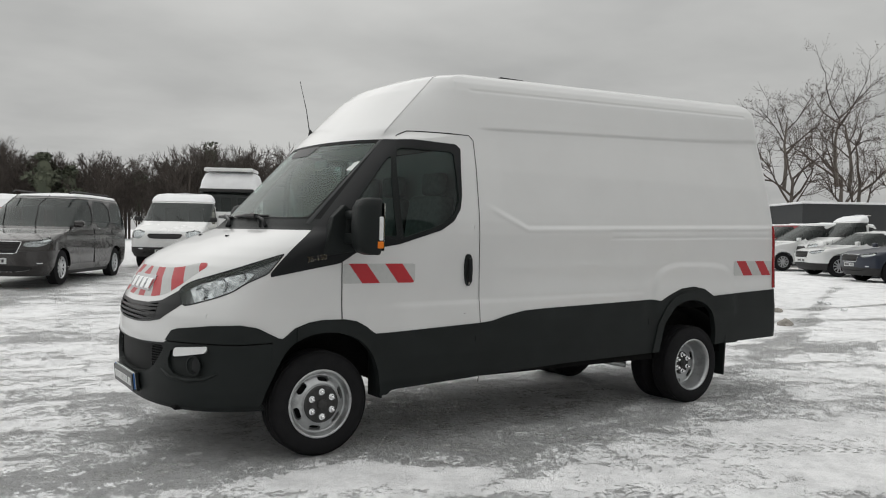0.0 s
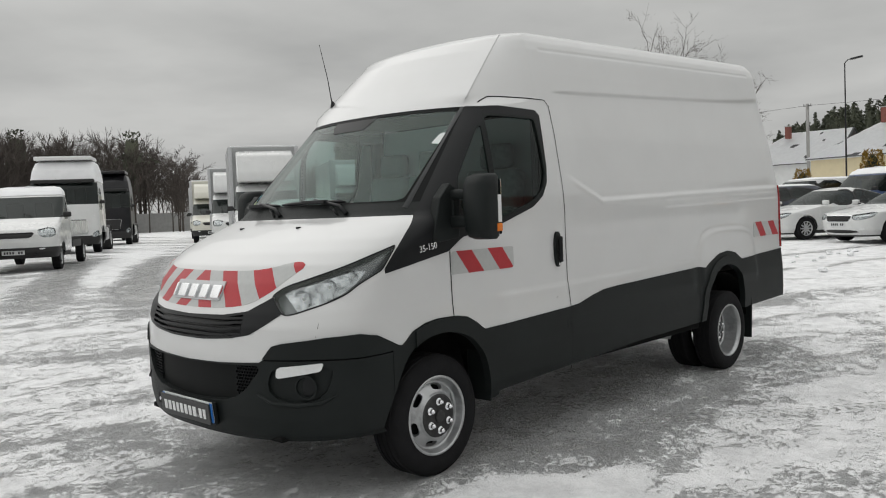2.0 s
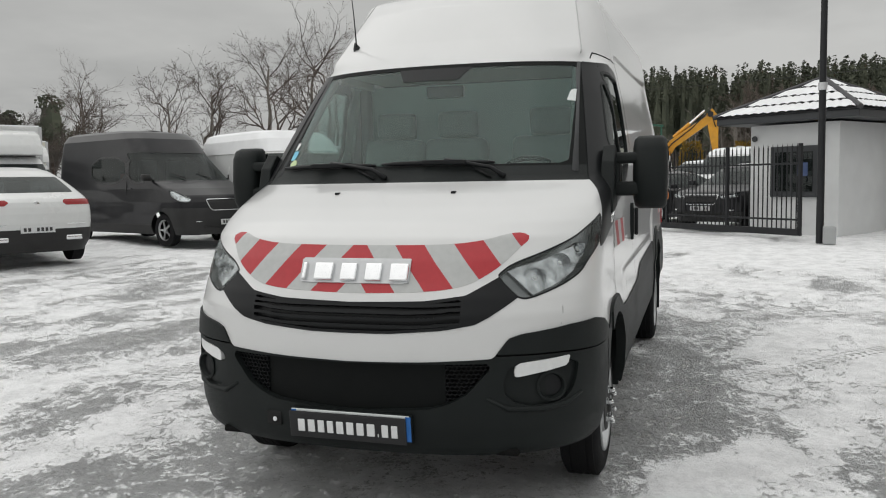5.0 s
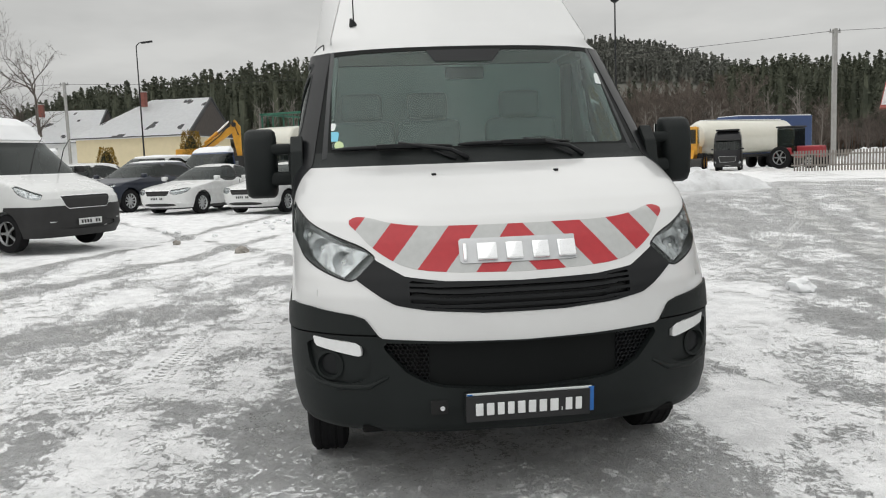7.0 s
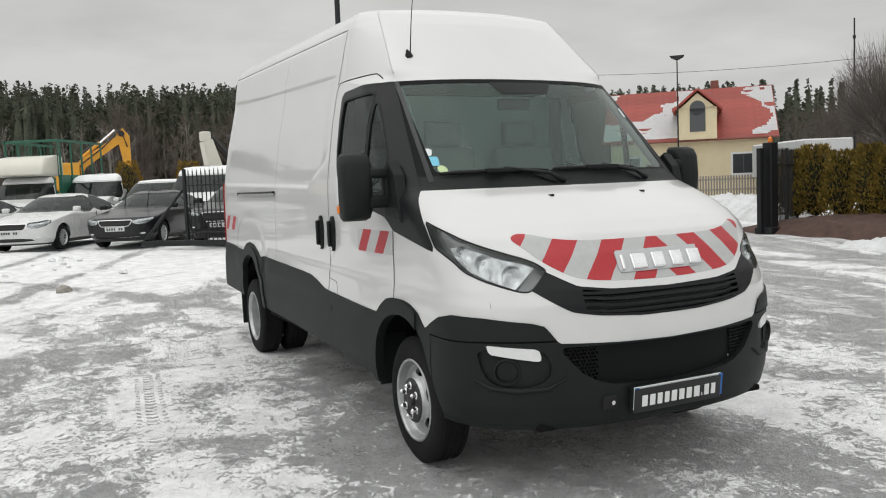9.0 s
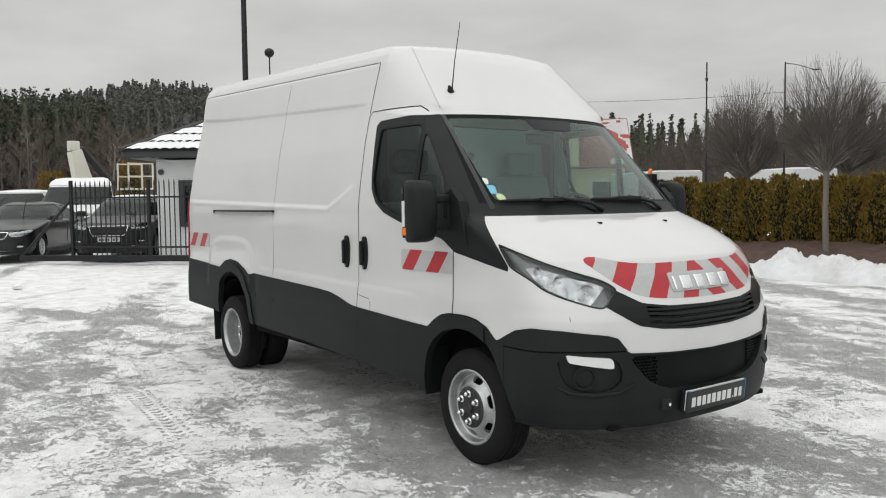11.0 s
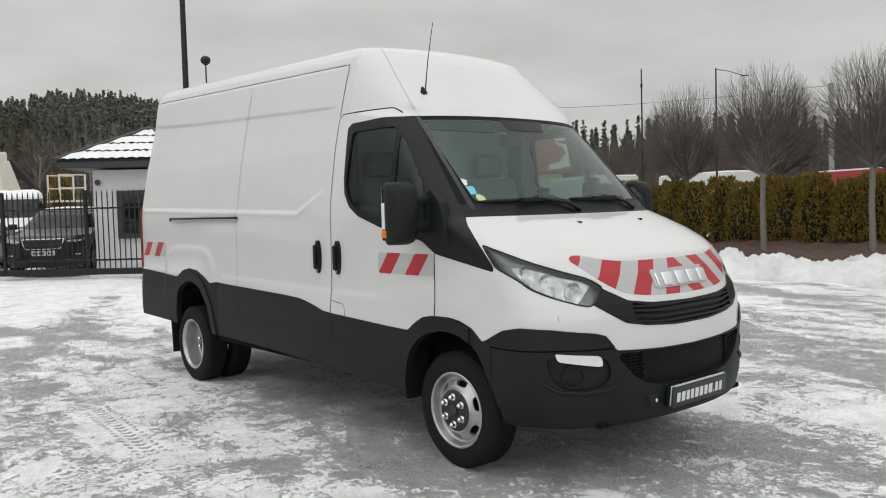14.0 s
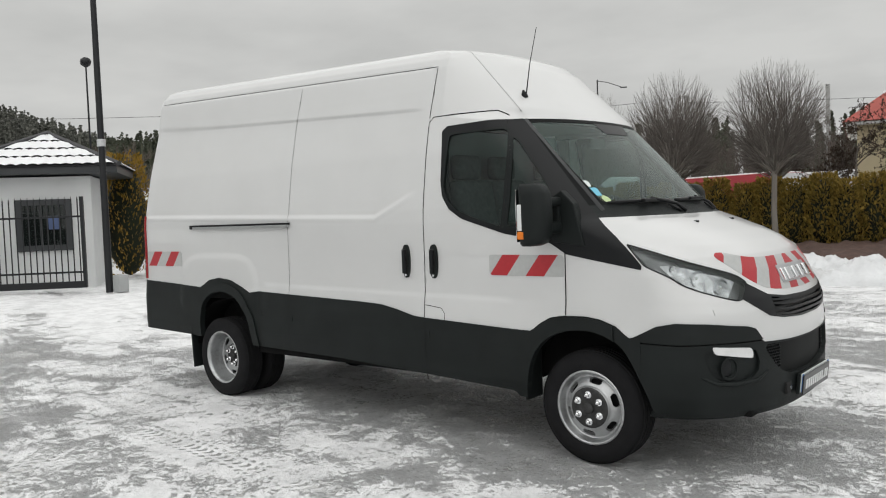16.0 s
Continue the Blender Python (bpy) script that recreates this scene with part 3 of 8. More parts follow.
    red, grey = cut(tape, stripe)
    ht = part("warning_tape", soup_mesh("warning_tape", grey, .0045, .004), GREY_TAPE, ob["hood"], "grey reflective warning tape")
    part("red_stripe", soup_mesh("red_stripe", red, .0045, .004), RED_TAPE, ob["hood"], "red reflective diagonal stripes")
    part("hood_underlay", soup_mesh("hood_underlay", tape, .0022), PAINT, ob["hood"])
    ob["bumper"] = part("front_bumper", soup_mesh("front_bumper", both("bumper"), .004, .04), CLAD, van, "black grained plastic bumper")
    tagged(part("bumper_joint", soup_mesh("bumper_joint", both("capgap"), -.012), GAP, ob["bumper"]), kind="stuff")
    middle, _ = cut(both("air"), lambda b: np.abs(b[:, 1]) - .40)
    part("intake_panel", soup_mesh("intake_panel", middle, -.03, .01), FRIT, ob["bumper"], "plain black intake panel")
    air = part("lower_grille", soup_mesh("lower_grille", both("air"), -.05), WELL, ob["bumper"], "black honeycomb air intake")
    gr = part("grille", soup_mesh("grille", both("grille"), -.022), PILLAR, van, "black grille with horizontal bars")
    for zc in (.858, .886, .914, .938):
        g2, _ = cut(both("grille"), lambda b: np.abs(b[:, 2] - zc - .055 * np.maximum(0, np.abs(b[:, 1]) - .25)) - .0075)
        g2, _ = cut(g2, lambda b: np.abs(b[:, 1]) - .46)
        part("grille_bar", soup_mesh("grille_bar", g2, .004, .022), PILLAR, gr)
    frame_g, _ = cut(both("grille"), lambda b: np.minimum(-(inside(GRILLE, "q")(b)) - .012, .46 - np.abs(b[:, 1])))
    part("grille_frame", soup_mesh("grille_frame", frame_g, .003, .022), PILLAR, gr)
    part("cowl", soup_mesh("cowl", both("cowl"), .0, .01), CLAD, van, "black plastic cowl under the windscreen")
    ws = part("windscreen", soup_mesh("windscreen", both("glass"), -.002), GLASS, van, "clear windscreen with black border")
    ws.visible_shadow = False
    part("windscreen_border", soup_mesh("windscreen_border", both("frit"), .0, .008), FRIT, ws)
    for side in (1, -1):
        r = halves[side]
        part("bumper_cap", soup_mesh("bumper_cap", r["cap"], .010, .03), CLAD, ob["bumper"])
        part("wheel_arch_trim", soup_mesh("wheel_arch_trim", whole(r["lipf"], .3), .016, .05), CLAD, van, "black wheel arch trim")
        part("wheel_arch_trim", soup_mesh("wheel_arch_trim", whole(r["lipr"], .3), .018, .05), CLAD, van, "black wheel arch trim")
        fe = part("fender", soup_mesh("fender", whole(r["fender"], .2), 0, .02), PAINT, van)
        dl = part("daytime_lamp", soup_mesh("daytime_lamp", r["day"], .004, .02), WHITE_LENS, ob["bumper"], "white lamp strip")
        fp = part("fog_lamp_pocket", soup_mesh("fog_lamp_pocket", r["fog"], -.014), CLAD, ob["bumper"])
        door = part("front_door", soup_mesh("front_door", r["door"], 0, .02), PAINT, van)
        part("door_cladding", soup_mesh("door_cladding", r["clad_door"], .006, .03), CLAD, door, "black lower door cladding")
        part("side_cladding", soup_mesh("side_cladding", r["clad_mid"], .006, .03), CLAD, van, "black lower side cladding")
        part("rear_cladding", soup_mesh("rear_cladding", r["clad_rear"], .006, .03), CLAD, van, "black lower rear cladding")
        part("pillar_trim", soup_mesh("pillar_trim", r["trim"], .003, .02), PILLAR, van, "satin black window surround")
        w = part("door_window", soup_mesh("door_window", r["dglass"], -.006), SIDE_GLASS, door, "dark tinted window")
        w.visible_shadow = False
        w = part("quarter_window", soup_mesh("quarter_window", r["qglass"], -.003), SIDE_GLASS, door, "dark tinted window")
        w.visible_shadow = False
        part("window_seal", soup_mesh("window_seal", r["seal"], .005, .012), CLAD, door)
        sp = part("sliding_door" if side > 0 else "side_panel", soup_mesh("sliding_door", r["slide"], 0, .02), PAINT, van)
        part("rear_side_panel", soup_mesh("rear_side_panel", r["side"], 0, .02), PAINT, van)
        tagged(part("panel_joint", soup_mesh("panel_joint", r["gaps"], -.007), GAP, van), kind="stuff")
        # warning tape on the flanks
        for host, x0, x1, z0, z1, S in ((door, .13, .668, 1.094, 1.222, r["door"]), (van, 4.07, 4.625, 1.10, 1.232, r["side"])):
            t, _ = cut(S, lambda b: np.maximum(np.abs(b[:, 0] - (x0 + x1) / 2) - (x1 - x0) / 2, np.abs(b[:, 2] - (z0 + z1) / 2) - (z1 - z0) / 2))
            lean = .78
            pr = .268 if x0 < 1 else .272
            fr = lambda b: np.abs((b[:, 0] - x0 + (b[:, 2] - z0) * lean - .2025 + pr / 2) % pr - pr / 2) - .0655
            red, grey = cut(t, fr)
            tp = part("side_warning_tape", soup_mesh("side_warning_tape", grey, .0032, .0028), GREY_TAPE, host, "grey reflective warning tape")
            part("red_stripe", soup_mesh("red_stripe", red, .0032, .0028), RED_TAPE, tp if host is van else host, "red reflective diagonal stripe")
        # headlight: housing, reflector bowls, clear cover
        hl = part("headlight", soup_mesh("headlight", r["lamp"], -.05, 0), LENS_DARK, van, "headlight with clear lens and chrome reflectors")
        chrome, _ = cut(r["lamp"], inside([(.47, 1.165), (.40, 1.172), (.25, 1.152), (.06, 1.114), (-.15, 1.082), (-.03, .985), (.15, 1.022), (.30, 1.060), (.40, 1.108)], "q"))
        part("reflector", soup_mesh("reflector", chrome, -.028, .012), LENS_BACK, hl)
        cov = part("lens_cover", soup_mesh("lens_cover", r["lamp"], .001, 0), LAMP_GLASS, hl, "clear lamp lens")
        cov.visible_shadow = False
        rimS, _ = cut(r["lamp"], lambda b: -inside(HEADLIGHT, "q", 1)(b) - .007)
        part("lamp_border", soup_mesh("lamp_border", rimS, .0022, .045), PILLAR, hl)
    return ob, halves


VAN, HALVES = build_van_body()

# ---- ground ----
def rise(x, y):
    """The yard climbs gently away from the van."""
    a = smooth01((np.asarray(y, float) - 2) / 16)
    b = smooth01((np.asarray(x, float) - 6) / 18)
    return .30 * a + .15 * b * (1 - a)


def gz(x, y):
    return float(rise(x, y))


# melted dark patches: place, half lengths and depth; wheel tracks with tyre prints: from, to
MELT = ((.4, 1.25, .6, .28, .75), (.75, 1.7, .35, .2, .5), (-.9, 1.5, .5, .3, .4), (-.7, -1.3, .5, .2, .55), (2.25, -3.5, .8, .28, .7), (.4, -2.3, .5, .2, .6), (1.6, -1.5, 1.1, .25, .6), (5.4, -2.2, .9, .25, .6), (-1.9, -.2, .6, .5, .3), (4.2, 3.2, .8, .2, .35), (6.8, .6, 1.2, .25, .35))
TREADS = ((3.2, 1.95, .7, 2.15), (1.75, 2.66, 1.05, 2.38), (1.5, -1.1, 3.7, -3.0), (3.6, -1.15, 5.4, -2.1), (6.5, 3.6, 10.5, 1.5), (10.0, 2.4, 12.4, .2), (5.2, -4.2, 12.0, -9.0), (2.4, 3.4, 3.4, 2.4), (-2.4, -1.8, .4, -3.0))


def ground_material():
    m = bpy.data.materials.new("icy_asphalt_with_snow")
    m.use_nodes = True
    nt = m.node_tree
    N, Lk = nt.nodes.new, nt.links.new
    b = nt.nodes["Principled BSDF"]
    geo = N("ShaderNodeNewGeometry")
    def noise(scale, detail=6, rough=.6, src=None, dist=0.0):
        n = N("ShaderNodeTexNoise")
        n.inputs["Scale"].default_value, n.inputs["Detail"].default_value, n.inputs["Roughness"].default_value = scale, detail, rough
        n.inputs["Distortion"].default_value = dist
        Lk(src or geo.outputs["Position"], n.inputs["Vector"])
        return n.outputs["Fac"]
    def math_(op, a, c=None, clamp=False):
        n = N("ShaderNodeMath"); n.operation = op; n.use_clamp = clamp
        for i, v in enumerate((a, c)):
            if v is None:
                continue
            if isinstance(v, (int, float)):
                n.inputs[i].default_value = v
            else:
                Lk(v, n.inputs[i])
        return n.outputs[0]
    def ramp(v, lo, hi, a=0.0, c=1.0):
        n = N("ShaderNodeMapRange"); n.interpolation_type = "SMOOTHSTEP"
        n.inputs[1].default_value, n.inputs[2].default_value, n.inputs[3].default_value, n.inputs[4].default_value = lo, hi, a, c
        Lk(v, n.inputs[0])
        return n.outputs[0]
    att = N("ShaderNodeAttribute"); att.attribute_name = "snow"
    cover = att.outputs["Fac"]
    aw = N("ShaderNodeAttribute"); aw.attribute_name = "wet_shade"
    wet_shade = aw.outputs["Fac"]
    # drive-worn streaks run along the lanes
    mp = N("ShaderNodeMapping"); mp.inputs["Rotation"].default_value = (0, 0, radians(-30)); mp.inputs["Scale"].default_value = (.55, 1.15, 1)
    Lk(geo.outputs["Position"], mp.inputs[0])
    big = noise(.40, 4, .55)
    mid = noise(1.5, 6, .62, mp.outputs[0], .5)
    med = noise(5.2, 7, .70, None, .8)
    fine = noise(19, 6, .74, None, .9)
    lace = noise(46, 4, .7, None, .6)
    grit = noise(110, 3, .6)
    def sway(n, k):
        return math_("MULTIPLY", math_("SUBTRACT", n, .5), k)
    v = math_("ADD", sway(big, .55), sway(mid, 1.5))
    v = math_("ADD", v, sway(med, 1.25))
    v = math_("ADD", v, sway(fine, 1.35))
    v = math_("ADD", v, sway(lace, 1.0))
    v = math_("ADD", v, sway(cover, 1.7))
    # prints of tyre blocks along a few wheel tracks
    sep = N("ShaderNodeSeparateXYZ")
    Lk(geo.outputs["Position"], sep.inputs[0])
    wob = sway(med, .05)
    prints = None
    for x0, y0, x1, y1 in TREADS:
        ln = math.hypot(x1 - x0, y1 - y0)
        dx, dy = (x1 - x0) / ln, (y1 - y0) / ln
        px, py = math_("SUBTRACT", sep.outputs[0], x0), math_("SUBTRACT", sep.outputs[1], y0)
        along = math_("ADD", math_("MULTIPLY", px, dx), math_("MULTIPLY", py, dy))
        across = math_("ABSOLUTE", math_("ADD", math_("SUBTRACT", math_("MULTIPLY", py, dx), math_("MULTIPLY", px, dy)), wob))
        inside_ = math_("MULTIPLY", ramp(across, .085, .105, 1.0, 0.0), math_("MULTIPLY", ramp(along, 0.0, .3), ramp(along, ln - .3, ln, 1.0, 0.0)))
        block = ramp(math_("SINE", math_("MULTIPLY", math_("ADD", along, math_("MULTIPLY", across, .7)), 2 * math.pi / .085)), -.1, .3)
        rib = ramp(math_("SINE", math_("MULTIPLY", across, 2 * math.pi / .07)), -.4, .0)
        one = math_("MULTIPLY", inside_, math_("MULTIPLY", block, rib))
        prints = one if prints is None else math_("MAXIMUM", prints, one)
    prints = math_("MULTIPLY", prints, ramp(noise(1.7, 4, .6), .34, .50))
    v = math_("SUBTRACT", v, math_("MULTIPLY", prints, .75))
    snow = ramp(v, -.03, .03)
    slush = ramp(v, -.15, -.02)
    # wet dark ice (also carrying the shade under the van), milky ice, frozen slush, packed snow
    ice = N("ShaderNodeMixRGB"); ice.inputs[1].default_value = (.44, .442, .438, 1); ice.inputs[2].default_value = (.74, .742, .734, 1)
    Lk(ramp(noise(1.1, 9, .72, None, .8), .38, .60), ice.inputs[0])
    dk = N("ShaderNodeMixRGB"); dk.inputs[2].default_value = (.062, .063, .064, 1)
    wn = math_("ADD", wet_shade, math_("MULTIPLY", math_("SUBTRACT", noise(2.4, 8, .74, None, .9), .5), 1.5))
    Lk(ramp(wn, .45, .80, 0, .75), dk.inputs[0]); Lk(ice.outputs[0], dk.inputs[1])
    # scraped marks and pores in the ice
    mk = N("ShaderNodeMixRGB"); mk.inputs[2].default_value = (.15, .151, .152, 1)
    Lk(ramp(noise(21, 7, .78, mp.outputs[0], 1.4), .55, .60, 0, .60), mk.inputs[0]); Lk(dk.outputs[0], mk.inputs[1])
    fr_ = N("ShaderNodeMixRGB"); fr_.inputs[2].default_value = (.74, .745, .74, 1)
    Lk(ramp(noise(30, 7, .80, None, 1.2), .51, .57, 0, .75), fr_.inputs[0]); Lk(mk.outputs[0], fr_.inputs[1])
    c2 = N("ShaderNodeMixRGB"); c2.inputs[2].default_value = (.64, .643, .64, 1)
    Lk(math_("MULTIPLY", slush, ramp(lace, .38, .58, .35, 1.0)), c2.inputs[0]); Lk(fr_.outputs[0], c2.inputs[1])
    cs = N("ShaderNodeMixRGB"); cs.inputs[1].default_value = (.72, .725, .73, 1); cs.inputs[2].default_value = (.90, .905, .91, 1)
    Lk(ramp(noise(3.3, 8, .75), .38, .60), cs.inputs[0])
    # trodden pits let the ice show through the snow
    pit = math_("MULTIPLY", ramp(noise(13, 6, .76, None, 1.3), .57, .63), .75)
    c3 = N("ShaderNodeMixRGB")
    Lk(math_("MULTIPLY", snow, math_("SUBTRACT", 1.0, math_("MULTIPLY", pit, ramp(v, .0, .40, 1.0, .0)))), c3.inputs[0]); Lk(c2.outputs[0], c3.inputs[1]); Lk(cs.outputs[0], c3.inputs[2])
    Lk(c3.outputs[0], b.inputs["Base Color"])
    rg = math_("SUBTRACT", ramp(v, -.3, .05, .40, .85), math_("MULTIPLY", wet_shade, .16))
    rn = math_("ADD", rg, ramp(fine, .3, .7, -.10, .18), True)
    Lk(rn, b.inputs["Roughness"])
    b.inputs["Specular IOR Level"].default_value = .45
    h = math_("ADD", math_("MULTIPLY", ramp(v, -.15, .40), .045), math_("MULTIPLY", fine, .014))
    h = math_("ADD", h, math_("MULTIPLY", med, .012))
    h = math_("ADD", h, math_("MULTIPLY", lace, .006))
    h = math_("ADD", h, math_("MULTIPLY", grit, .0022))
    bp = N("ShaderNodeBump"); bp.inputs["Strength"].default_value = 1.0; bp.inputs["Distance"].default_value = 1.0
    Lk(h, bp.inputs["Height"]); Lk(bp.outputs[0], b.inputs["Normal"])
    MATS["ground"] = m
    return m


GROUND = ground_material()


LANES = ((2.2, 11.5, .47, .883, .55, .62), (3.4, 9.6, .487, .873, .60, .62), (1.0, 4.9, .87, -.5, .40, .17), (-4.2, 4.6, .50, .866, .60, .26), (-3, -3.2, .97, -.24, 1.0, .12), (3.5, -6.6, .89, -.455, .42, .36), (3.5, -8.6, .89, -.455, .42, .36), (2.0, -4.6, .90, -.43, .40, .30), (10, -7.0, .88, -.47, 2.4, .10), (7.0, 4.6, .93, -.36, .22, .34), (7.6, 6.0, .95, -.30, .22, .34), (8.0, 1.4, .90, .43, .20, .28))


def snow_cover(X, Y):
    """0 where traffic keeps the yard bare, 1 where snow lies whole; and how wet the ice is, with the shade under the
    van put in.
    """
    c = np.full_like(X, .762)
    # under the van: bare wet ice, darkened further to paint in the van's shade
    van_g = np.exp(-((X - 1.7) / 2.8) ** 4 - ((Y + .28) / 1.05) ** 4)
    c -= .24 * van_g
    wet_shade = .80 * van_g
    # melted patches beside the wheels and before the nose
    for mx, my, ma, mb, k in MELT:
        g = np.exp(-((X - mx) / ma) ** 2 - ((Y - my) / mb) ** 2)
        wet_shade += k * g
        c -= .22 * k * g
    for px, py, dx, dy, w, amt in LANES:
        s = (X - px) * -dy + (Y - py) * dx + .25 * np.sin(((X - px) * dx + (Y - py) * dy) * .22 + px)
        along = (X - px) * dx + (Y - py) * dy
        g = np.exp(-(s / w) ** 2) * smooth01((along + 4) / 6)
        c -= amt * g
        wet_shade += amt * 1.5 * g
    # smoother grey ice in front of the nose, whole snow along the rows of cars and behind the van
    c -= .05 * np.exp(-((X + 3.0) / 2.2) ** 2 - ((Y - .3) / 2.6) ** 2)
    c += .20 * smooth01((X - 7.5) / 4) * smooth01((Y + 7) / 4)
    c += .24 * smooth01((Y - 8.5) / 5) * smooth01((X - (Y - 9) * .45 + .5) / 2.5)
    c += .22 * smooth01((Y - 12) / 4) * smooth01(((Y - 12) * .45 - 4.5 - X) / 2.5)
    c += .10 * np.exp(-((X - 3.4) / 2.4) ** 2 - ((Y + 2.9) / .9) ** 2)
    c += .10 * np.exp(-((X + 1.4) / 1.1) ** 2 - ((Y + 1.7) / .7) ** 2)
    c += .40 * np.exp(-((X + .1) / .42) ** 2 - ((Y + 1.32) / .20) ** 2)
    c += .3 * smooth01((X - 24) / 6)
    return np.clip(c, 0, 1), np.clip(wet_shade, 0, 1)


def build_ground():
    # finest near the van, ever wider out to the horizon
    def axis(c, near, step, far):
        a = list(np.arange(-near, near + 1e-6, step))
        s, p = step, near
        out = []
        while p < far:
            s *= 1.22
            p += s
            out.append(p)
        return np.array([-v for v in out[::-1]] + a + out) + c
    xs, ys = axis(3, 14, .14, 2500), axis(0, 13, .14, 2500)
    X, Y = np.meshgrid(xs, ys, indexing="xy")
    cov, wet_shade = snow_cover(X, Y)
    rng = np.random.default_rng(4)
    Z = rise(X, Y)
    for k in range(26):
        a, f = rng.uniform(0, 2 * np.pi), rng.uniform(.6, 5.5)
        ph = rng.uniform(0, 6.28)
        Z += .0075 / (.6 + f * .5) * np.sin(f * (X * np.cos(a) + Y * np.sin(a)) + ph + .8 * np.sin(.7 * X - .5 * Y + ph)) * np.where(np.abs(X - 1.7) + np.abs(Y) < 40, 1, 0)
    near_van = np.exp(-((X - 1.7) / 3.2) ** 4 - (Y / 1.5) ** 4)
    Z = Z * (1 - .8 * near_van) - .006
    nx, ny = len(xs), len(ys)
    V = np.stack([X, Y, Z], -1).reshape(-1, 3)
    i = np.arange(nx * ny).reshape(ny, nx)
    F = np.stack([i[:-1, :-1], i[:-1, 1:], i[1:, 1:], i[1:, :-1]], -1).reshape(-1, 4)
    me = bpy.data.meshes.new("ground")
    me.from_pydata(V.tolist(), [], F.tolist())
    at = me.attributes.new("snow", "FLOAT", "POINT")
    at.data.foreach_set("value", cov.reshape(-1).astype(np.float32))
    at = me.attributes.new("wet_shade", "FLOAT", "POINT")
    at.data.foreach_set("value", wet_shade.reshape(-1).astype(np.float32))
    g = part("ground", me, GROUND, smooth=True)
    tagged(g, "icy asphalt yard with trampled snow and tyre tracks", "ground", kind="structure")
    return g


build_ground()

# ---- van: wheels, glazing details, fittings ----
def front_at(y, z, out=0.0):
    """A place on the front of the body, moved outwards along the level normal."""
    def x_of(yy):
        u = np.linspace(0, 1, 400)
        X, Y = van_slice(np.full(400, z), u)
        return float(np.interp(abs(yy), Y, X))
    x = x_of(y)
    d = (x_of(abs(y) + .01) - x) / .01
    n = Vector((-1, d * (1 if y >= 0 else -1), 0)).normalized()
    return Vector((x, y, z)) + n * out, n


def flank_at(x, z, side, out=0.0):
    return Vector((x, side * (float(np.interp(z, WIDE_Z, HALF_W)) + float(pressings(np.array(x), np.array(z), side)) + out), z + float(rear_lift(x, z))))


def disc_soup(profile, n=72):
    """A turned disc about y from (along, radius) points, as a soup whose plan is the face seen from outside."""
    th = np.linspace(0, 2 * np.pi, n + 1)
    prof = np.array(profile)
    T, R = np.meshgrid(th, prof[:, 1])
    A = np.repeat(prof[:, :1], n + 1, 1)
    P = np.stack([R * np.cos(T), A, R * np.sin(T)], -1)
    Bp = np.stack([R * np.cos(T), 0 * A, R * np.sin(T)], -1)
    N = grid_normals(P)
    N = np.where((N[..., 1:2] < 0), -N, N)
    return soup_from_grid(P, N, Bp)


def smooth_profile(pts, step=.006):
    p = np.array(pts)
    out = [p[0]]
    for a, b in zip(p, p[1:]):
        k = max(1, int(np.linalg.norm(b - a) / step))
        out += [a + (b - a) * i / k for i in range(1, k + 1)]
    return np.array(out)


def wheel_slots(b):
    """Six rounded slots near the rim."""
    th, r = np.arctan2(b[:, 2], b[:, 0]) + .35, np.hypot(b[:, 0], b[:, 2])
    k = np.pi / 3
    a = (th + k / 2) % k - k / 2
    u, v = r * np.sin(a), r * np.cos(a) - .157
    return np.hypot(np.maximum(np.abs(u) - .024, 0), v) - .0165


def tyre(parent, y0, y1, side):
    w = y1 - y0
    prof = [(y0 + .012, .205), (y0 + .002, .225), (y0 - .004, .265), (y0 + .004, .302), (y0 + .016, .321), (y0 + .03, .329), (y0 + w * .5, .331), (y1 - .03, .329), (y1 - .016, .321), (y1 - .004, .302), (y1 + .004, .265), (y1 - .002, .225), (y1 - .012, .205)]
    bm = revolve(prof, 56)
    t = part("tyre", bm, RUBBER, parent, smooth=40)
    # tread ribs
    for k in range(4):
        yc = y0 + w * (.2 + .2 * k)
        part("tread_rib", revolve([(yc - .013, .329), (yc - .012, .3345), (yc + .012, .3345), (yc + .013, .329)], 56), RUBBER, parent, smooth=30)
    return t


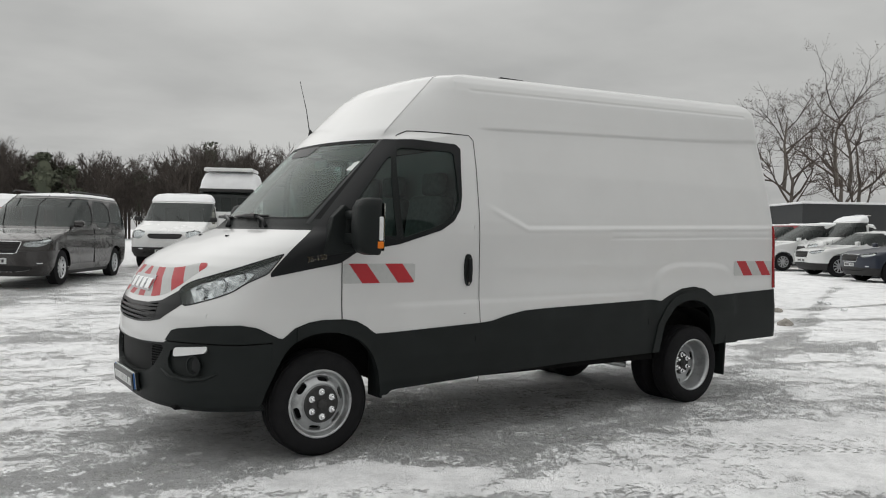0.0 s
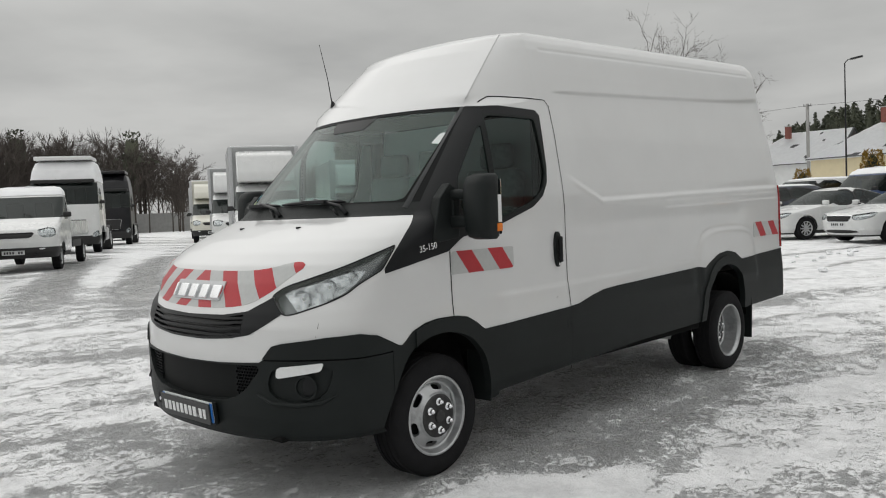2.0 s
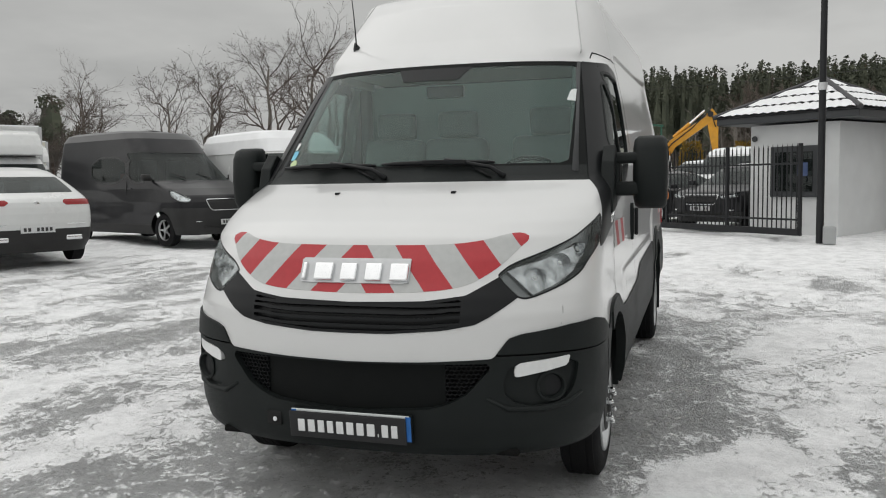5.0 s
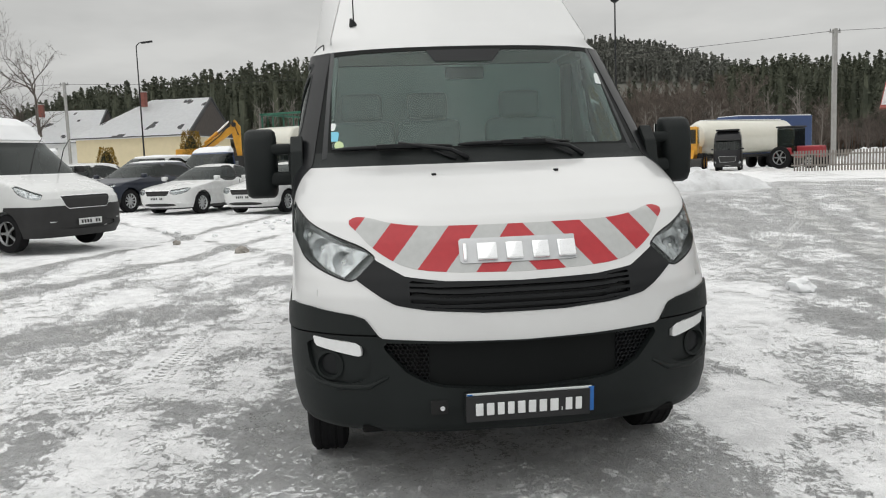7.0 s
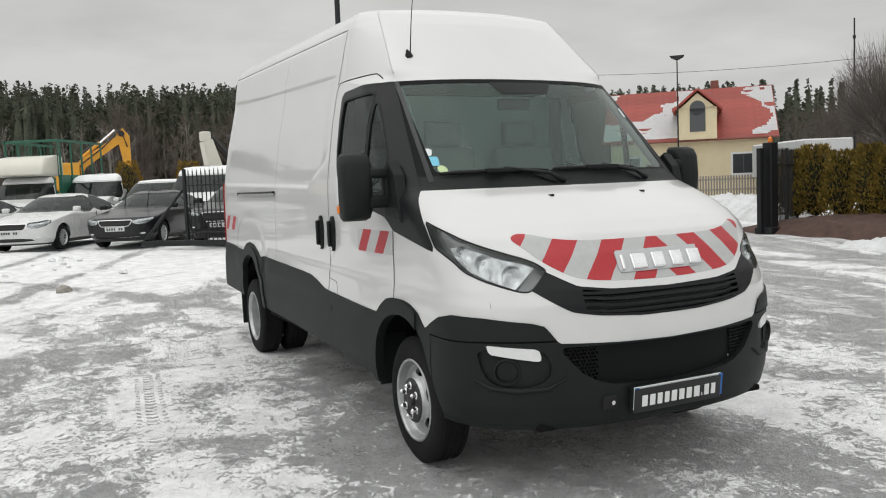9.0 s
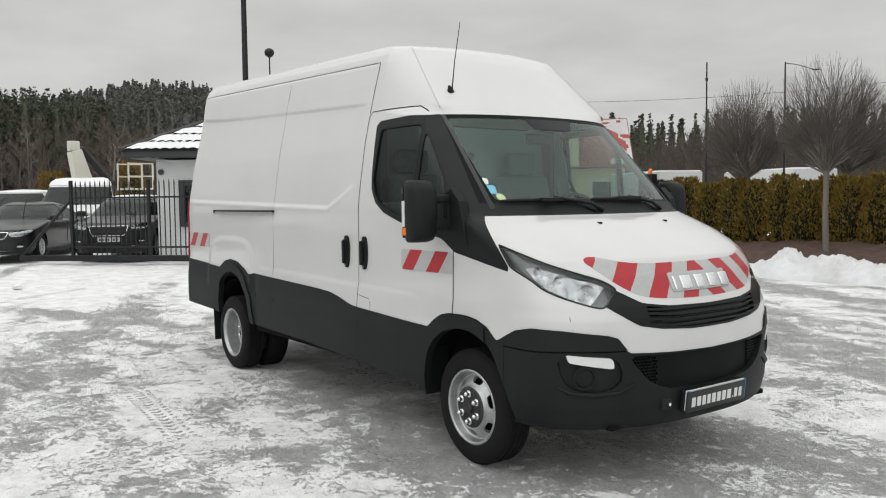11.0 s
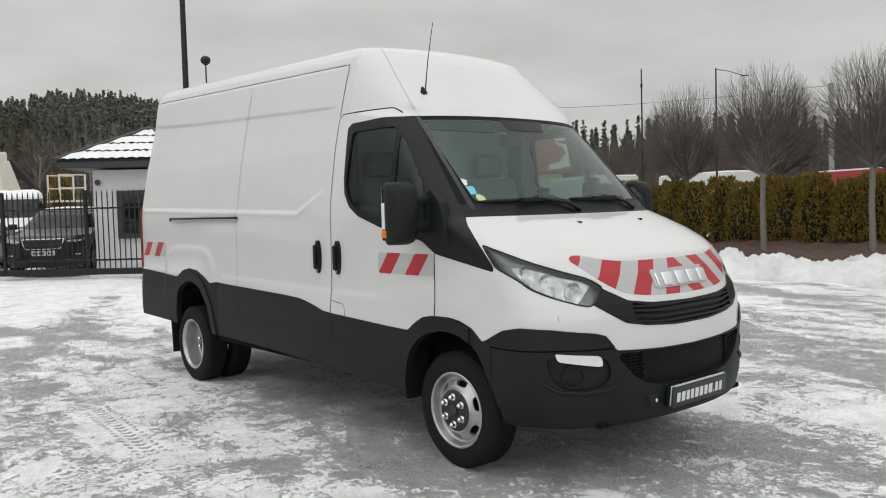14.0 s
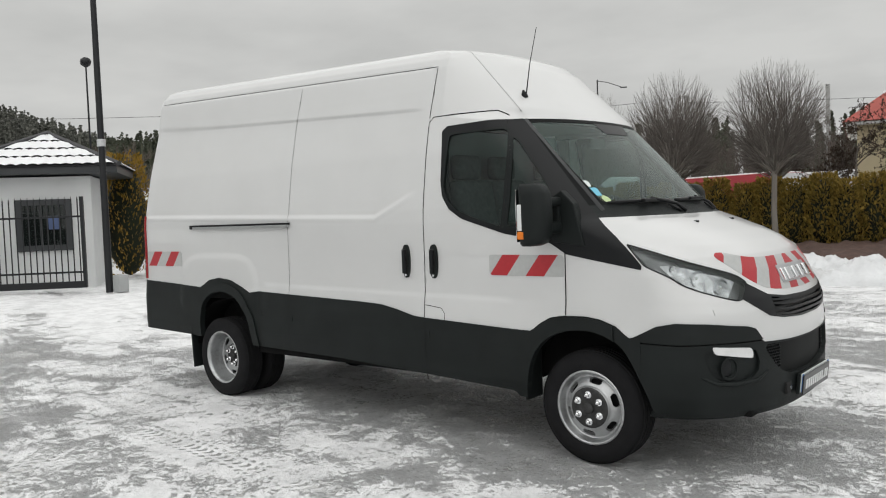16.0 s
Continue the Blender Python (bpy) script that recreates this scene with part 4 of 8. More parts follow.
def wheel(x, side, rear):
    w = new("rear_wheel" if rear else "front_wheel")
    w.parent = van
    w.matrix_basis = pose(x, 0, .332) if side > 0 else pose(x, 0, .332, 0, 0, 180)
    w["label"] = "twin rear wheels with deep silver rims" if rear else "silver steel wheel with six nuts"
    if rear:
        tyre(w, .775, .965, side); tyre(w, .535, .725, side)
        rim = smooth_profile([(.962, .222), (.966, .214), (.955, .205), (.94, .198), (.86, .192), (.83, .185), (.822, .175), (.826, .12), (.832, .10), (.846, .085), (.846, .001)])
        part("inner_rim", revolve([(.72, .21), (.70, .19), (.6, .19), (.54, .21)], 32), STEEL, w, smooth=True)
        bolt_r, bolt_y = .072, .846
    else:
        tyre(w, .740, .927, side)
        rim = smooth_profile([(.925, .219), (.932, .212), (.926, .204), (.902, .196), (.884, .188), (.880, .180), (.892, .164), (.908, .140), (.914, .128), (.926, .121), (.934, .114), (.937, .001)])
        bolt_r, bolt_y = .079, .937
    S = disc_soup(rim)
    hole, S = cut(S, wheel_slots)
    hub, S = cut(S, lambda b: np.hypot(b[:, 0], b[:, 2]) - (.100 if rear else .119))
    part("rim", soup_mesh("rim", S, 0, .02), STEEL, w)
    part("hub", soup_mesh("hub", hub, 0), MATS["worn_hub"], w, "worn grey hub")
    part("brake", revolve([(bolt_y - .07, .001), (bolt_y - .07, .205)], 24), WELL, w)
    part("hub_cap", revolve([(bolt_y, .034), (bolt_y + .012, .031), (bolt_y + .016, .024), (bolt_y + .016, .001)], 20), MATS["worn_hub"], w, smooth=35)
    for k in range(6):
        a = k * math.pi / 3 + .5
        nut = bmesh.new()
        c = Vector((bolt_r * math.cos(a), bolt_y, bolt_r * math.sin(a)))
        add_cyl(nut, c, c + Vector((0, .004, 0)), .021, n=14)
        add_cyl(nut, c, c + Vector((0, .026, 0)), .0140, n=6)
        add_cyl(nut, c + Vector((0, .026, 0)), c + Vector((0, .034, 0)), .013, .006, n=12)
        part("wheel_nut", nut, CHROME, w, smooth=35)


material("worn_hub", (.045, .045, .045), .5, metal=.5, vary=.5, scale=30, dirt=.75, dirt_color=(.035, .035, .035))
for side in (1, -1):
    wheel(0, side, False)
    wheel(3.52, side, True)


def build_underside():
    part("underbody", box((1.95, 0, .64), (5.1, 1.42, .40), .03), WELL, van)
    for x, r in ((0, .44), (3.44, .43)):
        for side in (1, -1):
            bm = bmesh.new()
            a = [bm.verts.new((x + .03 + r * math.cos(t), side * .94, .42 + r * math.sin(t) * .95)) for t in np.linspace(0, math.pi, 20)]
            b = [bm.verts.new((v.co.x, side * .60, v.co.z)) for v in a]
            for i in range(19):
                bm.faces.new((a[i], a[i + 1], b[i + 1], b[i]))
            part("wheel_well", bm, WELL, van, smooth=True)
            part("mudguard", box((x + .425, side * .86, .50), (.02, .17, .34), .008), CLAD, van) if x < 1 else None
    for side in (1, -1):
        bm = box((3.93, side * .865, .395), (.018, .23, .36), .006, rot=Matrix.Rotation(radians(4), 4, "Y"))
        part("mudflap", bm, CLAD, van, "black rubber mudflap")
        part("sill", box((1.95, side * .90, .435), (2.2, .06, .05), .012), WELL, van)
    part("rear_step", box((4.76, 0, .545), (.10, 1.7, .09), .025), CLAD, van, "black rear step")
    part("exhaust", cyl((2.3, .35, .40), (3.0, .45, .38), .035), STEEL, van, smooth=True)
    part("exhaust_tip", cyl((2.62, -.25, .40), (2.95, -.72, .34), .026), STEEL, van, smooth=True)
    part("crossmember", box((.05, 0, .34), (.16, 1.3, .12), .03), WELL, van)
    part("rear_axle", cyl((3.52, -.7, .346), (3.52, .7, .346), .06), WELL, van, smooth=True)
    part("bumper_tray", box((-.42, 0, .345), (.85, 1.35, .03), .01), WELL, van)


build_underside()


def mirror(side):
    m = new("door_mirror")
    m.parent = van
    m["label"] = "large black door mirror on two arms"
    y = lambda v: side * v
    # rounded housing, fuller at the top and towards the front
    bm = bmesh.new()
    rings = []
    for z, sx_, sy_, ox in ((1.285, .5, .72, .03), (1.30, .82, .92, .012), (1.34, 1, 1, 0), (1.46, 1.04, 1.03, -.006), (1.58, 1, 1, -.002), (1.625, .86, .93, .012), (1.642, .55, .72, .03)):
        ring = []
        for k in range(24):
            t = k * 2 * math.pi / 24
            c, s = math.cos(t), math.sin(t)
            e = 3.2
            rr = (abs(c) ** e + abs(s) ** e) ** (-1 / e)
            ring.append(bm.verts.new((.205 + ox + rr * c * .085 * sx_, y(1.122 + rr * s * .082 * sy_), z)))
        rings.append(ring)
    for r0, r1 in zip(rings, rings[1:]):
        for k in range(24):
            bm.faces.new((r0[k], r0[(k + 1) % 24], r1[(k + 1) % 24], r1[k]))
    bm.faces.new(rings[0][::-1]); bm.faces.new(rings[-1])
    part("housing", bm, CLAD, m, smooth=50)
    part("mirror_glass", box((.291, y(1.118), 1.50), (.006, .145, .22), .004), MATS["mirror"], m)
    part("lower_mirror_glass", box((.291, y(1.118), 1.345), (.006, .145, .07), .004), MATS["mirror"], m)
    for z, h in ((1.535, .055), (1.385, .07)):
        part("arm", box((.165, y(.99), z), (.075, .19, h), .022, 3), CLAD, m, smooth=40)
    part("pivot", box((.165, y(.955), 1.46), (.06, .05, .17), .015), CLAD, m)
    part("base", prism([(-.02, 1.27), (.20, 1.30), (.20, 1.56), (.13, 1.60), (.05, 1.52)], "y", y(.90), y(.962), .008), CLAD, m)
    part("side_marker", box((.262, y(1.198), 1.45), (.03, .014, .15), .006), WHITE_LENS, m, "white marker strip")
    part("indicator", box((.258, y(1.194), 1.348), (.045, .024, .045), .008), AMBER, m, "amber indicator")


material("mirror", (.9, .92, .92), .02, metal=1.0)
mirror(1)
mirror(-1)


def handle(x, side):
    h = new("door_handle")
    h.parent = van
    h["label"] = "black vertical door handle"
    h.matrix_basis = pose(x, side * .955, 1.175, 0, 0, 0 if side > 0 else 180)
    out = soften([(-.032, -.112), (.032, -.112), (.032, .112), (-.032, .112)], 2)
    part("bezel", prism([tuple(p) for p in out], "y", -.01, .014, .004), CLAD, h, smooth=40)
    part("recess", box((0, .0145, .0), (.036, .004, .16), .001), GAP, h)
    part("grip", box((0, .030, .0), (.026, .022, .165), .009, 3), PILLAR, h, smooth=40)
    part("lock", cyl((0, .01, -.094), (0, .018, -.094), .009), CHROME, h)


def joint_line(side, pts, w=.0055, name="panel_joint"):
    """A dark shut line drawn along the flank as a narrow strip."""
    fine_pts = []
    for a, b in zip(pts, pts[1:]):
        k = max(1, int(math.hypot(b[0] - a[0], b[1] - a[1]) / .03))
        fine_pts += [(a[0] + (b[0] - a[0]) * i / k, a[1] + (b[1] - a[1]) * i / k) for i in range(k)]
    fine_pts.append(pts[-1])
    bm = bmesh.new()
    prev = None
    for i, (x, z) in enumerate(fine_pts):
        x0, z0 = fine_pts[max(0, i - 1)]
        x1, z1 = fine_pts[min(len(fine_pts) - 1, i + 1)]
        ln = math.hypot(x1 - x0, z1 - z0)
        nx, nz = -(z1 - z0) / ln * w / 2, (x1 - x0) / ln * w / 2
        lift = .0095 if z < float(np.interp(x + .95, CLAD_TOP[:, 0], CLAD_TOP[:, 1])) else .0018
        row = [bm.verts.new(flank_at(x + s * nx, z + s * nz, side, lift)) for s in (-1, 1)]
        if prev:
            bm.faces.new((prev[0], row[0], row[1], prev[1]))
        prev = row
    return part(name, bm, GAP, van)


for side in (1, -1):
    joint_line(side, [(1.205, .38), (1.205, 2.10), (1.17, 2.135), (1.0, 2.137)])
    joint_line(side, [(.12, .87), (.12, 1.24)], .007)
    joint_line(side, [(2.97, .47), (2.97, .87)], .005)
joint_line(1, [(1.205, 2.13), (1.175, 2.47)])
joint_line(1, [(2.60, .44), (2.60, .86)], .004)
joint_line(1, [(2.60, .86), (2.60, 2.2), (2.55, 2.45)], .003)
joint_line(1, [(1.175, 2.478), (4.52, 2.478)], .004)
joint_line(1, [(1.03, .70), (1.03, .835), (1.06, .87), (1.195, .885)], .004, "flap_joint")
# shut line over the doors, running forward to the screen pillar
for side in (1, -1):
    pts = []
    for x, z in ((1.02, 2.137), (.85, 2.137), (.70, 2.136), (.62, 2.133), (.56, 2.11), (.53, 2.095)):
        uu = np.linspace(0, 2, 800)
        X_, Y_ = van_slice(np.full(800, z), uu)
        k_ = int(np.argmin(np.abs(X_ + Y_ - (x + float(np.interp(z, WIDE_Z, HALF_W))))))
        pts.append((float(X_[k_]), side * (float(Y_[k_]) + .0005), z))
    part("panel_joint", tube_mesh(bmesh.new(), pts, .0042, 6), GAP, van, smooth=True)
# folded seam between the roof's leading face and the flanks
SEAM = material("painted_seam", (.52, .525, .525), .5, vary=.05, scale=10)
for side in (1, -1):
    zz = np.linspace(2.115, 2.575, 30)
    sxx, syy = van_slice(zz, np.full(30, .62))
    part("roof_seam", tube_mesh(bmesh.new(), [(a, side * (b + .001), c) for a, b, c in zip(sxx, syy, zz)], .0032, 6), SEAM, van, "thin painted seam", smooth=True)
handle(1.105, -1)
handle(1.118, 1)
handle(1.362, 1)

# sliding door rail
ALLOY_RAIL = material("brushed_rail_metal", (.42, .43, .43), .35, metal=.7, vary=.1, scale=20)
rail = part("door_rail", box((3.235, .962, 1.452), (1.33, .022, .018), .004), PILLAR, van, "dark slot of the sliding door rail")
part("rail_mouth", box((3.86, .964, 1.444), (.07, .022, .034), .004), GAP, rail)
part("rail_lip", box((3.21, .968, 1.435), (1.28, .018, .020), .004), ALLOY_RAIL, rail, "bright metal rail lip")


def wiper(pivot_y, knee_y, y0, y1, zb):
    w = new("wiper")
    w.parent = van
    w["label"] = "black windscreen wiper"
    P = lambda y, z, o: front_at(y, z, o)[0]
    bm = tube_mesh(bmesh.new(), [P(pivot_y, 1.455, .012), P(pivot_y * .75 + knee_y * .25, 1.50, .035), P(knee_y, zb + .02, .045)], [.013, .010, .007], 8)
    part("arm", bm, PILLAR, w, smooth=True)
    bm = tube_mesh(bmesh.new(), [P(pivot_y + .06, 1.452, .012), P(pivot_y * .5 + knee_y * .5, 1.497, .02)], [.007, .006], 6)
    part("hose", bm, PILLAR, w, smooth=True)
    ys = np.linspace(y0, y1, 9)
    bm = tube_mesh(bmesh.new(), [P(y, zb + .004 * math.sin(i / 8 * math.pi), .022) for i, y in enumerate(ys)], [.006] + [.011] * 7 + [.006], 6)
    part("blade", bm, PILLAR, w, smooth=True)
    part("blade_clip", box(P(knee_y, zb + .006, .035), (.03, .22, .022), .006), PILLAR, w)


wiper(.10, .42, .74, .17, 1.518)
wiper(-.48, -.18, .14, -.42, 1.522)
for y in (.288, -.288):
    p, n = front_at(y, 1.384, .006)
    part("washer_jet", box(p, (.03, .022, .014), .005), PILLAR, van)
# aerial
ant = new("aerial")
ant.parent = van
ant["label"] = "thin black aerial"
p, n = front_at(.60, 2.223, 0)
part("foot", revolve([(0, .024), (.018, .021), (.038, .011), (.05, .006), (.05, .001)], 16), PILLAR, ant, smooth=True).matrix_basis = Matrix.Translation(p + Vector((.01, 0, -.005))) @ Matrix.Rotation(radians(72), 4, "X")
part("rod", tube_mesh(bmesh.new(), [p, p + Vector((-.035, 0, .20)), p + Vector((-.095, .0, .43))], [.0045, .003, .002], 6), PILLAR, ant, smooth=True)
part("roof_vent", box((1.95, -.25, 2.695), (.24, .20, .035), .012), PILLAR, van, "low black roof vent")


def build_front_marks():
    # badge: bright plate with five plain raised shapes
    bd = new("badge")
    bd.parent = van
    bd["label"] = "silver badge with five plain raised shapes"
    def on_nose(y, z, o):
        return front_at(y, z, o)
    for y, w in ((.225, .018), (.135, .085), (.022, .072), (-.088, .072), (-.198, .078)):
        a, na = front_at(y, 1.03, .016)
        b, nb = front_at(y, 1.108, .016)
        c = (a + b) / 2
        up = (b - a).normalized()
        side_v = Vector((na.y, -na.x, 0)).normalized()
        m = Matrix((side_v, up, side_v.cross(up))).transposed().to_4x4()
        bm = box((0, 0, 0), (w, .076, .022), .007, 3)
        ob = part("raised_shape", bm, CHROME, bd, smooth=40)
        ob.matrix_basis = Matrix.Translation(c) @ m
        if w > .05:
            ob2 = part("raised_notch", box((0, 0, .006), (w * .42, .026, .013), .004), MATS["badge_grey"], bd)
            ob2.matrix_basis = Matrix.Translation(c) @ m
    S = np.concatenate([HALVES[1]["tape"], HALVES[-1]["tape"]])
    pl, _ = cut(S, inside([(.248, 1.021), (.248, 1.118), (-.24, 1.118), (-.24, 1.021)], "Y"))
    part("badge_plate", soup_mesh("badge_plate", pl, .010, .006), MATS["badge_grey"], bd)
    # sign in the place of the number plate
    sg = new("front_sign")
    sg.parent = van
    sg["label"] = "black sign plate with white block lettering over a number plate"
    M = Matrix.Translation((-.985, .0, .448)) @ Matrix.Rotation(radians(-6), 4, "Y")
    def put(name, bm, mat, label=""):
        o = part(name, bm, mat, sg, label)
        o.matrix_basis = M
        return o
    put("number_plate", box((.006, -.005, .004), (.008, .52, .108), .003), STICKER_W)
    put("blue_band", box((.001, .243, .004), (.004, .022, .104), .001), BLUE)
    put("blue_band", box((.001, -.262, .004), (.004, .022, .104), .001), BLUE)
    put("sign_board", box((-.006, .003, -.004), (.008, .516, .112), .004), BLACK_PLATE)
    y = .228
    for w in (.045, .045, .042, .041, .045, .045, .045, .048, .016, .042, .040):
        h = .052 if w > .02 else .014
        put("letter_block", box((-.0115, y - w / 2, -.006 - (.052 - h) / 2), (.004, w - .014, h), .003), WHITE_PLATE)
        y -= w
    put("plate_holder", box((.02, -.005, -.003), (.02, .535, .118), .006), CLAD)
    # towing eye cover
    p, n = front_at(.36, .445, .004)
    part("towing_eye", box(p, (.02, .07, .06), .006), GAP, van)
    part("towing_bolt", cyl(p + Vector((-.012, -.01, 0)), p + Vector((-.02, -.01, 0)), .010), CHROME, van)


material("badge_grey", (.50, .51, .52), .3, metal=.6, vary=.05, scale=30)
build_front_marks()


def build_lamps():
    for side in (1, -1):
        # reflector bowls behind the clear cover
        hl = [o for o in van.children if o.name.startswith("headlight")][0 if side > 0 else 1]
        for y, z, r, mat in ((.735, 1.035, .047, LENS_BACK), (.825, 1.088, .045, LENS_BACK), (.885, 1.14, .03, LENS_BACK)):
            c, n = front_at(side * y, z, -.022)
            bm = revolve([(0, r), (-.02, r * .86), (-.035, r * .55), (-.042, .002)], 24)
            o = part("bowl", bm, mat, hl, smooth=True)
            o.matrix_basis = Matrix.Translation(c) @ Vector((-1, n.y * .5, 0)).to_track_quat("Y", "Z").to_matrix().to_4x4()
            o2 = part("bulb", revolve([(-.03, .002), (-.03, .012), (-.008, .010), (-.004, .001)], 14), WHITE_LENS, hl, smooth=True)
            o2.matrix_basis = o.matrix_basis
        # fog lamp
        bump = VAN["bumper"]
        c, n = front_at(side * .80, .612, -.008)
        o = part("fog_lamp", revolve([(.012, .062), (.014, .052), (-.008, .046), (-.02, .03), (-.024, .001)], 28), CLAD, bump, smooth=40)
        o.matrix_basis = Matrix.Translation(c) @ Vector((-1, n.y * .7, 0)).to_track_quat("Y", "Z").to_matrix().to_4x4()
        o = part("fog_lens", revolve([(-.004, .044), (-.001, .03), (0, .001)], 24), PILLAR, bump, smooth=True)
        o.matrix_basis = Matrix.Translation(c) @ Vector((-1, n.y * .7, 0)).to_track_quat("Y", "Z").to_matrix().to_4x4()
        # moulded rib under the fog lamp
        pts = [front_at(side * y, z, .004)[0] for y, z in ((.90, .57), (.85, .535), (.76, .522), (.64, .53), (.56, .575))]
        part("bumper_rib", tube_mesh(bmesh.new(), pts, [.006, .012, .013, .012, .006], 8), CLAD, bump, smooth=True)
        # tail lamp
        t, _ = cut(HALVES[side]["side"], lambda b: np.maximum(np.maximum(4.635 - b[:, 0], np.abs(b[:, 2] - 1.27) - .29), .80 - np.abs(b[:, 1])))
        part("tail_lamp", soup_mesh("tail_lamp", t, .012, .014), RED_LENS, van, "tall red tail lamp")
    # honeycomb in the air intake
    S = np.concatenate([HALVES[1]["air"], HALVES[-1]["air"]])
    s = .019
    def comb(b):
        u, v = b[:, 1] / s, b[:, 2] / s
        best = np.full(len(b), 1e9)
        second = np.full(len(b), 1e9)
        r3 = 3 ** .5
        for oy, oz in ((0, 0), (.5, r3 / 2)):
            cu, cv = np.round(u - oy) + oy, np.round((v - oz) / r3) * r3 + oz
            for du in (-1, 0, 1):
                d = np.hypot(u - cu - du, v - cv)
                second = np.minimum(second, np.maximum(best, d)); best = np.minimum(best, d)
        return (second - best) - .17
    _, fine = cut(S, lambda b: np.abs(b[:, 1]) - .40)
    for _ in range(2):
        a, b, c = fine[:, 0], fine[:, 1], fine[:, 2]
        ab, bc, ca = (a + b) / 2, (b + c) / 2, (c + a) / 2
        fine = np.concatenate([np.stack(t, 1) for t in ((a, ab, ca), (ab, b, bc), (ca, bc, c), (ab, bc, ca))])
    mesh_s, _ = cut(fine, comb)
    for half in cut(mesh_s, lambda b: b[:, 1]):
        part("honeycomb", soup_mesh("honeycomb", half, -.02, .012), PILLAR, VAN["bumper"], "black honeycomb mesh")


build_lamps()


def build_marks_and_cab():
    # stickers on the screen
    G = np.concatenate([HALVES[1]["glass"], HALVES[-1]["glass"]])
    ws = [o for o in van.children if o.name.startswith("windscreen")][0]
    for pts, mat in (([(.735, 1.615), (.79, 1.615), (.775, 1.655), (.72, 1.655)], STICKER_W), ([(.72, 1.56), (.785, 1.56), (.775, 1.61), (.71, 1.61)], STICKER_B)):
        s, _ = cut(G, inside(pts, "Y"))
        part("windscreen_sticker", soup_mesh("windscreen_sticker", s, .0015), mat, ws, "small sticker")
    s, _ = cut(G, lambda b: np.hypot(b[:, 1] - .715, (b[:, 2] - 1.538) * 1.0) - .023)
    part("windscreen_sticker", soup_mesh("windscreen_sticker", s, .0015), STICKER_G, ws, "round pale green sticker")
    s, _ = cut(G, inside([(-.70, 1.84), (-.745, 1.835), (-.755, 1.90), (-.712, 1.905)], "Y"))
    part("windscreen_sticker", soup_mesh("windscreen_sticker", s, .0015), STICKER_W, ws, "small white sticker")
    s, _ = cut(G, inside([(.235, 2.06), (.185, 1.972), (-.125, 1.972), (-.20, 2.06)], "Y"))
    part("sun_band", soup_mesh("sun_band", s, .001), PILLAR, ws, "black printed band round the mirror mount")
    # model figures on the pillar foot
    cu = bpy.data.curves.new("model_figures", "FONT")
    cu.body, cu.size, cu.extrude = "35-150", .048, .002
    t = new("model_figures", cu)
    dg = bpy.context.evaluated_depsgraph_get()
    me = bpy.data.meshes.new_from_object(t.evaluated_get(dg))
    bpy.data.objects.remove(t)
    o = part("model_badge", me, CHROME, van, "silver figures reading 35-150")
    o.matrix_basis = Matrix.Translation((-.128, -.968, 1.232)) @ Matrix.Rotation(radians(-8), 4, "Y") @ Matrix.Rotation(radians(90), 4, "X")
    # cab
    part("dashboard", prism([(-.12, 1.0), (-.12, 1.36), (.02, 1.43), (.22, 1.40), (.42, 1.30), (.40, 1.0)], "y", -.84, .84, .02), TRIM_GREY, van, "dark grey dashboard")
    part("cab_floor", box((.6, 0, .90), (1.3, 1.76, .04), 0), TRIM_GREY, van)
    part("bulkhead", box((1.255, 0, 1.42), (.03, 1.62, 1.30), 0), BULKHEAD, van, "partition behind the seats, paled for the windscreen's veil")
    part("headliner", prism([(.66, 2.075), (.70, 2.10), (1.26, 2.11), (1.26, 2.08)], "y", -.70, .70), LINER, van, "pale cab headliner")
    for side in (1, -1):
        part("door_lining", prism([(.05, .85), (1.18, .85), (1.18, 1.42), (.55, 1.345), (.05, 1.26)], "y", side * .86, side * .905), TRIM_GREY, van)
        bm = tube_mesh(bmesh.new(), [front_at(side * .80, 1.46, -.03)[0], front_at(side * .735, 2.05, -.03)[0]], .028, 8)
        part("pillar_lining", bm, TRIM_GREY, van, smooth=True)
        part("roof_lining", box((1.0, side * .775, 2.07), (.42, .06, .05), .01), LINER, van)
        part("post_lining", box((1.16, side * .79, 1.72), (.10, .06, .66), .02), TRIM_GREY, van)
    for y, w in ((-.46, .46), (.14, .40), (.56, .40)):
        st = new("seat")
        st.parent = van
        st["label"] = "dark cloth seat"
        part("backrest", box((1.06, y, 1.38), (.14, w, .66), .05, 3, Matrix.Rotation(radians(9), 4, "Y")), SEAT, st, smooth=40)
        part("cushion", box((.82, y, 1.04), (.5, w, .16), .05, 3), SEAT, st, smooth=40)
        part("headrest", box((1.13, y, 1.80), (.09, .26, .17), .04, 3), SEAT, st, smooth=40)
    sw = new("steering_wheel")
    sw.parent = van
    sw["label"] = "dark steering wheel"
    sw.matrix_basis = Matrix.Translation((.42, -.45, 1.40)) @ Matrix.Rotation(radians(-52), 4, "Y")
    pts = [(.2 * math.cos(a), .2 * math.sin(a), 0) for a in np.linspace(0, 2 * math.pi, 33)]
    part("rim", tube_mesh(bmesh.new(), pts, .016, 8), PILLAR, sw, smooth=True)
    bm = bmesh.new()
    add_box(bm, (0, 0, -.02), (.13, .12, .05), .02); add_box(bm, (0, .1, -.01), (.03, .2, .015)); add_box(bm, (0, -.1, -.01), (.03, .2, .015)); add_box(bm, (-.1, 0, -.01), (.2, .03, .015))
    part("hub", bm, PILLAR, sw)
    part("column", cyl((0, 0, -.03), (0, 0, -.3), .05), TRIM_GREY, sw)
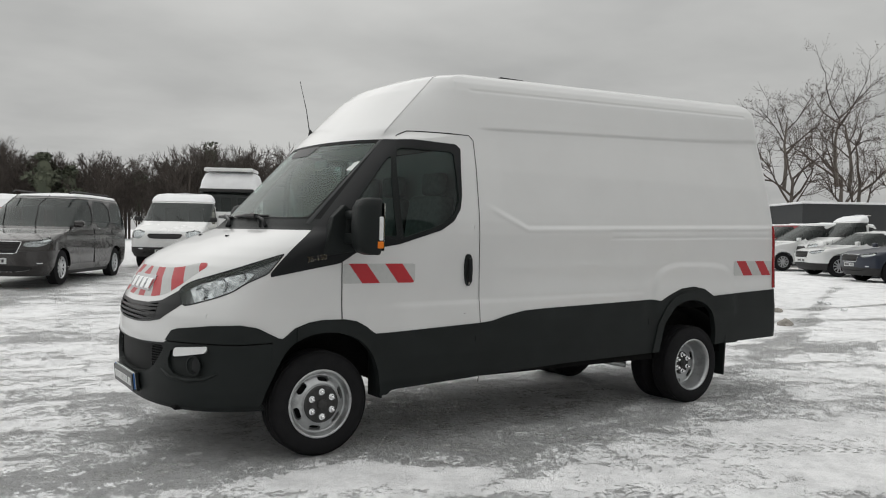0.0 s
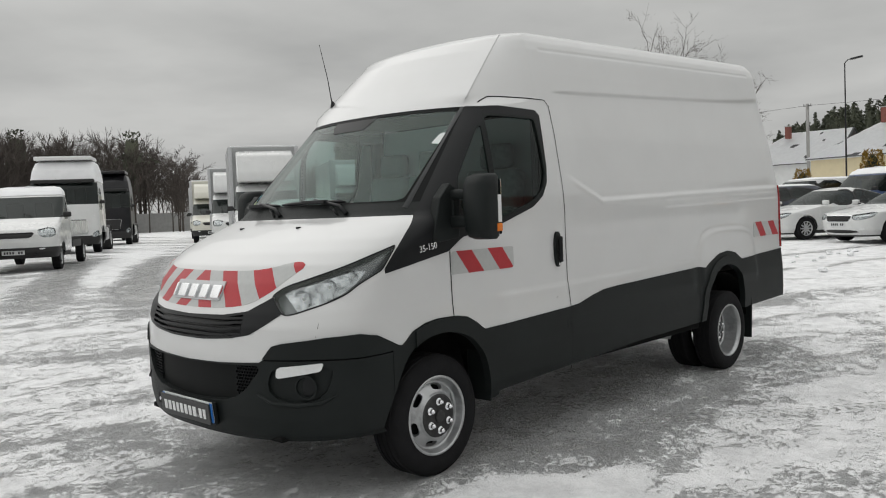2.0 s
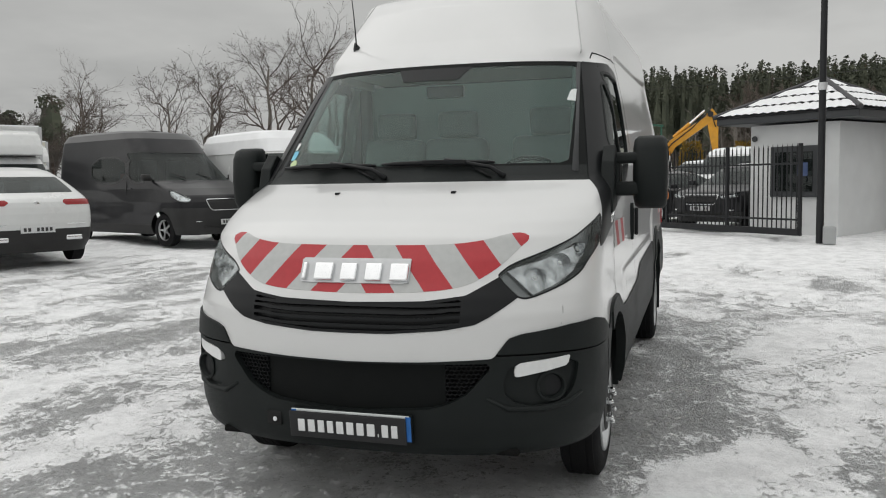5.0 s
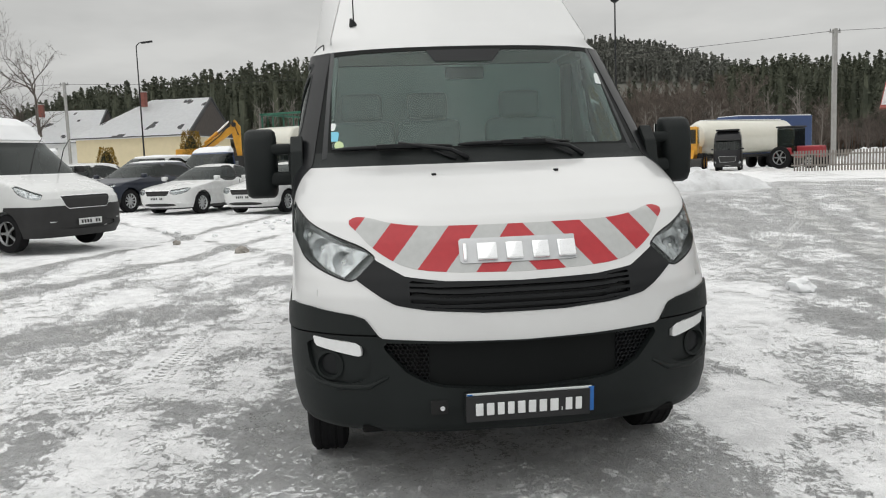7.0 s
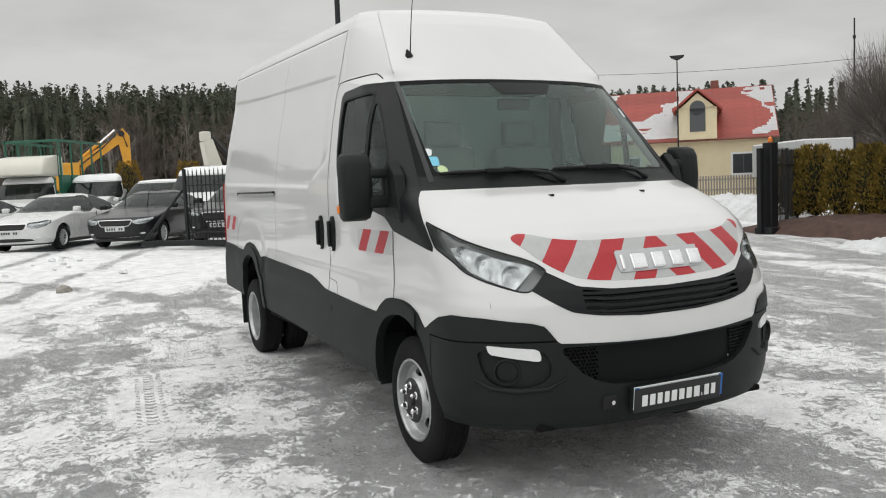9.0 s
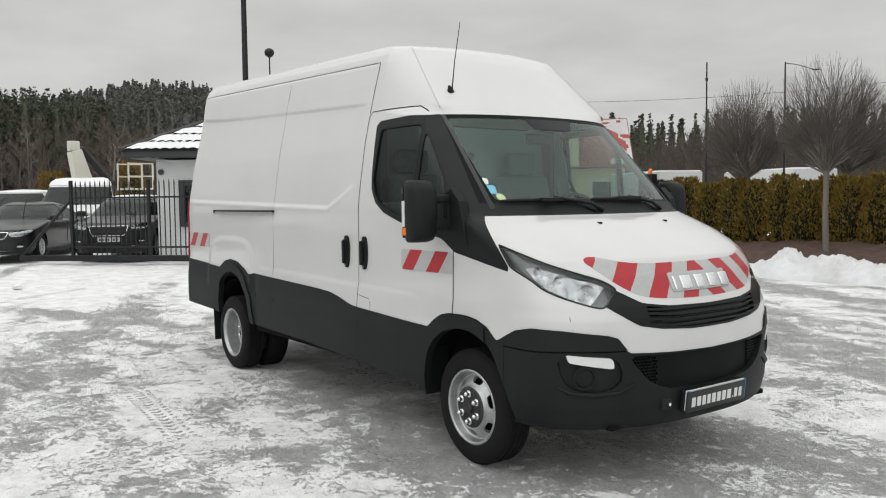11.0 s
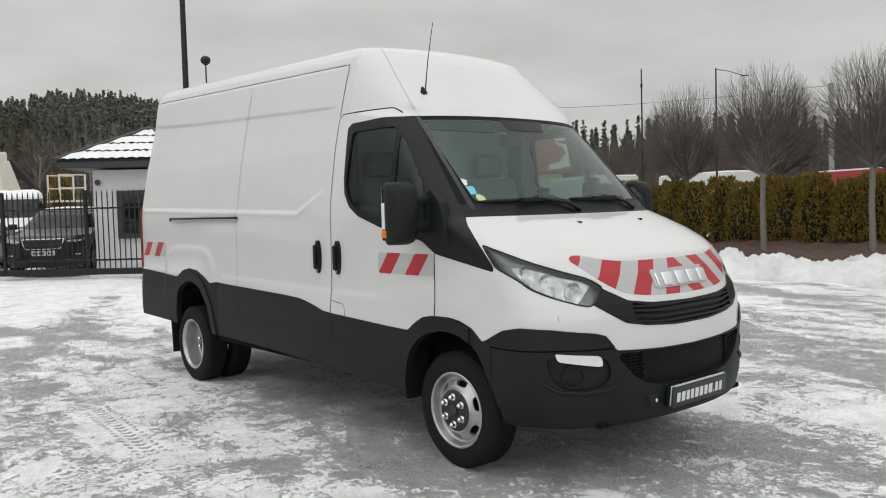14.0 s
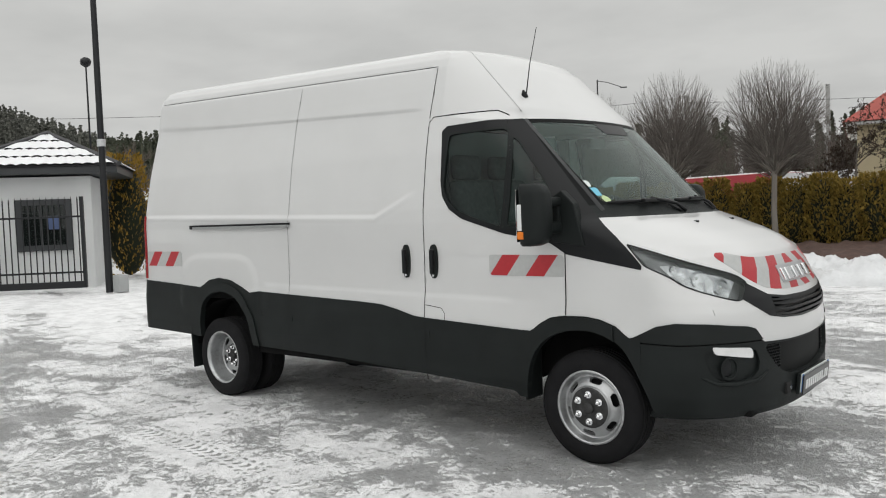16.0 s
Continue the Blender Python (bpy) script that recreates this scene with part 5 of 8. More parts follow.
    part("rear_view_mirror", box((.42, 0, 1.93), (.03, .22, .07), .015), PILLAR, van)


build_marks_and_cab()
# unseen box added to keep daylight out of the load space
part("load_space_liner", box((2.93, 0, 1.55), (3.2, 1.46, 1.5), 0), TRIM_GREY, van)

# ---- parked vehicles ----
SNOW = material("fresh_snow", (.82, .83, .84), .75, vary=.05, scale=3, bump=.5, bump_scale=9)
PAINTS = {
    "white": material("car_white_paint", (.66, .67, .665), .25, vary=.04, scale=3, coat=.6, dirt=.25, dirt_color=(.4, .39, .37)),
    "cream": material("car_cream_paint", (.66, .65, .57), .28, vary=.03, scale=3, coat=.5),
    "black": material("car_black_paint", (.010, .010, .012), .30, vary=.1, scale=3, coat=.35, spec=.2, dirt=.2, dirt_color=(.1, .1, .1)),
    "brown": material("car_dark_brown_paint", (.026, .023, .022), .24, metal=.25, vary=.1, scale=3, coat=.6, dirt=.25, dirt_color=(.12, .11, .1)),
    "blue": material("car_dark_blue_paint", (.016, .022, .038), .34, metal=.1, vary=.1, scale=3, coat=.25, dirt=.2, dirt_color=(.1, .1, .1)),
    "steel_blue": material("cab_blue_paint", (.05, .08, .18), .3, vary=.1, scale=3, coat=.4),
    "red": material("car_red_paint", (.30, .02, .03), .28, vary=.08, scale=3, coat=.5),
    "yellow": material("machine_yellow_paint", (.62, .30, .025), .4, vary=.12, scale=4, dirt=.3, dirt_color=(.18, .12, .06)),
    "green": material("machine_green_paint", (.02, .12, .075), .45, vary=.12, scale=4),
    "grey": material("tarpaulin_grey", (.36, .37, .37), .55, vary=.08, scale=2, bump=.2, bump_scale=4),
}
PLATE_W = material("number_plate_white", (.6, .61, .61), .4)
INKBAR = material("number_plate_bar", (.03, .03, .03), .5)
FRAME = material("chassis_black", (.016, .016, .016), .6, vary=.2, scale=6)
SURROUND = material("gloss_black_trim", (.008, .008, .009), .18, vary=.1, scale=5)
ALLOY = material("alloy_wheel", (.58, .59, .60), .32, metal=.55, vary=.1, scale=15)


def loft(zk, xf, xr, wk, df, nf, dr, nr, nz=34, nu=(18, 26, 14)):
    """Both halves of a body from outlines at each height: front, back and half width by height, and how round the corners are."""
    out = []
    z = np.unique(np.concatenate([np.linspace(zk[0], zk[-1], nz), zk]))
    u = np.concatenate([np.linspace(0, 1, nu[0])[:-1], np.linspace(1, 2, nu[1])[:-1], np.linspace(2, 3, nu[2])])
    Z, U = np.meshgrid(z, u, indexing="ij")
    F, R, W = np.interp(Z, zk, xf), np.interp(Z, zk, xr), np.interp(Z, zk, wk)
    mid = (F + R) / 2
    D, E = np.minimum(df, (mid - F) * .9), np.minimum(dr, (R - mid) * .9)
    th = np.clip(U, 0, 1) * np.pi / 2
    ph = np.clip(U - 2, 0, 1) * np.pi / 2
    X = np.where(U <= 1, F + D - D * np.maximum(np.cos(th), 0) ** (2 / nf), np.where(U <= 2, F + D + (U - 1) * (R - E - F - D), R - E + E * np.sin(ph) ** (2 / nr)))
    Y = np.where(U <= 1, W * np.sin(th) ** (2 / nf), np.where(U <= 2, W, W * np.maximum(np.cos(ph), 0) ** (2 / nr)))
    B = np.stack([X, Y, Z], -1)
    caps = np.array([np.stack([X[-1], Y[-1] * (1 - k / 3), Z[-1] + .02 * (1 - (1 - k / 3) ** 2)], -1) for k in (1, 2, 3)])
    P = np.concatenate([B, caps])
    N = grid_normals(P)
    N[:, 0, 1] = 0; N[:, -1, 1] = 0
    N[-1] = (0, 0, 1)
    ln = np.linalg.norm(N, axis=-1, keepdims=True)
    N = np.where(ln < .3, np.array([0, 0, 1.0]), N / np.maximum(ln, 1e-9))
    for s in (1, -1):
        f = np.array([1, s, 1.0])
        out.append(soup_from_grid(P * f, N * f, P * f))
    return out


def simple_wheel(parent, x, y, r, w, rim_mat, spokes=10):
    o = new("wheel")
    o.parent = parent
    o.matrix_basis = pose(x, y, r, 0, 0, 0 if y > 0 else 180)
    part("tyre", revolve([(-w * .5, r * .62), (-w * .5, r * .9), (-w * .42, r), (w * .42, r), (w * .5, r * .9), (w * .5, r * .66), (w * .44, r * .64)], 28), RUBBER, o, smooth=40)
    part("rim", revolve([(w * .44, r * .66), (w * .46, r * .63), (w * .30, r * .58)], 28), rim_mat, o, smooth=40)
    part("brake", revolve([(w * .05, r * .6), (w * .05, .001)], 16), WELL, o)
    bm = bmesh.new()
    for k in range(spokes):
        a = k * 2 * math.pi / spokes
        add_box(bm, (math.cos(a) * r * .32, w * .33, math.sin(a) * r * .32), (r * .58, w * .10, r * .115), 0, rot=Matrix.Rotation(-a, 4, "Y"))
    add_cyl(bm, (0, w * .2, 0), (0, w * .42, 0), r * .15, n=14)
    part("spokes", bm, rim_mat, o)
    return o


def bar_plate(parent, c, back=False, w=.52, h=.11):
    d = 1 if back else -1
    p = part("number_plate", box(c, (.02, w, h), .004), PLATE_W, parent)
    bm = bmesh.new()
    for k in range(7):
        if k != 2:
            add_box(bm, (c[0] + d * .012, c[1] + (k - 3) * w * .125, c[2]), (.004, w * .08, h * .55))
    part("plate_bars", bm, INKBAR, p)


def vehicle(name, label, category, m, paint, spec, snow=0.0, group="", wipers_up=False, roof_rails=False):
    """A car or van by its outline, with cut glazing, lamps, wheels, mirrors and number plates; the nose points to -x."""
    v = thing(name, m, label, category, group)
    zk, xf, xr, wk = spec["zk"], spec["xf"], spec["xr"], spec["w"]
    L, R = loft(zk, xf, xr, wk, spec.get("df", .55), spec.get("nf", 2.6), spec.get("dr", .45), spec.get("nr", 3.0), spec.get("nz", 34))
    zb, zt = spec["belt"], spec["top"]
    pm = PAINTS[paint]
    got = {k: [] for k in ("body", "screen", "rear", "lower", "grille", "intake", "roof")}
    fx = lambda b: b[:, 0] - np.interp(b[:, 2], zk, xf)
    rx = lambda b: np.interp(b[:, 2], zk, xr) - b[:, 0]
    for S, side in ((L, 1), (R, -1)):
        for ax in spec["axles"]:
            ra = spec["r"] * 1.17
            well, S = cut(S, lambda b: np.maximum(np.hypot(b[:, 0] - ax, b[:, 2] - spec["r"]) - ra, .3 - np.abs(b[:, 1])))
        scr, S = cut(S, lambda b: np.maximum(np.maximum(zb + spec.get("cowl", .04) - b[:, 2], b[:, 2] - zt), fx(b) - spec.get("scr", .34) ))
        got["screen"].append(scr)
        if "rear" in spec:
            rr, S = cut(S, lambda b: np.maximum.reduce([spec["rear"][0] - b[:, 2], b[:, 2] - spec["rear"][1], rx(b) - spec.get("rscr", .28), np.abs(b[:, 1]) - spec.get("rear_w", 9) + .25 * (b[:, 2] - spec["rear"][0])]))
            got["rear"].append(rr)
        # black surround that ties the side windows together
        surround, S = cut(S, lambda b: np.where(np.abs(b[:, 1]) > .35, np.minimum.reduce([inside(q, "x", 1)(b) for q in spec["side"]]) - spec.get("rim_w", .045), 1.0))
        for poly in spec["side"]:
            w, surround = cut(surround, lambda b: np.where(np.abs(b[:, 1]) > .35, inside(poly, "x", 1)(b), 1.0))
            if len(w):
                part("side_window", soup_mesh("side_window", w, -.008), spec.get("glass", DARK_GLASS), v, "tinted side window")
        if len(surround):
            part("window_surround", soup_mesh("window_surround", surround, .002, .012), SURROUND, v, "black window surround")
        if spec.get("bright"):
            strip, S = cut(S, lambda b: np.maximum(np.abs(b[:, 2] - spec["bright"]) - .010, np.where((np.abs(b[:, 1]) > .5) & (b[:, 0] > spec["side"][0][0][0]) & (b[:, 0] < spec["side"][-1][-1][0] + .1), -1.0, 1.0)))
            if len(strip):
                part("bright_strip", soup_mesh("bright_strip", strip, .006, .008), CHROME, v, "bright trim strip under the windows")
        lamp, S = cut(S, lambda b: np.where(b[:, 0] < np.mean([xf[1], xr[1]]), inside(spec["lamp"], "q", 1)(b), 1.0))
        if len(lamp):
            lo = part("headlight", soup_mesh("headlight", lamp, -.02, 0), LENS_BACK, v, "clear headlight")
            lid, _ = cut(lamp, lambda b: -inside(spec["lamp"], "q", 1)(b) - .007)
            part("lamp_surround", soup_mesh("lamp_surround", lid, .001, .02), SURROUND, lo)
            part("lens", soup_mesh("lens", lamp, .002, .01), LAMP_GLASS, lo)
        tx, tz0, tz1, ty = spec["tail"]
        tail, S = cut(S, lambda b: np.maximum(np.maximum(tx - b[:, 0], np.abs(b[:, 2] - (tz0 + tz1) / 2) - (tz1 - tz0) / 2), ty - np.abs(b[:, 1])))
        if len(tail):
            part("tail_lamp", soup_mesh("tail_lamp", tail, .006, .02), RED_LENS, v, "red tail lamp")
        gy, g0, g1 = spec["grille"]
        front_half = lambda b: b[:, 0] < np.mean([xf[1], xr[1]])
        gpoly = inside([(-gy, g1 - .02), (-gy * .97, g1), (gy * .97, g1), (gy, g1 - .02), (gy * .86, g0 + .02), (gy * .80, g0), (-gy * .80, g0), (-gy * .86, g0 + .02)], "Y")
        gr, S = cut(S, lambda b: np.where(front_half(b), gpoly(b), 1.0))
        got["grille"].append(gr)
        iy, i0, i1 = spec.get("intake", (.66, .24, .35))
        ipoly = inside([(-iy * .9, i1), (iy * .9, i1), (iy, i0), (-iy, i0)], "Y", 1)
        it, S = cut(S, lambda b: np.where(front_half(b), ipoly(b), 1.0))
        got["intake"].append(it)
        fogs, S = cut(S, lambda b: np.where(front_half(b), np.hypot(np.maximum(np.abs(np.abs(b[:, 1]) - iy * 1.10) - .05, 0), b[:, 2] - i1 - .02) - .022, 1.0))
        if len(fogs):
            part("fog_lamp", soup_mesh("fog_lamp", fogs, .004, .012), WHITE_LENS, v, "small fog lamp")
        low, S = cut(S, lambda b: np.where(b[:, 0] < spec["axles"][0], b[:, 2] - spec.get("lowf", .22), np.where(b[:, 0] > spec["axles"][1], b[:, 2] - spec.get("lowr", .34), b[:, 2] - spec.get("lows", .27))))
        got["lower"].append(low)
        if snow:
            roof, S = cut(S, lambda b: zt + .04 - b[:, 2])
            got["roof"].append(roof)
        got["body"].append(S)
    J = lambda k: np.concatenate(got[k])
    part("body", soup_mesh("body", J("body"), 0, .015), pm, v)
    ws = part("windscreen", soup_mesh("windscreen", J("screen"), -.006), spec.get("glass", DARK_GLASS), v, "windscreen")
    if got["rear"]:
        part("rear_window", soup_mesh("rear_window", J("rear"), -.006), DARK_GLASS, v, "dark rear window")
    part("lower_trim", soup_mesh("lower_trim", J("lower"), .004, .02), FRAME, v, "black lower trim")
    g = part("grille", soup_mesh("grille", J("grille"), -.015), FRAME, v, "dark grille")
    gy, g0, g1 = spec["grille"]
    edge, _ = cut(J("grille"), lambda b: -gpoly(b) - .013)
    part("grille_frame", soup_mesh("grille_frame", edge, .006, .02), CHROME if spec.get("chrome", True) else FRAME, g, "bright grille surround")
    for k in range(spec.get("slats", 3)):
        zc = g0 + (g1 - g0) * (k + 1) / (spec.get("slats", 3) + 1)
        slat, _ = cut(J("grille"), lambda b: np.maximum(np.abs(b[:, 2] - zc) - .009, gpoly(b) + .015))
        if len(slat):
            part("grille_slat", soup_mesh("grille_slat", slat, .001, .012), SURROUND, g)
    if len(J("intake")):
        part("lower_intake", soup_mesh("lower_intake", J("intake"), -.02), FRAME, v, "black lower air intake")
    if snow:
        part("snow_cover", soup_mesh("snow_cover", J("roof"), .02, .05), SNOW, v, "snow lying on the roof")
    # dark cabin floor and seats behind the glass
    x0, x1 = float(np.interp(zb, zk, xf)), float(np.interp(zb, zk, xr))
    wb = float(np.interp(zb, zk, wk))
    part("cabin", box(((x0 + x1) / 2 + .1, 0, zb - .16), ((x1 - x0) * .86, wb * 1.7, .2), .02), TRIM_GREY, v)
    for y in (-.36, .36):
        part("front_seat", box((x0 + (zt - zb) * 1.5 + .55, y, (zb + zt) / 2 - .1), (.14, .44, (zt - zb) * .85), .05), SEAT, v)
    for a in spec["axles"]:
        for y in (spec["track"], -spec["track"]):
            simple_wheel(v, a, y, spec["r"], spec.get("tw", .21), spec.get("rim", ALLOY), spec.get("spokes", 10))
    # door joints and handles
    for side in (1, -1):
        for x in spec.get("joints", ()):
            wz = float(np.interp(zb - .2, zk, wk))
            part("door_joint", box((x, side * (wz - .001), (zb + .33) / 2 + .05), (.008, .012, zb - .38), 0), GAP, v)
            part("door_handle", box((x - .12, side * (wz + .008), zb - .13), (.17, .03, .025), .008), pm, v)
        mx = x0 + .42
        mm = part("door_mirror", box((mx, side * (wb + .12), zb + .10), (.12, .20, .14), .045, 3), pm if spec.get("mirror_paint", True) else FRAME, v, smooth=40)
        part("stalk", box((mx, side * (wb + .01), zb + .06), (.06, .10, .04), .01), FRAME, mm)
    bar_plate(v, (float(np.interp(.42, zk, xf)) - .012, 0, spec.get("plate", .42)))
    bar_plate(v, (float(np.interp(spec.get("rplate", .8), zk, xr)) + .012, 0, spec.get("rplate", .8)), True)
    for i, y in enumerate((.34, -.30)):
        if wipers_up:
            p = Vector((float(np.interp(zb + .06, zk, xf)) - .02, y, zb + .06))
            part("wiper", tube_mesh(bmesh.new(), [p, p + Vector((-.06, -.10, .42)), p + Vector((-.02, -.30, .62))], [.012, .010, .006], 5), FRAME, v, "raised wiper")
        else:
            p = Vector((float(np.interp(zb + .07, zk, xf)) - .02, y, zb + .07))
            part("wiper", tube_mesh(bmesh.new(), [p, p + Vector((.16, .26, .13))], [.012, .008], 5), FRAME, v)
    if roof_rails:
        for side in (1, -1):
            part("roof_rail", tube_mesh(bmesh.new(), [(x0 + 1.1, side * wk[-1] * 1.02, zk[-1]), (x0 + 1.3, side * wk[-1] * 1.02, zk[-1] + .05), (x1 - .6, side * wk[-1] * 1.02, zk[-1] + .05), (x1 - .4, side * wk[-1] * 1.02, zk[-1])], .018, 6), FRAME, v)
    return v


SEDAN = dict(zk=[.18, .35, .60, .72, .79, .86, .93, .99, 1.05, 1.12, 1.30, 1.42, 1.47], xf=[-2.30, -2.41, -2.44, -2.42, -2.34, -1.98, -1.50, -1.12, -.95, -.83, -.46, -.18, .25], xr=[2.33, 2.42, 2.43, 2.43, 2.43, 2.42, 2.40, 2.36, 2.22, 1.95, 1.40, .98, .55], w=[.80, .90, .925, .93, .928, .92, .91, .88, .86, .83, .74, .65, .52], bright=.985, slats=6, plate=.50,
             belt=.96, top=1.40, side=[[(-.62, 1.0), (-.10, 1.37), (.30, 1.40), (.30, 1.0)], [(.36, 1.0), (.36, 1.40), (.85, 1.37), (1.35, 1.16), (1.45, 1.02)]], lamp=[(-1.95, .755), (-1.62, .77), (-1.36, .80), (-1.02, .83), (-1.18, .70), (-1.60, .61), (-1.92, .61)], tail=(2.05, .72, .90, .5), grille=(.46, .565, .735), intake=(.62, .26, .36), axles=(-1.47, 1.37), r=.33, track=.80, rear=(1.08, 1.38), rscr=.5, scr=.5, joints=(.33, 1.2))
SUV = dict(zk=[.22, .42, .70, .85, .96, 1.04, 1.10, 1.25, 1.45, 1.57, 1.62], xf=[-2.22, -2.33, -2.36, -2.34, -2.10, -1.50, -1.08, -.78, -.42, -.12, .3], xr=[2.24, 2.33, 2.36, 2.36, 2.33, 2.30, 2.26, 2.12, 1.90, 1.70, 1.45], w=[.84, .93, .945, .945, .94, .92, .90, .84, .75, .67, .55],
           belt=1.07, top=1.54, side=[[(-.55, 1.12), (-.05, 1.48), (.30, 1.51), (.30, 1.12)], [(.36, 1.12), (.36, 1.51), (1.0, 1.49), (1.50, 1.36), (1.62, 1.20), (1.5, 1.14)]], lamp=[(-1.82, .88), (-1.5, .90), (-1.22, .93), (-1.05, .95), (-1.15, .85), (-1.5, .78), (-1.80, .79)], tail=(1.95, .95, 1.10, .45), grille=(.46, .64, .88), intake=(.66, .36, .48), plate=.55, axles=(-1.42, 1.44), r=.37, track=.82, rear=(1.16, 1.50), rscr=.4, scr=.5, joints=(.33, 1.2), lowf=.46, lowr=.52, lows=.40, spokes=10)
COUPE_SUV = dict(SUV, xr=[2.24, 2.33, 2.37, 2.37, 2.36, 2.34, 2.28, 1.95, 1.45, 1.05, .75], rear=(1.19, 1.46), rscr=.75, side=[[(-.55, 1.12), (-.05, 1.46), (.30, 1.50), (.30, 1.12)], [(.36, 1.12), (.36, 1.50), (.85, 1.46), (1.45, 1.22), (1.5, 1.15)]], tail=(1.90, .985, 1.075, .40), rplate=.60, lowr=.60, rear_w=.70)
MPV = dict(zk=[.2, .4, .7, .9, 1.02, 1.13, 1.3, 1.6, 1.8, 1.88, 1.91], xf=[-2.45, -2.55, -2.58, -2.54, -2.18, -1.52, -1.20, -.70, -.35, -.1, .4], xr=[2.45, 2.55, 2.57, 2.57, 2.57, 2.56, 2.53, 2.45, 2.38, 2.3, 2.1], w=[.85, .95, .965, .965, .96, .95, .93, .87, .81, .73, .6],
           belt=1.14, top=1.80, side=[[(-.85, 1.20), (-.30, 1.72), (.10, 1.76), (.10, 1.20)], [(.17, 1.20), (.17, 1.76), (1.25, 1.76), (1.25, 1.20)], [(1.32, 1.22), (1.32, 1.76), (2.25, 1.72), (2.35, 1.24)]], lamp=[(-2.0, .86), (-1.62, .90), (-1.32, .955), (-1.12, .99), (-1.22, .87), (-1.55, .77), (-1.95, .765)], tail=(2.35, .85, 1.45, .75), grille=(.52, .64, .885), intake=(.72, .28, .42), bright=1.165, plate=.50, axles=(-1.62, 1.58), r=.35, track=.83, rear=(1.2, 1.72), scr=.5, joints=(.13, 1.28), spokes=10)
VAN = dict(zk=[.25, .42, .70, .92, 1.05, 1.20, 1.36, 1.9, 2.30, 2.45, 2.50], xf=[-2.62, -2.69, -2.69, -2.66, -2.58, -2.22, -1.72, -1.05, -.70, -.42, 0], xr=[2.68, 2.7, 2.7, 2.7, 2.7, 2.7, 2.7, 2.68, 2.62, 2.55, 2.45], w=[.95, 1.01, 1.02, 1.02, 1.01, 1.0, .98, .93, .88, .79, .65],
           belt=1.34, top=1.98, cowl=.03, side=[[(-1.28, 1.36), (-.92, 1.84), (-.50, 1.88), (-.50, 1.36)]], lamp=[(-1.78, .98), (-1.40, 1.08), (-1.05, 1.19), (-.95, 1.19), (-1.10, 1.0), (-1.55, .90)], tail=(2.55, .95, 1.6, .7), grille=(.56, .74, .98), intake=(.66, .38, .52), slats=2, chrome=True, axles=(-1.72, 1.75), r=.34, track=.86, scr=.6, lowf=.80, lowr=.55, lows=.46, joints=(-.45,), rim=STEEL, spokes=5, mirror_paint=False, nf=3.0, plate=.5, rplate=.9)
CAB = dict(VAN, lowf=.62, chrome=False, grille=(.50, .86, 1.0), intake=(.60, .42, .56), lamp=[(-2.05, 1.06), (-1.7, 1.10), (-1.45, 1.15), (-1.40, .98), (-1.55, .86), (-2.0, .86)], xr=[-.35] * 11, zk=[.35, .50, .74, .94, 1.07, 1.22, 1.38, 1.85, 2.10, 2.20, 2.24], dr=.06, tail=(9, .9, 1, .9), top=1.94, axles=(-1.72, 2.2), nr=8, joints=())
HEAD = lambda hx, hy: math.degrees(math.atan2(hy, hx)) + 180


def at(x, y, hx, hy, dz=0.0):
    return pose(x, y, gz(x, y) + dz, 0, 0, HEAD(hx, hy))


def box_truck(label, m, paint, load, length=4.2, height=2.9, snow=.0, deflector=True, width=1.06, name="box_truck", group="", bed=False):
    """A van cab with a box or an open bed behind it."""
    t = vehicle(name, label, "truck", m, paint, CAB, snow, group)
    x0, x1 = -.22, -.22 + length
    part("chassis", box(((x0 + x1) / 2 - .3, 0, .62), (length + .6, .8, .16), .02), FRAME, t)
    for s in (1, -1):
        part("side_guard", box((.9, s * .95, .62), (1.5, .04, .2), .01), FRAME, t)
    if bed:
        part("bed_floor", box(((x0 + x1) / 2, 0, .86), (length, 2.0, .08), .01), PAINTS["grey"], t)
        for s in (1, -1):
            b = part("drop_side", box(((x0 + x1) / 2, s * 1.0, 1.08), (length, .03, .38), .006), PAINTS[load], t, "pale drop side")
            for k in range(3):
                part("rib", box((x0 + length * (k + .5) / 3, s * 1.02, 1.08), (.05, .02, .36), .004), PAINTS[load], b)
        part("headboard", box((x0, 0, 1.25), (.04, 2.0, .75), .01), PAINTS[load], t)
        part("tailboard", box((x1, 0, 1.08), (.03, 2.0, .38), .006), PAINTS[load], t)
    else:
        b = part("load_box", box(((x0 + x1) / 2, 0, .86 + height / 2 - .3), (length, width * 2, height - .45), .03), PAINTS[load], t, "plain box body")
        zt = .86 + height / 2 - .3 + (height - .45) / 2
        for s in (1, -1):
            part("corner_post", box((x0 - .005, s * (width - .05), .86 + height / 2 - .3), (.05, .11, height - .43), .012), ALLOY, b)
            part("roof_edge", box(((x0 + x1) / 2, s * width, zt - .03), (length, .03, .09), .008), ALLOY, b)
            part("floor_edge", box(((x0 + x1) / 2, s * width, .80), (length, .03, .10), .008), ALLOY, b)
        part("roof_snow", box(((x0 + x1) / 2, 0, zt + .02), (length - .1, width * 1.9, .06), .025), SNOW, b)
        if deflector:
            pts = [(-1.05, 2.22), (-.98, 2.52), (-.72, zt - .28), (-.3, zt - .12), (-.3, 2.2)]
            bm = prism(pts, "y", -.86, .86, .07, 3)
            part("wind_deflector", bm, PAINTS[paint], t, "moulded roof deflector", smooth=35)
    return t


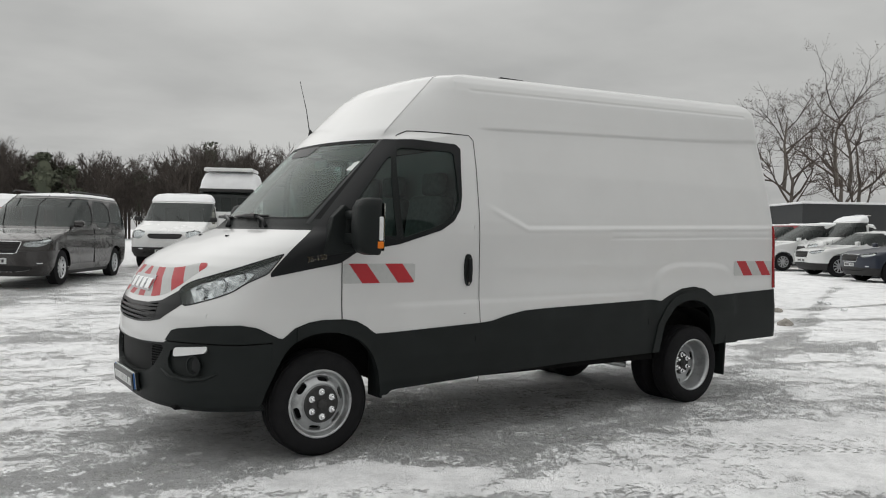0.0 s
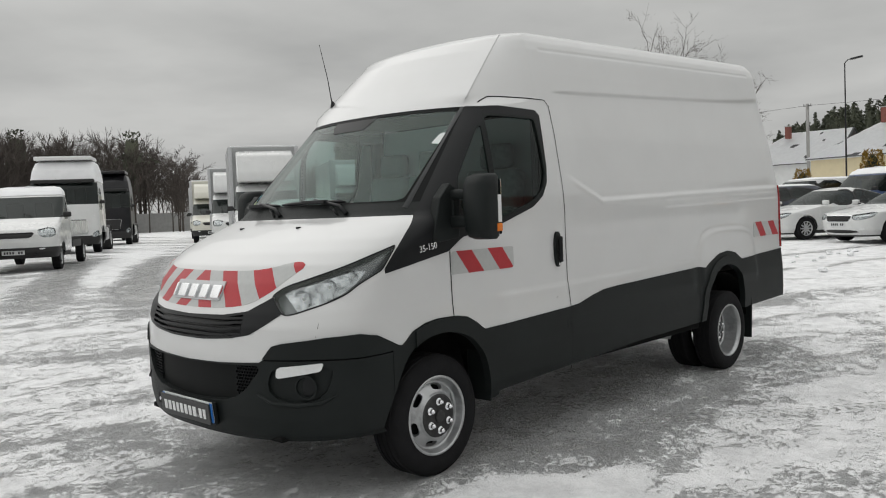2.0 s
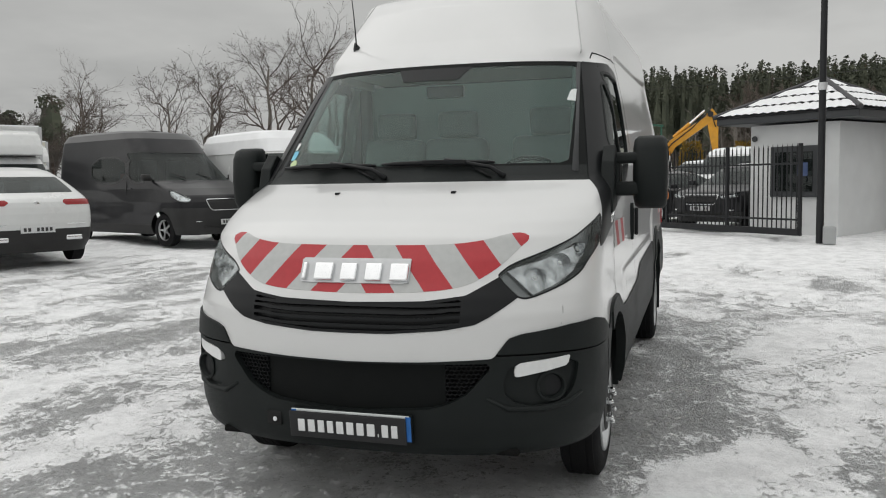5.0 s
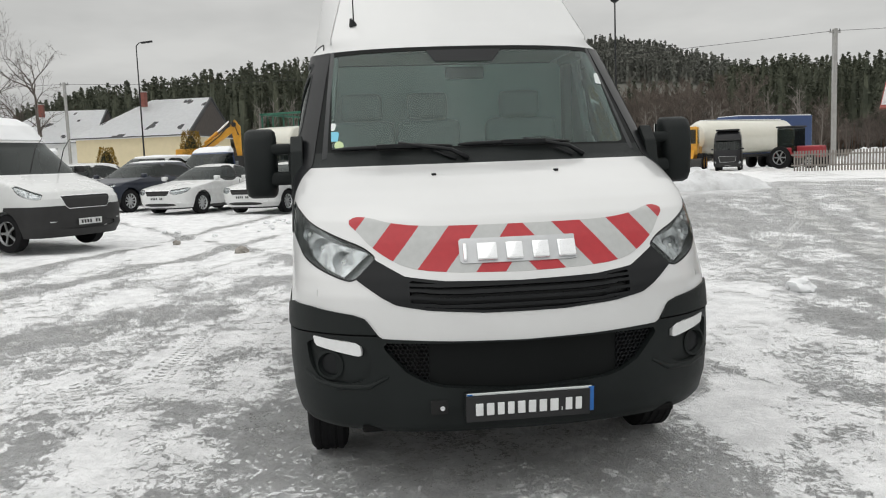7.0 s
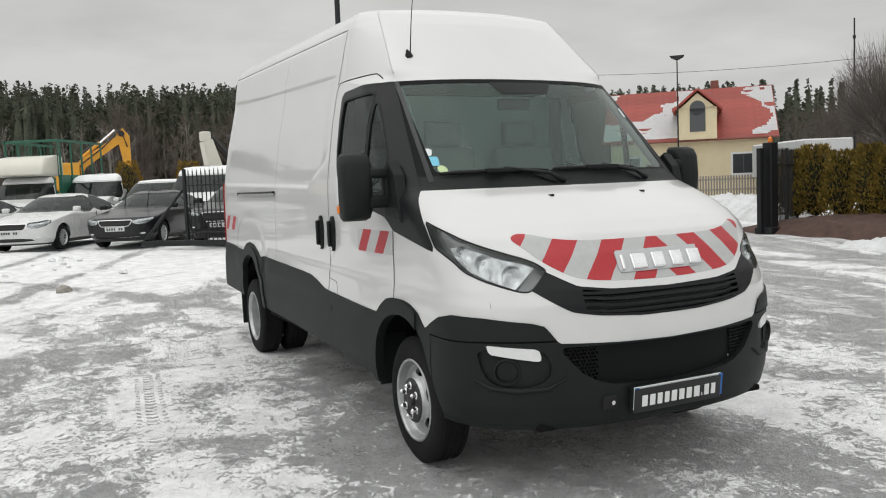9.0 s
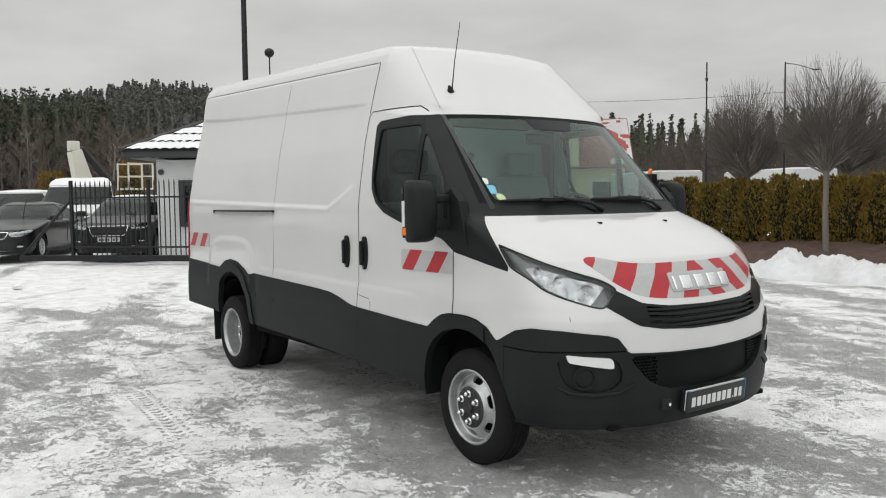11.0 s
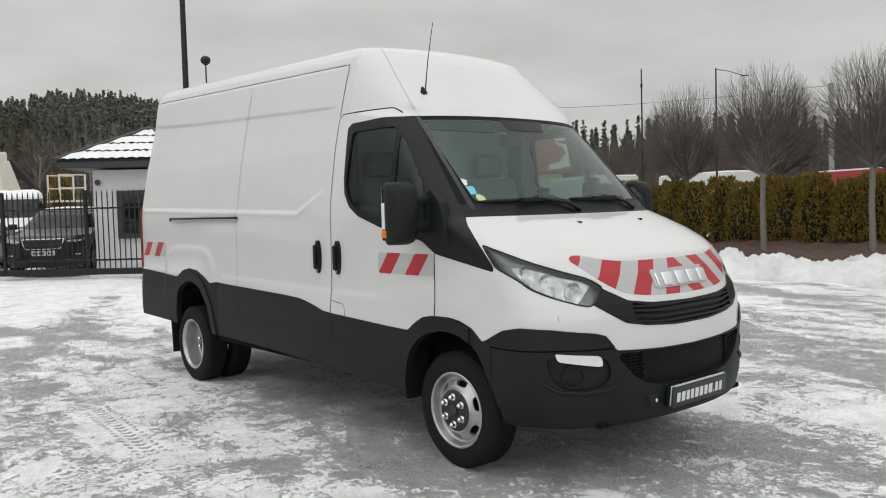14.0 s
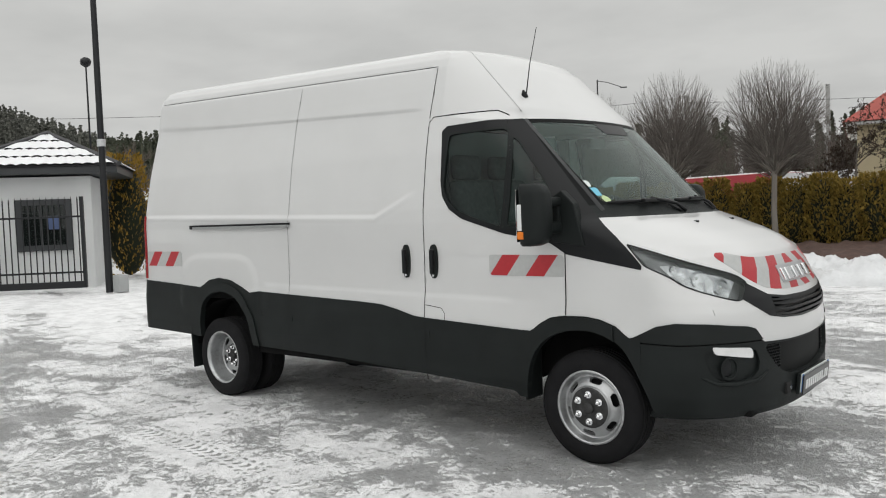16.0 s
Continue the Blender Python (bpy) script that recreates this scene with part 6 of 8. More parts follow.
LORRY = dict(zk=[.35, .6, 1.0, 1.5, 1.9, 2.0, 2.6, 2.95, 3.3, 3.6, 3.72], xf=[-1.25, -1.32, -1.34, -1.32, -1.29, -1.27, -1.18, -1.08, -.95, -.7, -.3], xr=[.95] * 11, w=[1.15, 1.24, 1.25, 1.25, 1.24, 1.24, 1.22, 1.20, 1.15, 1.06, .9], belt=1.92, top=2.80, cowl=.02, scr=.30, df=.32, nf=3.6, dr=.1, nr=6,
             side=[[(-.85, 1.75), (-.80, 2.55), (-.05, 2.55), (-.05, 1.75)]], lamp=[(-.34, .62), (.05, .66), (.07, .90), (-.25, .86)], tail=(9, 1, 2, 9), grille=(.80, .80, 1.35), axles=(-.1, 3.3), r=.5, track=1.0, tw=.30, rim=STEEL, spokes=8, lowf=.70, lowr=.8, lows=.8, plate=.5, rplate=1.2, mirror_paint=False)


def lorry(label, m, paint, snow=0.0):
    t = vehicle("lorry", label, "lorry", m, paint, LORRY, snow)
    part("chassis", box((2.2, 0, .85), (4.2, .9, .22), .02), FRAME, t)
    part("fuel_tank", box((1.6, 1.0, .72), (1.0, .45, .55), .12, 3), ALLOY, t)
    part("fuel_tank", box((1.6, -1.0, .72), (1.0, .45, .55), .12, 3), ALLOY, t)
    part("roof_deflector", box((-.15, 0, 3.78), (1.6, 2.1, .16), .05), PAINTS[paint], t)
    part("sun_visor", box((-1.22, 0, 2.86), (.22, 2.3, .14), .04), FRAME, t)
    for s in (1, -1):
        part("mudguard", revolve([(-.2, .58), (.2, .58)], 24), FRAME, t).matrix_basis = pose(3.3, s * .95, .5)
    return t

# ---- the yard: things round the van ----
R1, R2 = (-.5, -.866), (-.866, .5)
vehicle("people_carrier", "dark brown people carrier with raised wipers and alloy wheels", "car", at(.55, 14.35, *R1), "brown", MPV, wipers_up=True, roof_rails=True, snow=.04)
box_truck("white double-cab tipper pickup with snow on its roof", at(5.35, 20.2, *R1), "white", "white", 3.2, bed=True, snow=.05, name="pickup_truck")
lorry("white tractor unit lorry with snow on its roof", at(10.15, 29.9, *R1), "white", .05)
lorry("black tractor unit lorry parked in line", at(15.6, 38.8, *R1), "black")
vehicle("parked_car", "dark off-road car at the end of the line", "car", at(20.5, 49.5, *R1), "black", SUV)
vehicle("red_van", "tall red van with snow on its roof", "van", at(.3, 22.6, *R1), "red", VAN, snow=.06).scale = (.86, .86, .84)
vehicle("red_van", "red van standing beside another one", "van", at(-3.6, 24.4, *R1), "red", VAN, snow=.06).scale = (.86, .86, .84)
# box trucks along the far side of the lane
box_truck("white box truck with tall grey load box", at(11.5, 17.9, *R1), "white", "grey", 4.3, 3.0)
box_truck("white box truck parked behind another", at(15.6, 26.3, *R1), "white", "grey", 4.3, 2.9)
box_truck("pale box truck in the line", at(19.2, 34.4, *R1), "cream", "cream", 4.3, 2.8)
box_truck("pale box truck at the end of the line", at(23.6, 42.6, *R1), "cream", "cream", 4.3, 2.8)
box_truck("white box truck with a snowy deflector", at(17.5, 20.6, *R1), "white", "white", 4.3, 2.85)
box_truck("white box truck among others", at(24.0, 26.5, *R1), "white", "cream", 4.3, 2.8)
cs_ = vehicle("coupe_suv", "white coupe-shaped off-roader with black rear bumper skirt", "car", at(7.75, 10.9, .5, .866), "white", COUPE_SUV)
for y_ in (-.56, .56):
    part("exhaust_tip", box((2.31, y_, .45), (.10, .26, .085), .03, 3), CHROME, cs_, "bright exhaust tip", smooth=40)
    part("bumper_strip", box((2.335, y_ * 1.08, .68), (.03, .28, .018), .006), CHROME, cs_)
part("tail_badge", revolve([(0, .055), (.012, .05), (.014, .001)], 20), CHROME, cs_, smooth=40).matrix_basis = pose(2.335, 0, 1.0, 0, 0, -90)
vehicle("black_van", "black panel van with dark windows", "van", at(11.9, 10.6, -.342, -.94), "black", dict(VAN, side=VAN["side"] + [[(-.35, 1.36), (-.35, 1.88), (1.0, 1.88), (1.0, 1.36)]]))
vehicle("panel_van", "white panel van with dark grey bumpers and a snowy roof", "van", at(12.7, 7.6, *R1), "white", VAN, snow=.05, wipers_up=True)
# two rows of cars for sale
vehicle("saloon_car", "white saloon car with snow on its bonnet", "car", at(22.9, 4.9, *R2), "white", SEDAN, group="cars for sale")
vehicle("saloon_car", "white saloon car with chrome grille", "car", at(21.8, 2.3, *R2), "white", SEDAN, group="cars for sale")
vehicle("saloon_car", "black saloon car with raised wipers", "car", at(20.9, -.15, *R2), "black", SEDAN, group="cars for sale", wipers_up=True)
vehicle("estate_car", "dark blue off-roader with snowy roof", "car", at(24.8, 7.5, *R2), "blue", SUV, group="cars for sale", snow=.04)
vehicle("estate_car", "white off-roader with alloy wheels", "car", at(26.6, 10.3, *R2), "white", SUV, group="cars for sale")
vehicle("estate_car", "black off-roader behind the fence with snow on it", "car", at(19.05, -2.4, -.88, .48), "black", SUV, group="cars for sale", snow=.04)
for x, y, col, kind in ((29.4, 11.9, "white", "bed"), (30.2, 8.4, "white", "van"), (31.0, 5.6, "steel_blue", "bed"), (31.0, 2.9, "white", "defl"), (31.2, .5, "white", "bed"), (31.0, 16.5, "red", "mpv"), (32.5, 19.0, "red", "mpv"), (28.6, 13.6, "white", "mpv"), (29.0, -1.2, "white", "mpv"), (25.0, -2.6, "white", "bed")):
    if kind == "bed":
        box_truck("pickup truck with an open bed and snow on its roof", at(x, y, *R2), col, "grey", 3.2, bed=True, snow=.05, name="pickup_truck", group="trucks for sale")
    elif kind == "defl":
        tr_ = box_truck("white truck with a rounded roof deflector and green bed", at(x, y, *R2), col, "green", 3.4, 2.9, bed=True, snow=.05, group="trucks for sale")
        part("roof_deflector", prism([(-1.25, 2.22), (-1.15, 2.62), (-.85, 2.92), (-.2, 3.0), (.3, 2.98), (.3, 2.2)], "y", -.98, .98, .14, 3), PAINTS["cream"], tr_, "cream moulded roof deflector", smooth=35)
        for s_ in (1, -1):
            part("tall_side", box((1.5, s_ * 1.03, 1.75), (3.4, .05, 1.0), .01), PAINTS["green"], tr_, "tall green side board")
            for k in range(5):
                part("stake", box((-.1 + k * .8, s_ * 1.07, 2.3), (.07, .05, 2.5), .008), PAINTS["green"], tr_)
            part("top_rail", box((1.5, s_ * 1.05, 3.55), (3.5, .07, .09), .01), PAINTS["green"], tr_)
        part("front_rail", box((-.15, 0, 3.55), (.07, 2.1, .09), .01), PAINTS["green"], tr_)
        for k in range(9):
            part("mesh_bar", box((-.15, -1.0 + k * .25, 2.9), (.02, .02, 1.3), .002), PAINTS["green"], tr_)
    else:
        vehicle("parked_van", "%s van with snow on its roof" % col, "van", at(x, y, *R2), col, MPV, snow=.06, group="vans for sale")


# sliding gate and fence
BLACK_STEEL = material("black_painted_steel", (.012, .013, .015), .4, metal=.3, vary=.15, scale=6)
def steel_fence(name, a, b, label, height=1.9, step=.125, diagonal=False):
    f = thing(name, pose(a[0], a[1], gz(*a), 0, 0, math.degrees(math.atan2(b[1] - a[1], b[0] - a[0]))), label, "fence")
    n = math.hypot(b[0] - a[0], b[1] - a[1])
    dz = gz(*b) - gz(*a)
    part("beam", box((n / 2, 0, .16), (n, .10, .14), .01), BLACK_STEEL, f)
    for z in (.42, height - .32):
        part("rail", box((n / 2, 0, z), (n, .04, .04), .004), BLACK_STEEL, f)
    bar = None
    k = int(n / step)
    for i in range(k + 1):
        if bar is None:
            bm = box((0, 0, .08 + height / 2), (.02, .02, height - .1))
            add_cyl(bm, (0, 0, height + .02), (0, 0, height + .10), .016, .001, n=4)
            bar = part("bar", bm, BLACK_STEEL, f)
        else:
            bar = part("bar", bar.data, None, f)
        bar.matrix_basis = pose(i * step, 0, 0)
    for x in (0, n * .5, n):
        part("post", box((x, 0, .09 + height / 2), (.07, .07, height), .006), BLACK_STEEL, f)
    if diagonal:
        part("brace", tube_mesh(bmesh.new(), [(-1.35, 0, .2), (0, 0, height - .35)], .035, 6), BLACK_STEEL, f)
        part("tail_beam", box((-.7, 0, .16), (1.4, .10, .14), .01), BLACK_STEEL, f)
    return f


steel_fence("sliding_gate", (17.1, -.5), (14.25, -3.25), "black steel sliding gate with pointed bars, standing open", 1.9, diagonal=True)
steel_fence("gate_leaf", (9.8, -12.6), (10.9, -14.6), "black steel fence panel beside the gate post", 1.9)
gp = thing("gate_post", pose(9.75, -12.4, gz(9.75, -12.4)), "thick black gate post with an orange beacon", "gate post")
part("post", box((0, 0, 1.05), (.26, .22, 2.1), .02), BLACK_STEEL, gp)
part("side_column", box((.05, .26, 1.0), (.12, .12, 1.95), .01), BLACK_STEEL, gp)
part("beacon", revolve([(2.10, .05), (2.12, .055), (2.20, .05), (2.23, .02), (2.235, .001)], 14), AMBER, gp).matrix_basis = Matrix.Rotation(radians(90), 4, "X") @ Matrix.Diagonal((1, 1, -1, 1))
part("foot_plate", box((0, -.1, .08), (.5, .7, .16), .02), BLACK_STEEL, gp)
bx = thing("gate_motor", pose(13.75, -3.75, gz(13.75, -3.75)), "grey gate motor box on the ground", "motor box")
part("case", box((0, 0, .18), (.26, .22, .36), .03), PAINTS["grey"], bx)


# gatehouse
WALL_W = material("white_render", (.62, .63, .63), .85, vary=.05, scale=2, bump=.25, bump_scale=60, dirt=.12, dirt_color=(.4, .39, .37))
ANTHRA = material("anthracite_frame", (.03, .033, .036), .45, vary=.1, scale=5)
TILE = material("dark_roof_tile", (.05, .05, .053), .6, vary=.25, scale=6)
def gatehouse():
    ang = math.degrees(math.atan2(-.81, -.58))
    cx, cy = 17.23, -4.02
    h = thing("gatehouse", pose(cx, cy, gz(cx, cy), 0, 0, ang), "small white gatehouse with a snowy tiled roof", "building")
    w = 1.25
    part("wall", box((0, 0, 1.2), (w * 2 - .36, w * 2, 2.6), .01), WALL_W, h)
    # window in the wall that faces the yard
    f = -w
    for name, ux, uw, zz, hh in (("window", .06, 1.15, 1.42, 1.15),):
        fr = part(name, box((ux, f - .03, zz), (uw, .08, hh), .01), ANTHRA, h, "anthracite window frame")
        part("pane", box((ux, f - .075, zz), (uw - .26, .012, hh - .26), 0), DARK_GLASS, fr)
        part("backing", box((ux, f - .068, zz), (uw - .24, .004, hh - .24), 0), TRIM_GREY, fr)
        part("mullion", box((ux - .05, f - .08, zz), (.05, .02, hh - .2), .004), ANTHRA, fr)
        part("poster", box((ux + .22, f - .083, zz + .05), (.24, .004, .3), 0), PAINTS["steel_blue"], fr, "small blue poster")
    part("door", box((-w + .16, .2, 1.05), (.06, .9, 2.1), .01), ANTHRA, h, "anthracite door")
    part("vent", revolve([(-.03, .07), (-.05, .065), (-.05, .001)], 16), ANTHRA, h).matrix_basis = pose(-.95, f, 2.2)
    part("roof_edge_board", box((0, 0, 2.62), (w * 2 + .9, w * 2 + .9, .16), .02), ANTHRA, h, "dark roof edge board")
    e = w + .5
    bm = bmesh.new()
    v = [bm.verts.new(p) for p in ((-e, -e, 2.70), (e, -e, 2.70), (e, e, 2.70), (-e, e, 2.70), (0, 0, 3.55))]
    for a, b in ((0, 1), (1, 2), (2, 3), (3, 0)):
        bm.faces.new((v[a], v[b], v[4]))
    bm.faces.new(v[:4][::-1])
    rf = part("roof", bm, TILE, h, "dark tiled pyramid roof")
    # snow in rounded rolls over the tile rows, thick at the eaves
    rng = random.Random(3)
    for s in range(4):
        for row in range(4):
            f0, f1 = row / 4 + .02, (row + 1) / 4 - .015
            half0, half1 = e * (1 - f0), e * (1 - f1)
            n = max(2, int(half0 * 2 / .22))
            bm = bmesh.new()
            gridv = []
            for j, (ff, hh) in enumerate(((f0, half0), ((f0 + f1) / 2, (half0 + half1) / 2), (f1, half1))):
                rowv = []
                for i in range(n * 4 + 1):
                    t = i / (n * 4) * 2 - 1
                    bulge = .035 + .045 * abs(math.sin(i / 4 * math.pi)) + .02 * rng.random()
                    y = -e * (1 - ff) - .05 * (1 if j == 0 else 0)
                    rowv.append(bm.verts.new((t * (hh - .05), y, 2.70 + .85 * ff + bulge * (1.0 if j == 1 else .55))))
                gridv.append(rowv)
            for r0, r1 in zip(gridv, gridv[1:]):
                for i in range(len(r0) - 1):
                    bm.faces.new((r0[i], r0[i + 1], r1[i + 1], r1[i]))
            o = part("snow_roll", bm, SNOW, rf, smooth=True)
            o.matrix_basis = Matrix.Rotation(s * math.pi / 2, 4, "Z")
    for k in range(4):
        a = k * math.pi / 2 + math.pi / 4
        r = e * math.sqrt(2)
        part("hip_cap", tube_mesh(bmesh.new(), [(math.cos(a) * r, math.sin(a) * r, 2.73), (0, 0, 3.60)], .06, 6), TILE, rf)


gatehouse()


# street furniture
CONCRETE = material("grey_concrete", (.33, .33, .32), .85, vary=.12, scale=3, bump=.3, bump_scale=30)
def lamp_post(x, y, h, label, heads=(1,), arm=1.0, rz=0.0, r=.06):
    l = thing("street_lamp", pose(x, y, gz(x, y), 0, 0, rz), label, "street lamp")
    part("pole", cyl((0, 0, 0), (0, 0, h), r, r * .55, 12), BLACK_STEEL, l, smooth=40)
    part("base", cyl((0, 0, 0), (0, 0, .9), r * 1.5, n=12), BLACK_STEEL, l, smooth=40)
    for s in heads:
        part("arm", tube_mesh(bmesh.new(), [(0, 0, h), (s * arm * .5, 0, h + .18), (s * arm, 0, h + .22)], r * .5, 8), BLACK_STEEL, l, smooth=True)
        part("lamp_head", box((s * (arm + .3), 0, h + .24), (.7, .26, .11), .04, 3, Matrix.Rotation(radians(-8 * s), 4, "Y")), BLACK_STEEL, l, smooth=40)
    return l


lamp_post(50, 13, 9.1, "tall black street lamp with one arm", (1,), .35, -80)
sl = lamp_post(27, -10.1, 7.2, "black street lamp with a small round head", (), 0, 0, .05)
part("lamp_head", revolve([(7.15, .06), (7.22, .16), (7.34, .20), (7.44, .17), (7.50, .08), (7.51, .001)], 18), BLACK_STEEL, sl, smooth=40).matrix_basis = Matrix.Rotation(radians(90), 4, "X") @ Matrix.Diagonal((1, 1, -1, 1))
l2 = lamp_post(34, -31.5, 8.1, "black street lamp with a flat wide head", (), 0, 45)
part("lamp_head", prism([(-.42, 8.34), (.42, 8.34), (.36, 8.22), (.08, 8.08), (-.08, 8.08), (-.36, 8.22)], "y", -.14, .14, .02), BLACK_STEEL, l2)
tp = thing("mast", pose(13.95, -3.6, gz(13.95, -3.6)), "tall dark steel mast beside the gate", "mast")
part("pole", cyl((0, 0, 0), (0, 0, 9.5), .075, .05, 14), BLACK_STEEL, tp, smooth=40)
part("collar", cyl((0, 0, 3.05), (0, 0, 3.2), .085, n=14), ALLOY, tp)


def utility_pole(x, y, h, label):
    u = thing("utility_pole", pose(x, y, gz(x, y)), label, "utility pole")
    part("pole", prism([(-.17, -.13), (.17, -.13), (.17, .13), (-.17, .13)], "z", 0, h, .02), CONCRETE, u)
    part("crossbar", box((0, 0, h - .25), (.12, .9, .12), .01), CONCRETE, u)
    for y2 in (-.38, .38):
        part("insulator", cyl((0, y2, h - .2), (0, y2, h), .05, .03, 8), ANTHRA, u)


fl = lamp_post(16.3, -29.1, 7.2, "thin dark street lamp with a slim bracket beyond the hedge", (), 0, 215, .055)
part("arm", tube_mesh(bmesh.new(), [(0, 0, 7.15), (.5, 0, 7.05), (1.1, 0, 6.82)], .016, 6), BLACK_STEEL, fl, smooth=True)
part("lamp_head", box((1.2, 0, 6.8), (.30, .12, .05), .02), BLACK_STEEL, fl)
fm = thing("mast", pose(18.6, -26.8, 0), "thin dark steel mast beyond the hedge", "mast")
part("pole", cyl((0, 0, 0), (0, 0, 7.4), .05, .03, 10), BLACK_STEEL, fm, smooth=40)
part("collar", cyl((0, 0, 6.6), (0, 0, 6.72), .06, n=10), BLACK_STEEL, fm)
utility_pole(92, 30.5, 11.4, "grey concrete utility pole with wires")
utility_pole(54.5, -36.8, 10.2, "grey concrete utility pole beside the road")
utility_pole(25, -60, 10.0, "grey concrete pole beyond the hedge")
utility_pole(18, -75, 11.5, "grey concrete pole among far trees")
WIRE = material("wire_black", (.02, .02, .02), .6)
def wire(a, b, sag, r=.02):
    pts = [Vector(a).lerp(Vector(b), t) - Vector((0, 0, sag * 4 * t * (1 - t))) for t in np.linspace(0, 1, 14)]
    o = part("overhead_wire", tube_mesh(bmesh.new(), pts, r, 4), WIRE)
    tagged(o, "thin black overhead wire between poles", "wire")


wire((92, 30.5, 11.5), (54.5, -36.8, 10.2), 1.2)
wire((54.5, -36.8, 10.2), (25, -60, 10.0), .8)
wire((25, -60, 9.6), (-20, -78, 9.6), .8)
wire((92, 30.5, 11.5), (78, 100, 11.5), 1.0)


# houses
ROOF_RED = material("red_clay_tile", (.30, .055, .04), .55, vary=.18, scale=5, per_object=.15)
YELLOW_R = material("pale_yellow_render", (.62, .54, .36), .85, vary=.05, scale=2, bump=.2, bump_scale=40)
BRICK = material("chimney_brick", (.20, .07, .055), .8, vary=.2, scale=8)
WOOD = material("weathered_wood", (.22, .20, .18), .8, vary=.25, scale=6)
def house(x, y, rz, w, d, eave, ridge, walls, roof, label, snow_share=1.0, dormer=False, over=.5, rows=12):
    h = thing("house", pose(x, y, gz(x, y), 0, 0, rz), label, "house")
    wl = part("wall", box((0, 0, eave / 2 - .3), (w, d, eave + .6), .01), walls, h)
    g = bmesh.new()
    for s in (1, -1):
        v = [g.verts.new(p) for p in ((s * w / 2, -d / 2, eave), (s * w / 2, d / 2, eave), (s * w / 2, 0, ridge - .05))]
        g.faces.new(v)
    part("gable", g, walls, h)
    slope = math.atan2(ridge - eave, d / 2)
    ln = math.hypot(ridge - eave, d / 2) + over
    rf = new("roof"); rf.parent = h; rf["label"] = "pitched tile roof"
    rng = random.Random(int(x * 7))
    tile = {}
    for s in (1, -1):
        base = Matrix.Translation((0, 0, ridge)) @ Matrix.Rotation(0 if s < 0 else math.pi, 4, "Z") @ Matrix.Rotation(slope, 4, "X")
        part("deck", box((0, -ln / 2, -.08), (w + over * 2, ln, .10), 0), roof, rf).matrix_basis = base
        for r in range(rows):
            if "t" not in tile:
                tile["t"] = part("roof_tile", box((0, 0, 0), (w + over * 2, ln / rows + .03, .045), .012), roof, rf)
                o = tile["t"]
            else:
                o = part("roof_tile", tile["t"].data, None, rf)
            o.matrix_basis = base @ Matrix.Translation((0, -ln * (r + .5) / rows, .0)) @ Matrix.Rotation(radians(3), 4, "X")
        if snow_share:
            bm = bmesh.new()
            nx, ny = 72, 36
            grid = {}
            for i in range(nx + 1):
                for j in range(ny + 1):
                    px, py = (i / nx - .5) * (w + over * 1.8), -ln * (.02 + .95 * j / ny)
                    keep = snow_share >= 1 or noise.noise(Vector((px * .22 + x, py * .25, s * 3.0))) + .35 * noise.noise(Vector((px * .9, py * .9, 2.0))) > (.55 - snow_share)
                    grid[i, j] = bm.verts.new((px, py, .05 + .05 * noise.noise(Vector((px, py, 1))))) if keep else None
            for i in range(nx):
                for j in range(ny):
                    q = [grid[i, j], grid[i + 1, j], grid[i + 1, j + 1], grid[i, j + 1]]
                    if all(q):
                        bm.faces.new(q)
            bmesh.ops.solidify(bm, geom=list(bm.faces), thickness=-.06)
            part("roof_snow", bm, SNOW, rf, "lying snow", smooth=40).matrix_basis = base
    part("chimney", box((w * .18, .5, ridge + .12), (.50, .65, .9), .02), BRICK, h, "brick chimney")
    def window(px, pz, ww, hh, face=-1, arch=False):
        fr = part("window", box((px, face * (d / 2 + .02), pz), (ww + .24, .10, hh + .24), .01), WALL_W, h, "white framed window")
        part("pane", box((px, face * (d / 2 + .075), pz), (ww, .02, hh), 0), MATS["house_pane"], fr)
        part("bar", box((px, face * (d / 2 + .09), pz), (.06, .02, hh), 0), ANTHRA, fr)
        part("sill", box((px, face * (d / 2 + .12), pz - hh / 2 - .14), (ww + .3, .2, .06), .01), WALL_W, fr)
    for px in (-w * .36, -w * .08, w * .34):
        window(px, eave * .5, 1.2 if px > 0 else .9, 1.15)
    part("front_door", box((w * -.22, -d / 2 - .03, 1.0), (1.0, .10, 2.05), .02), ANTHRA, h, "dark front door")
    part("gutter", cyl((-w / 2 - over, -d / 2 - over * .8, eave - .35), (w / 2 + over, -d / 2 - over * .8, eave - .35), .07), BRICK, h)
    part("downpipe", cyl((w / 2, -d / 2 - .08, 0), (w / 2, -d / 2 - .08, eave - .2), .05), BRICK, h)
    if dormer:
        dm = new("dormer"); dm.parent = h
        zc = eave + .1
        part("dormer_wall", box((w * .06, -d / 2 - .0, zc + .55), (2.2, 1.6, 1.9), .01), walls, dm)
        part("dormer_gable", prism([(w * .06 - 1.1, zc + 1.4), (w * .06 + 1.1, zc + 1.4), (w * .06, zc + 2.35)], "y", -d / 2 - .8, -d / 2 + 1.5), walls, dm)
        part("dormer_pane", box((w * .06, -d / 2 - .82, zc + .75), (.9, .04, 1.4), .02), MATS["house_pane"], dm, "tall arched window")
        part("dormer_arch", cyl((w * .06, -d / 2 - .80, zc + 1.45), (w * .06, -d / 2 - .84, zc + 1.45), .45, n=20), MATS["house_pane"], dm)
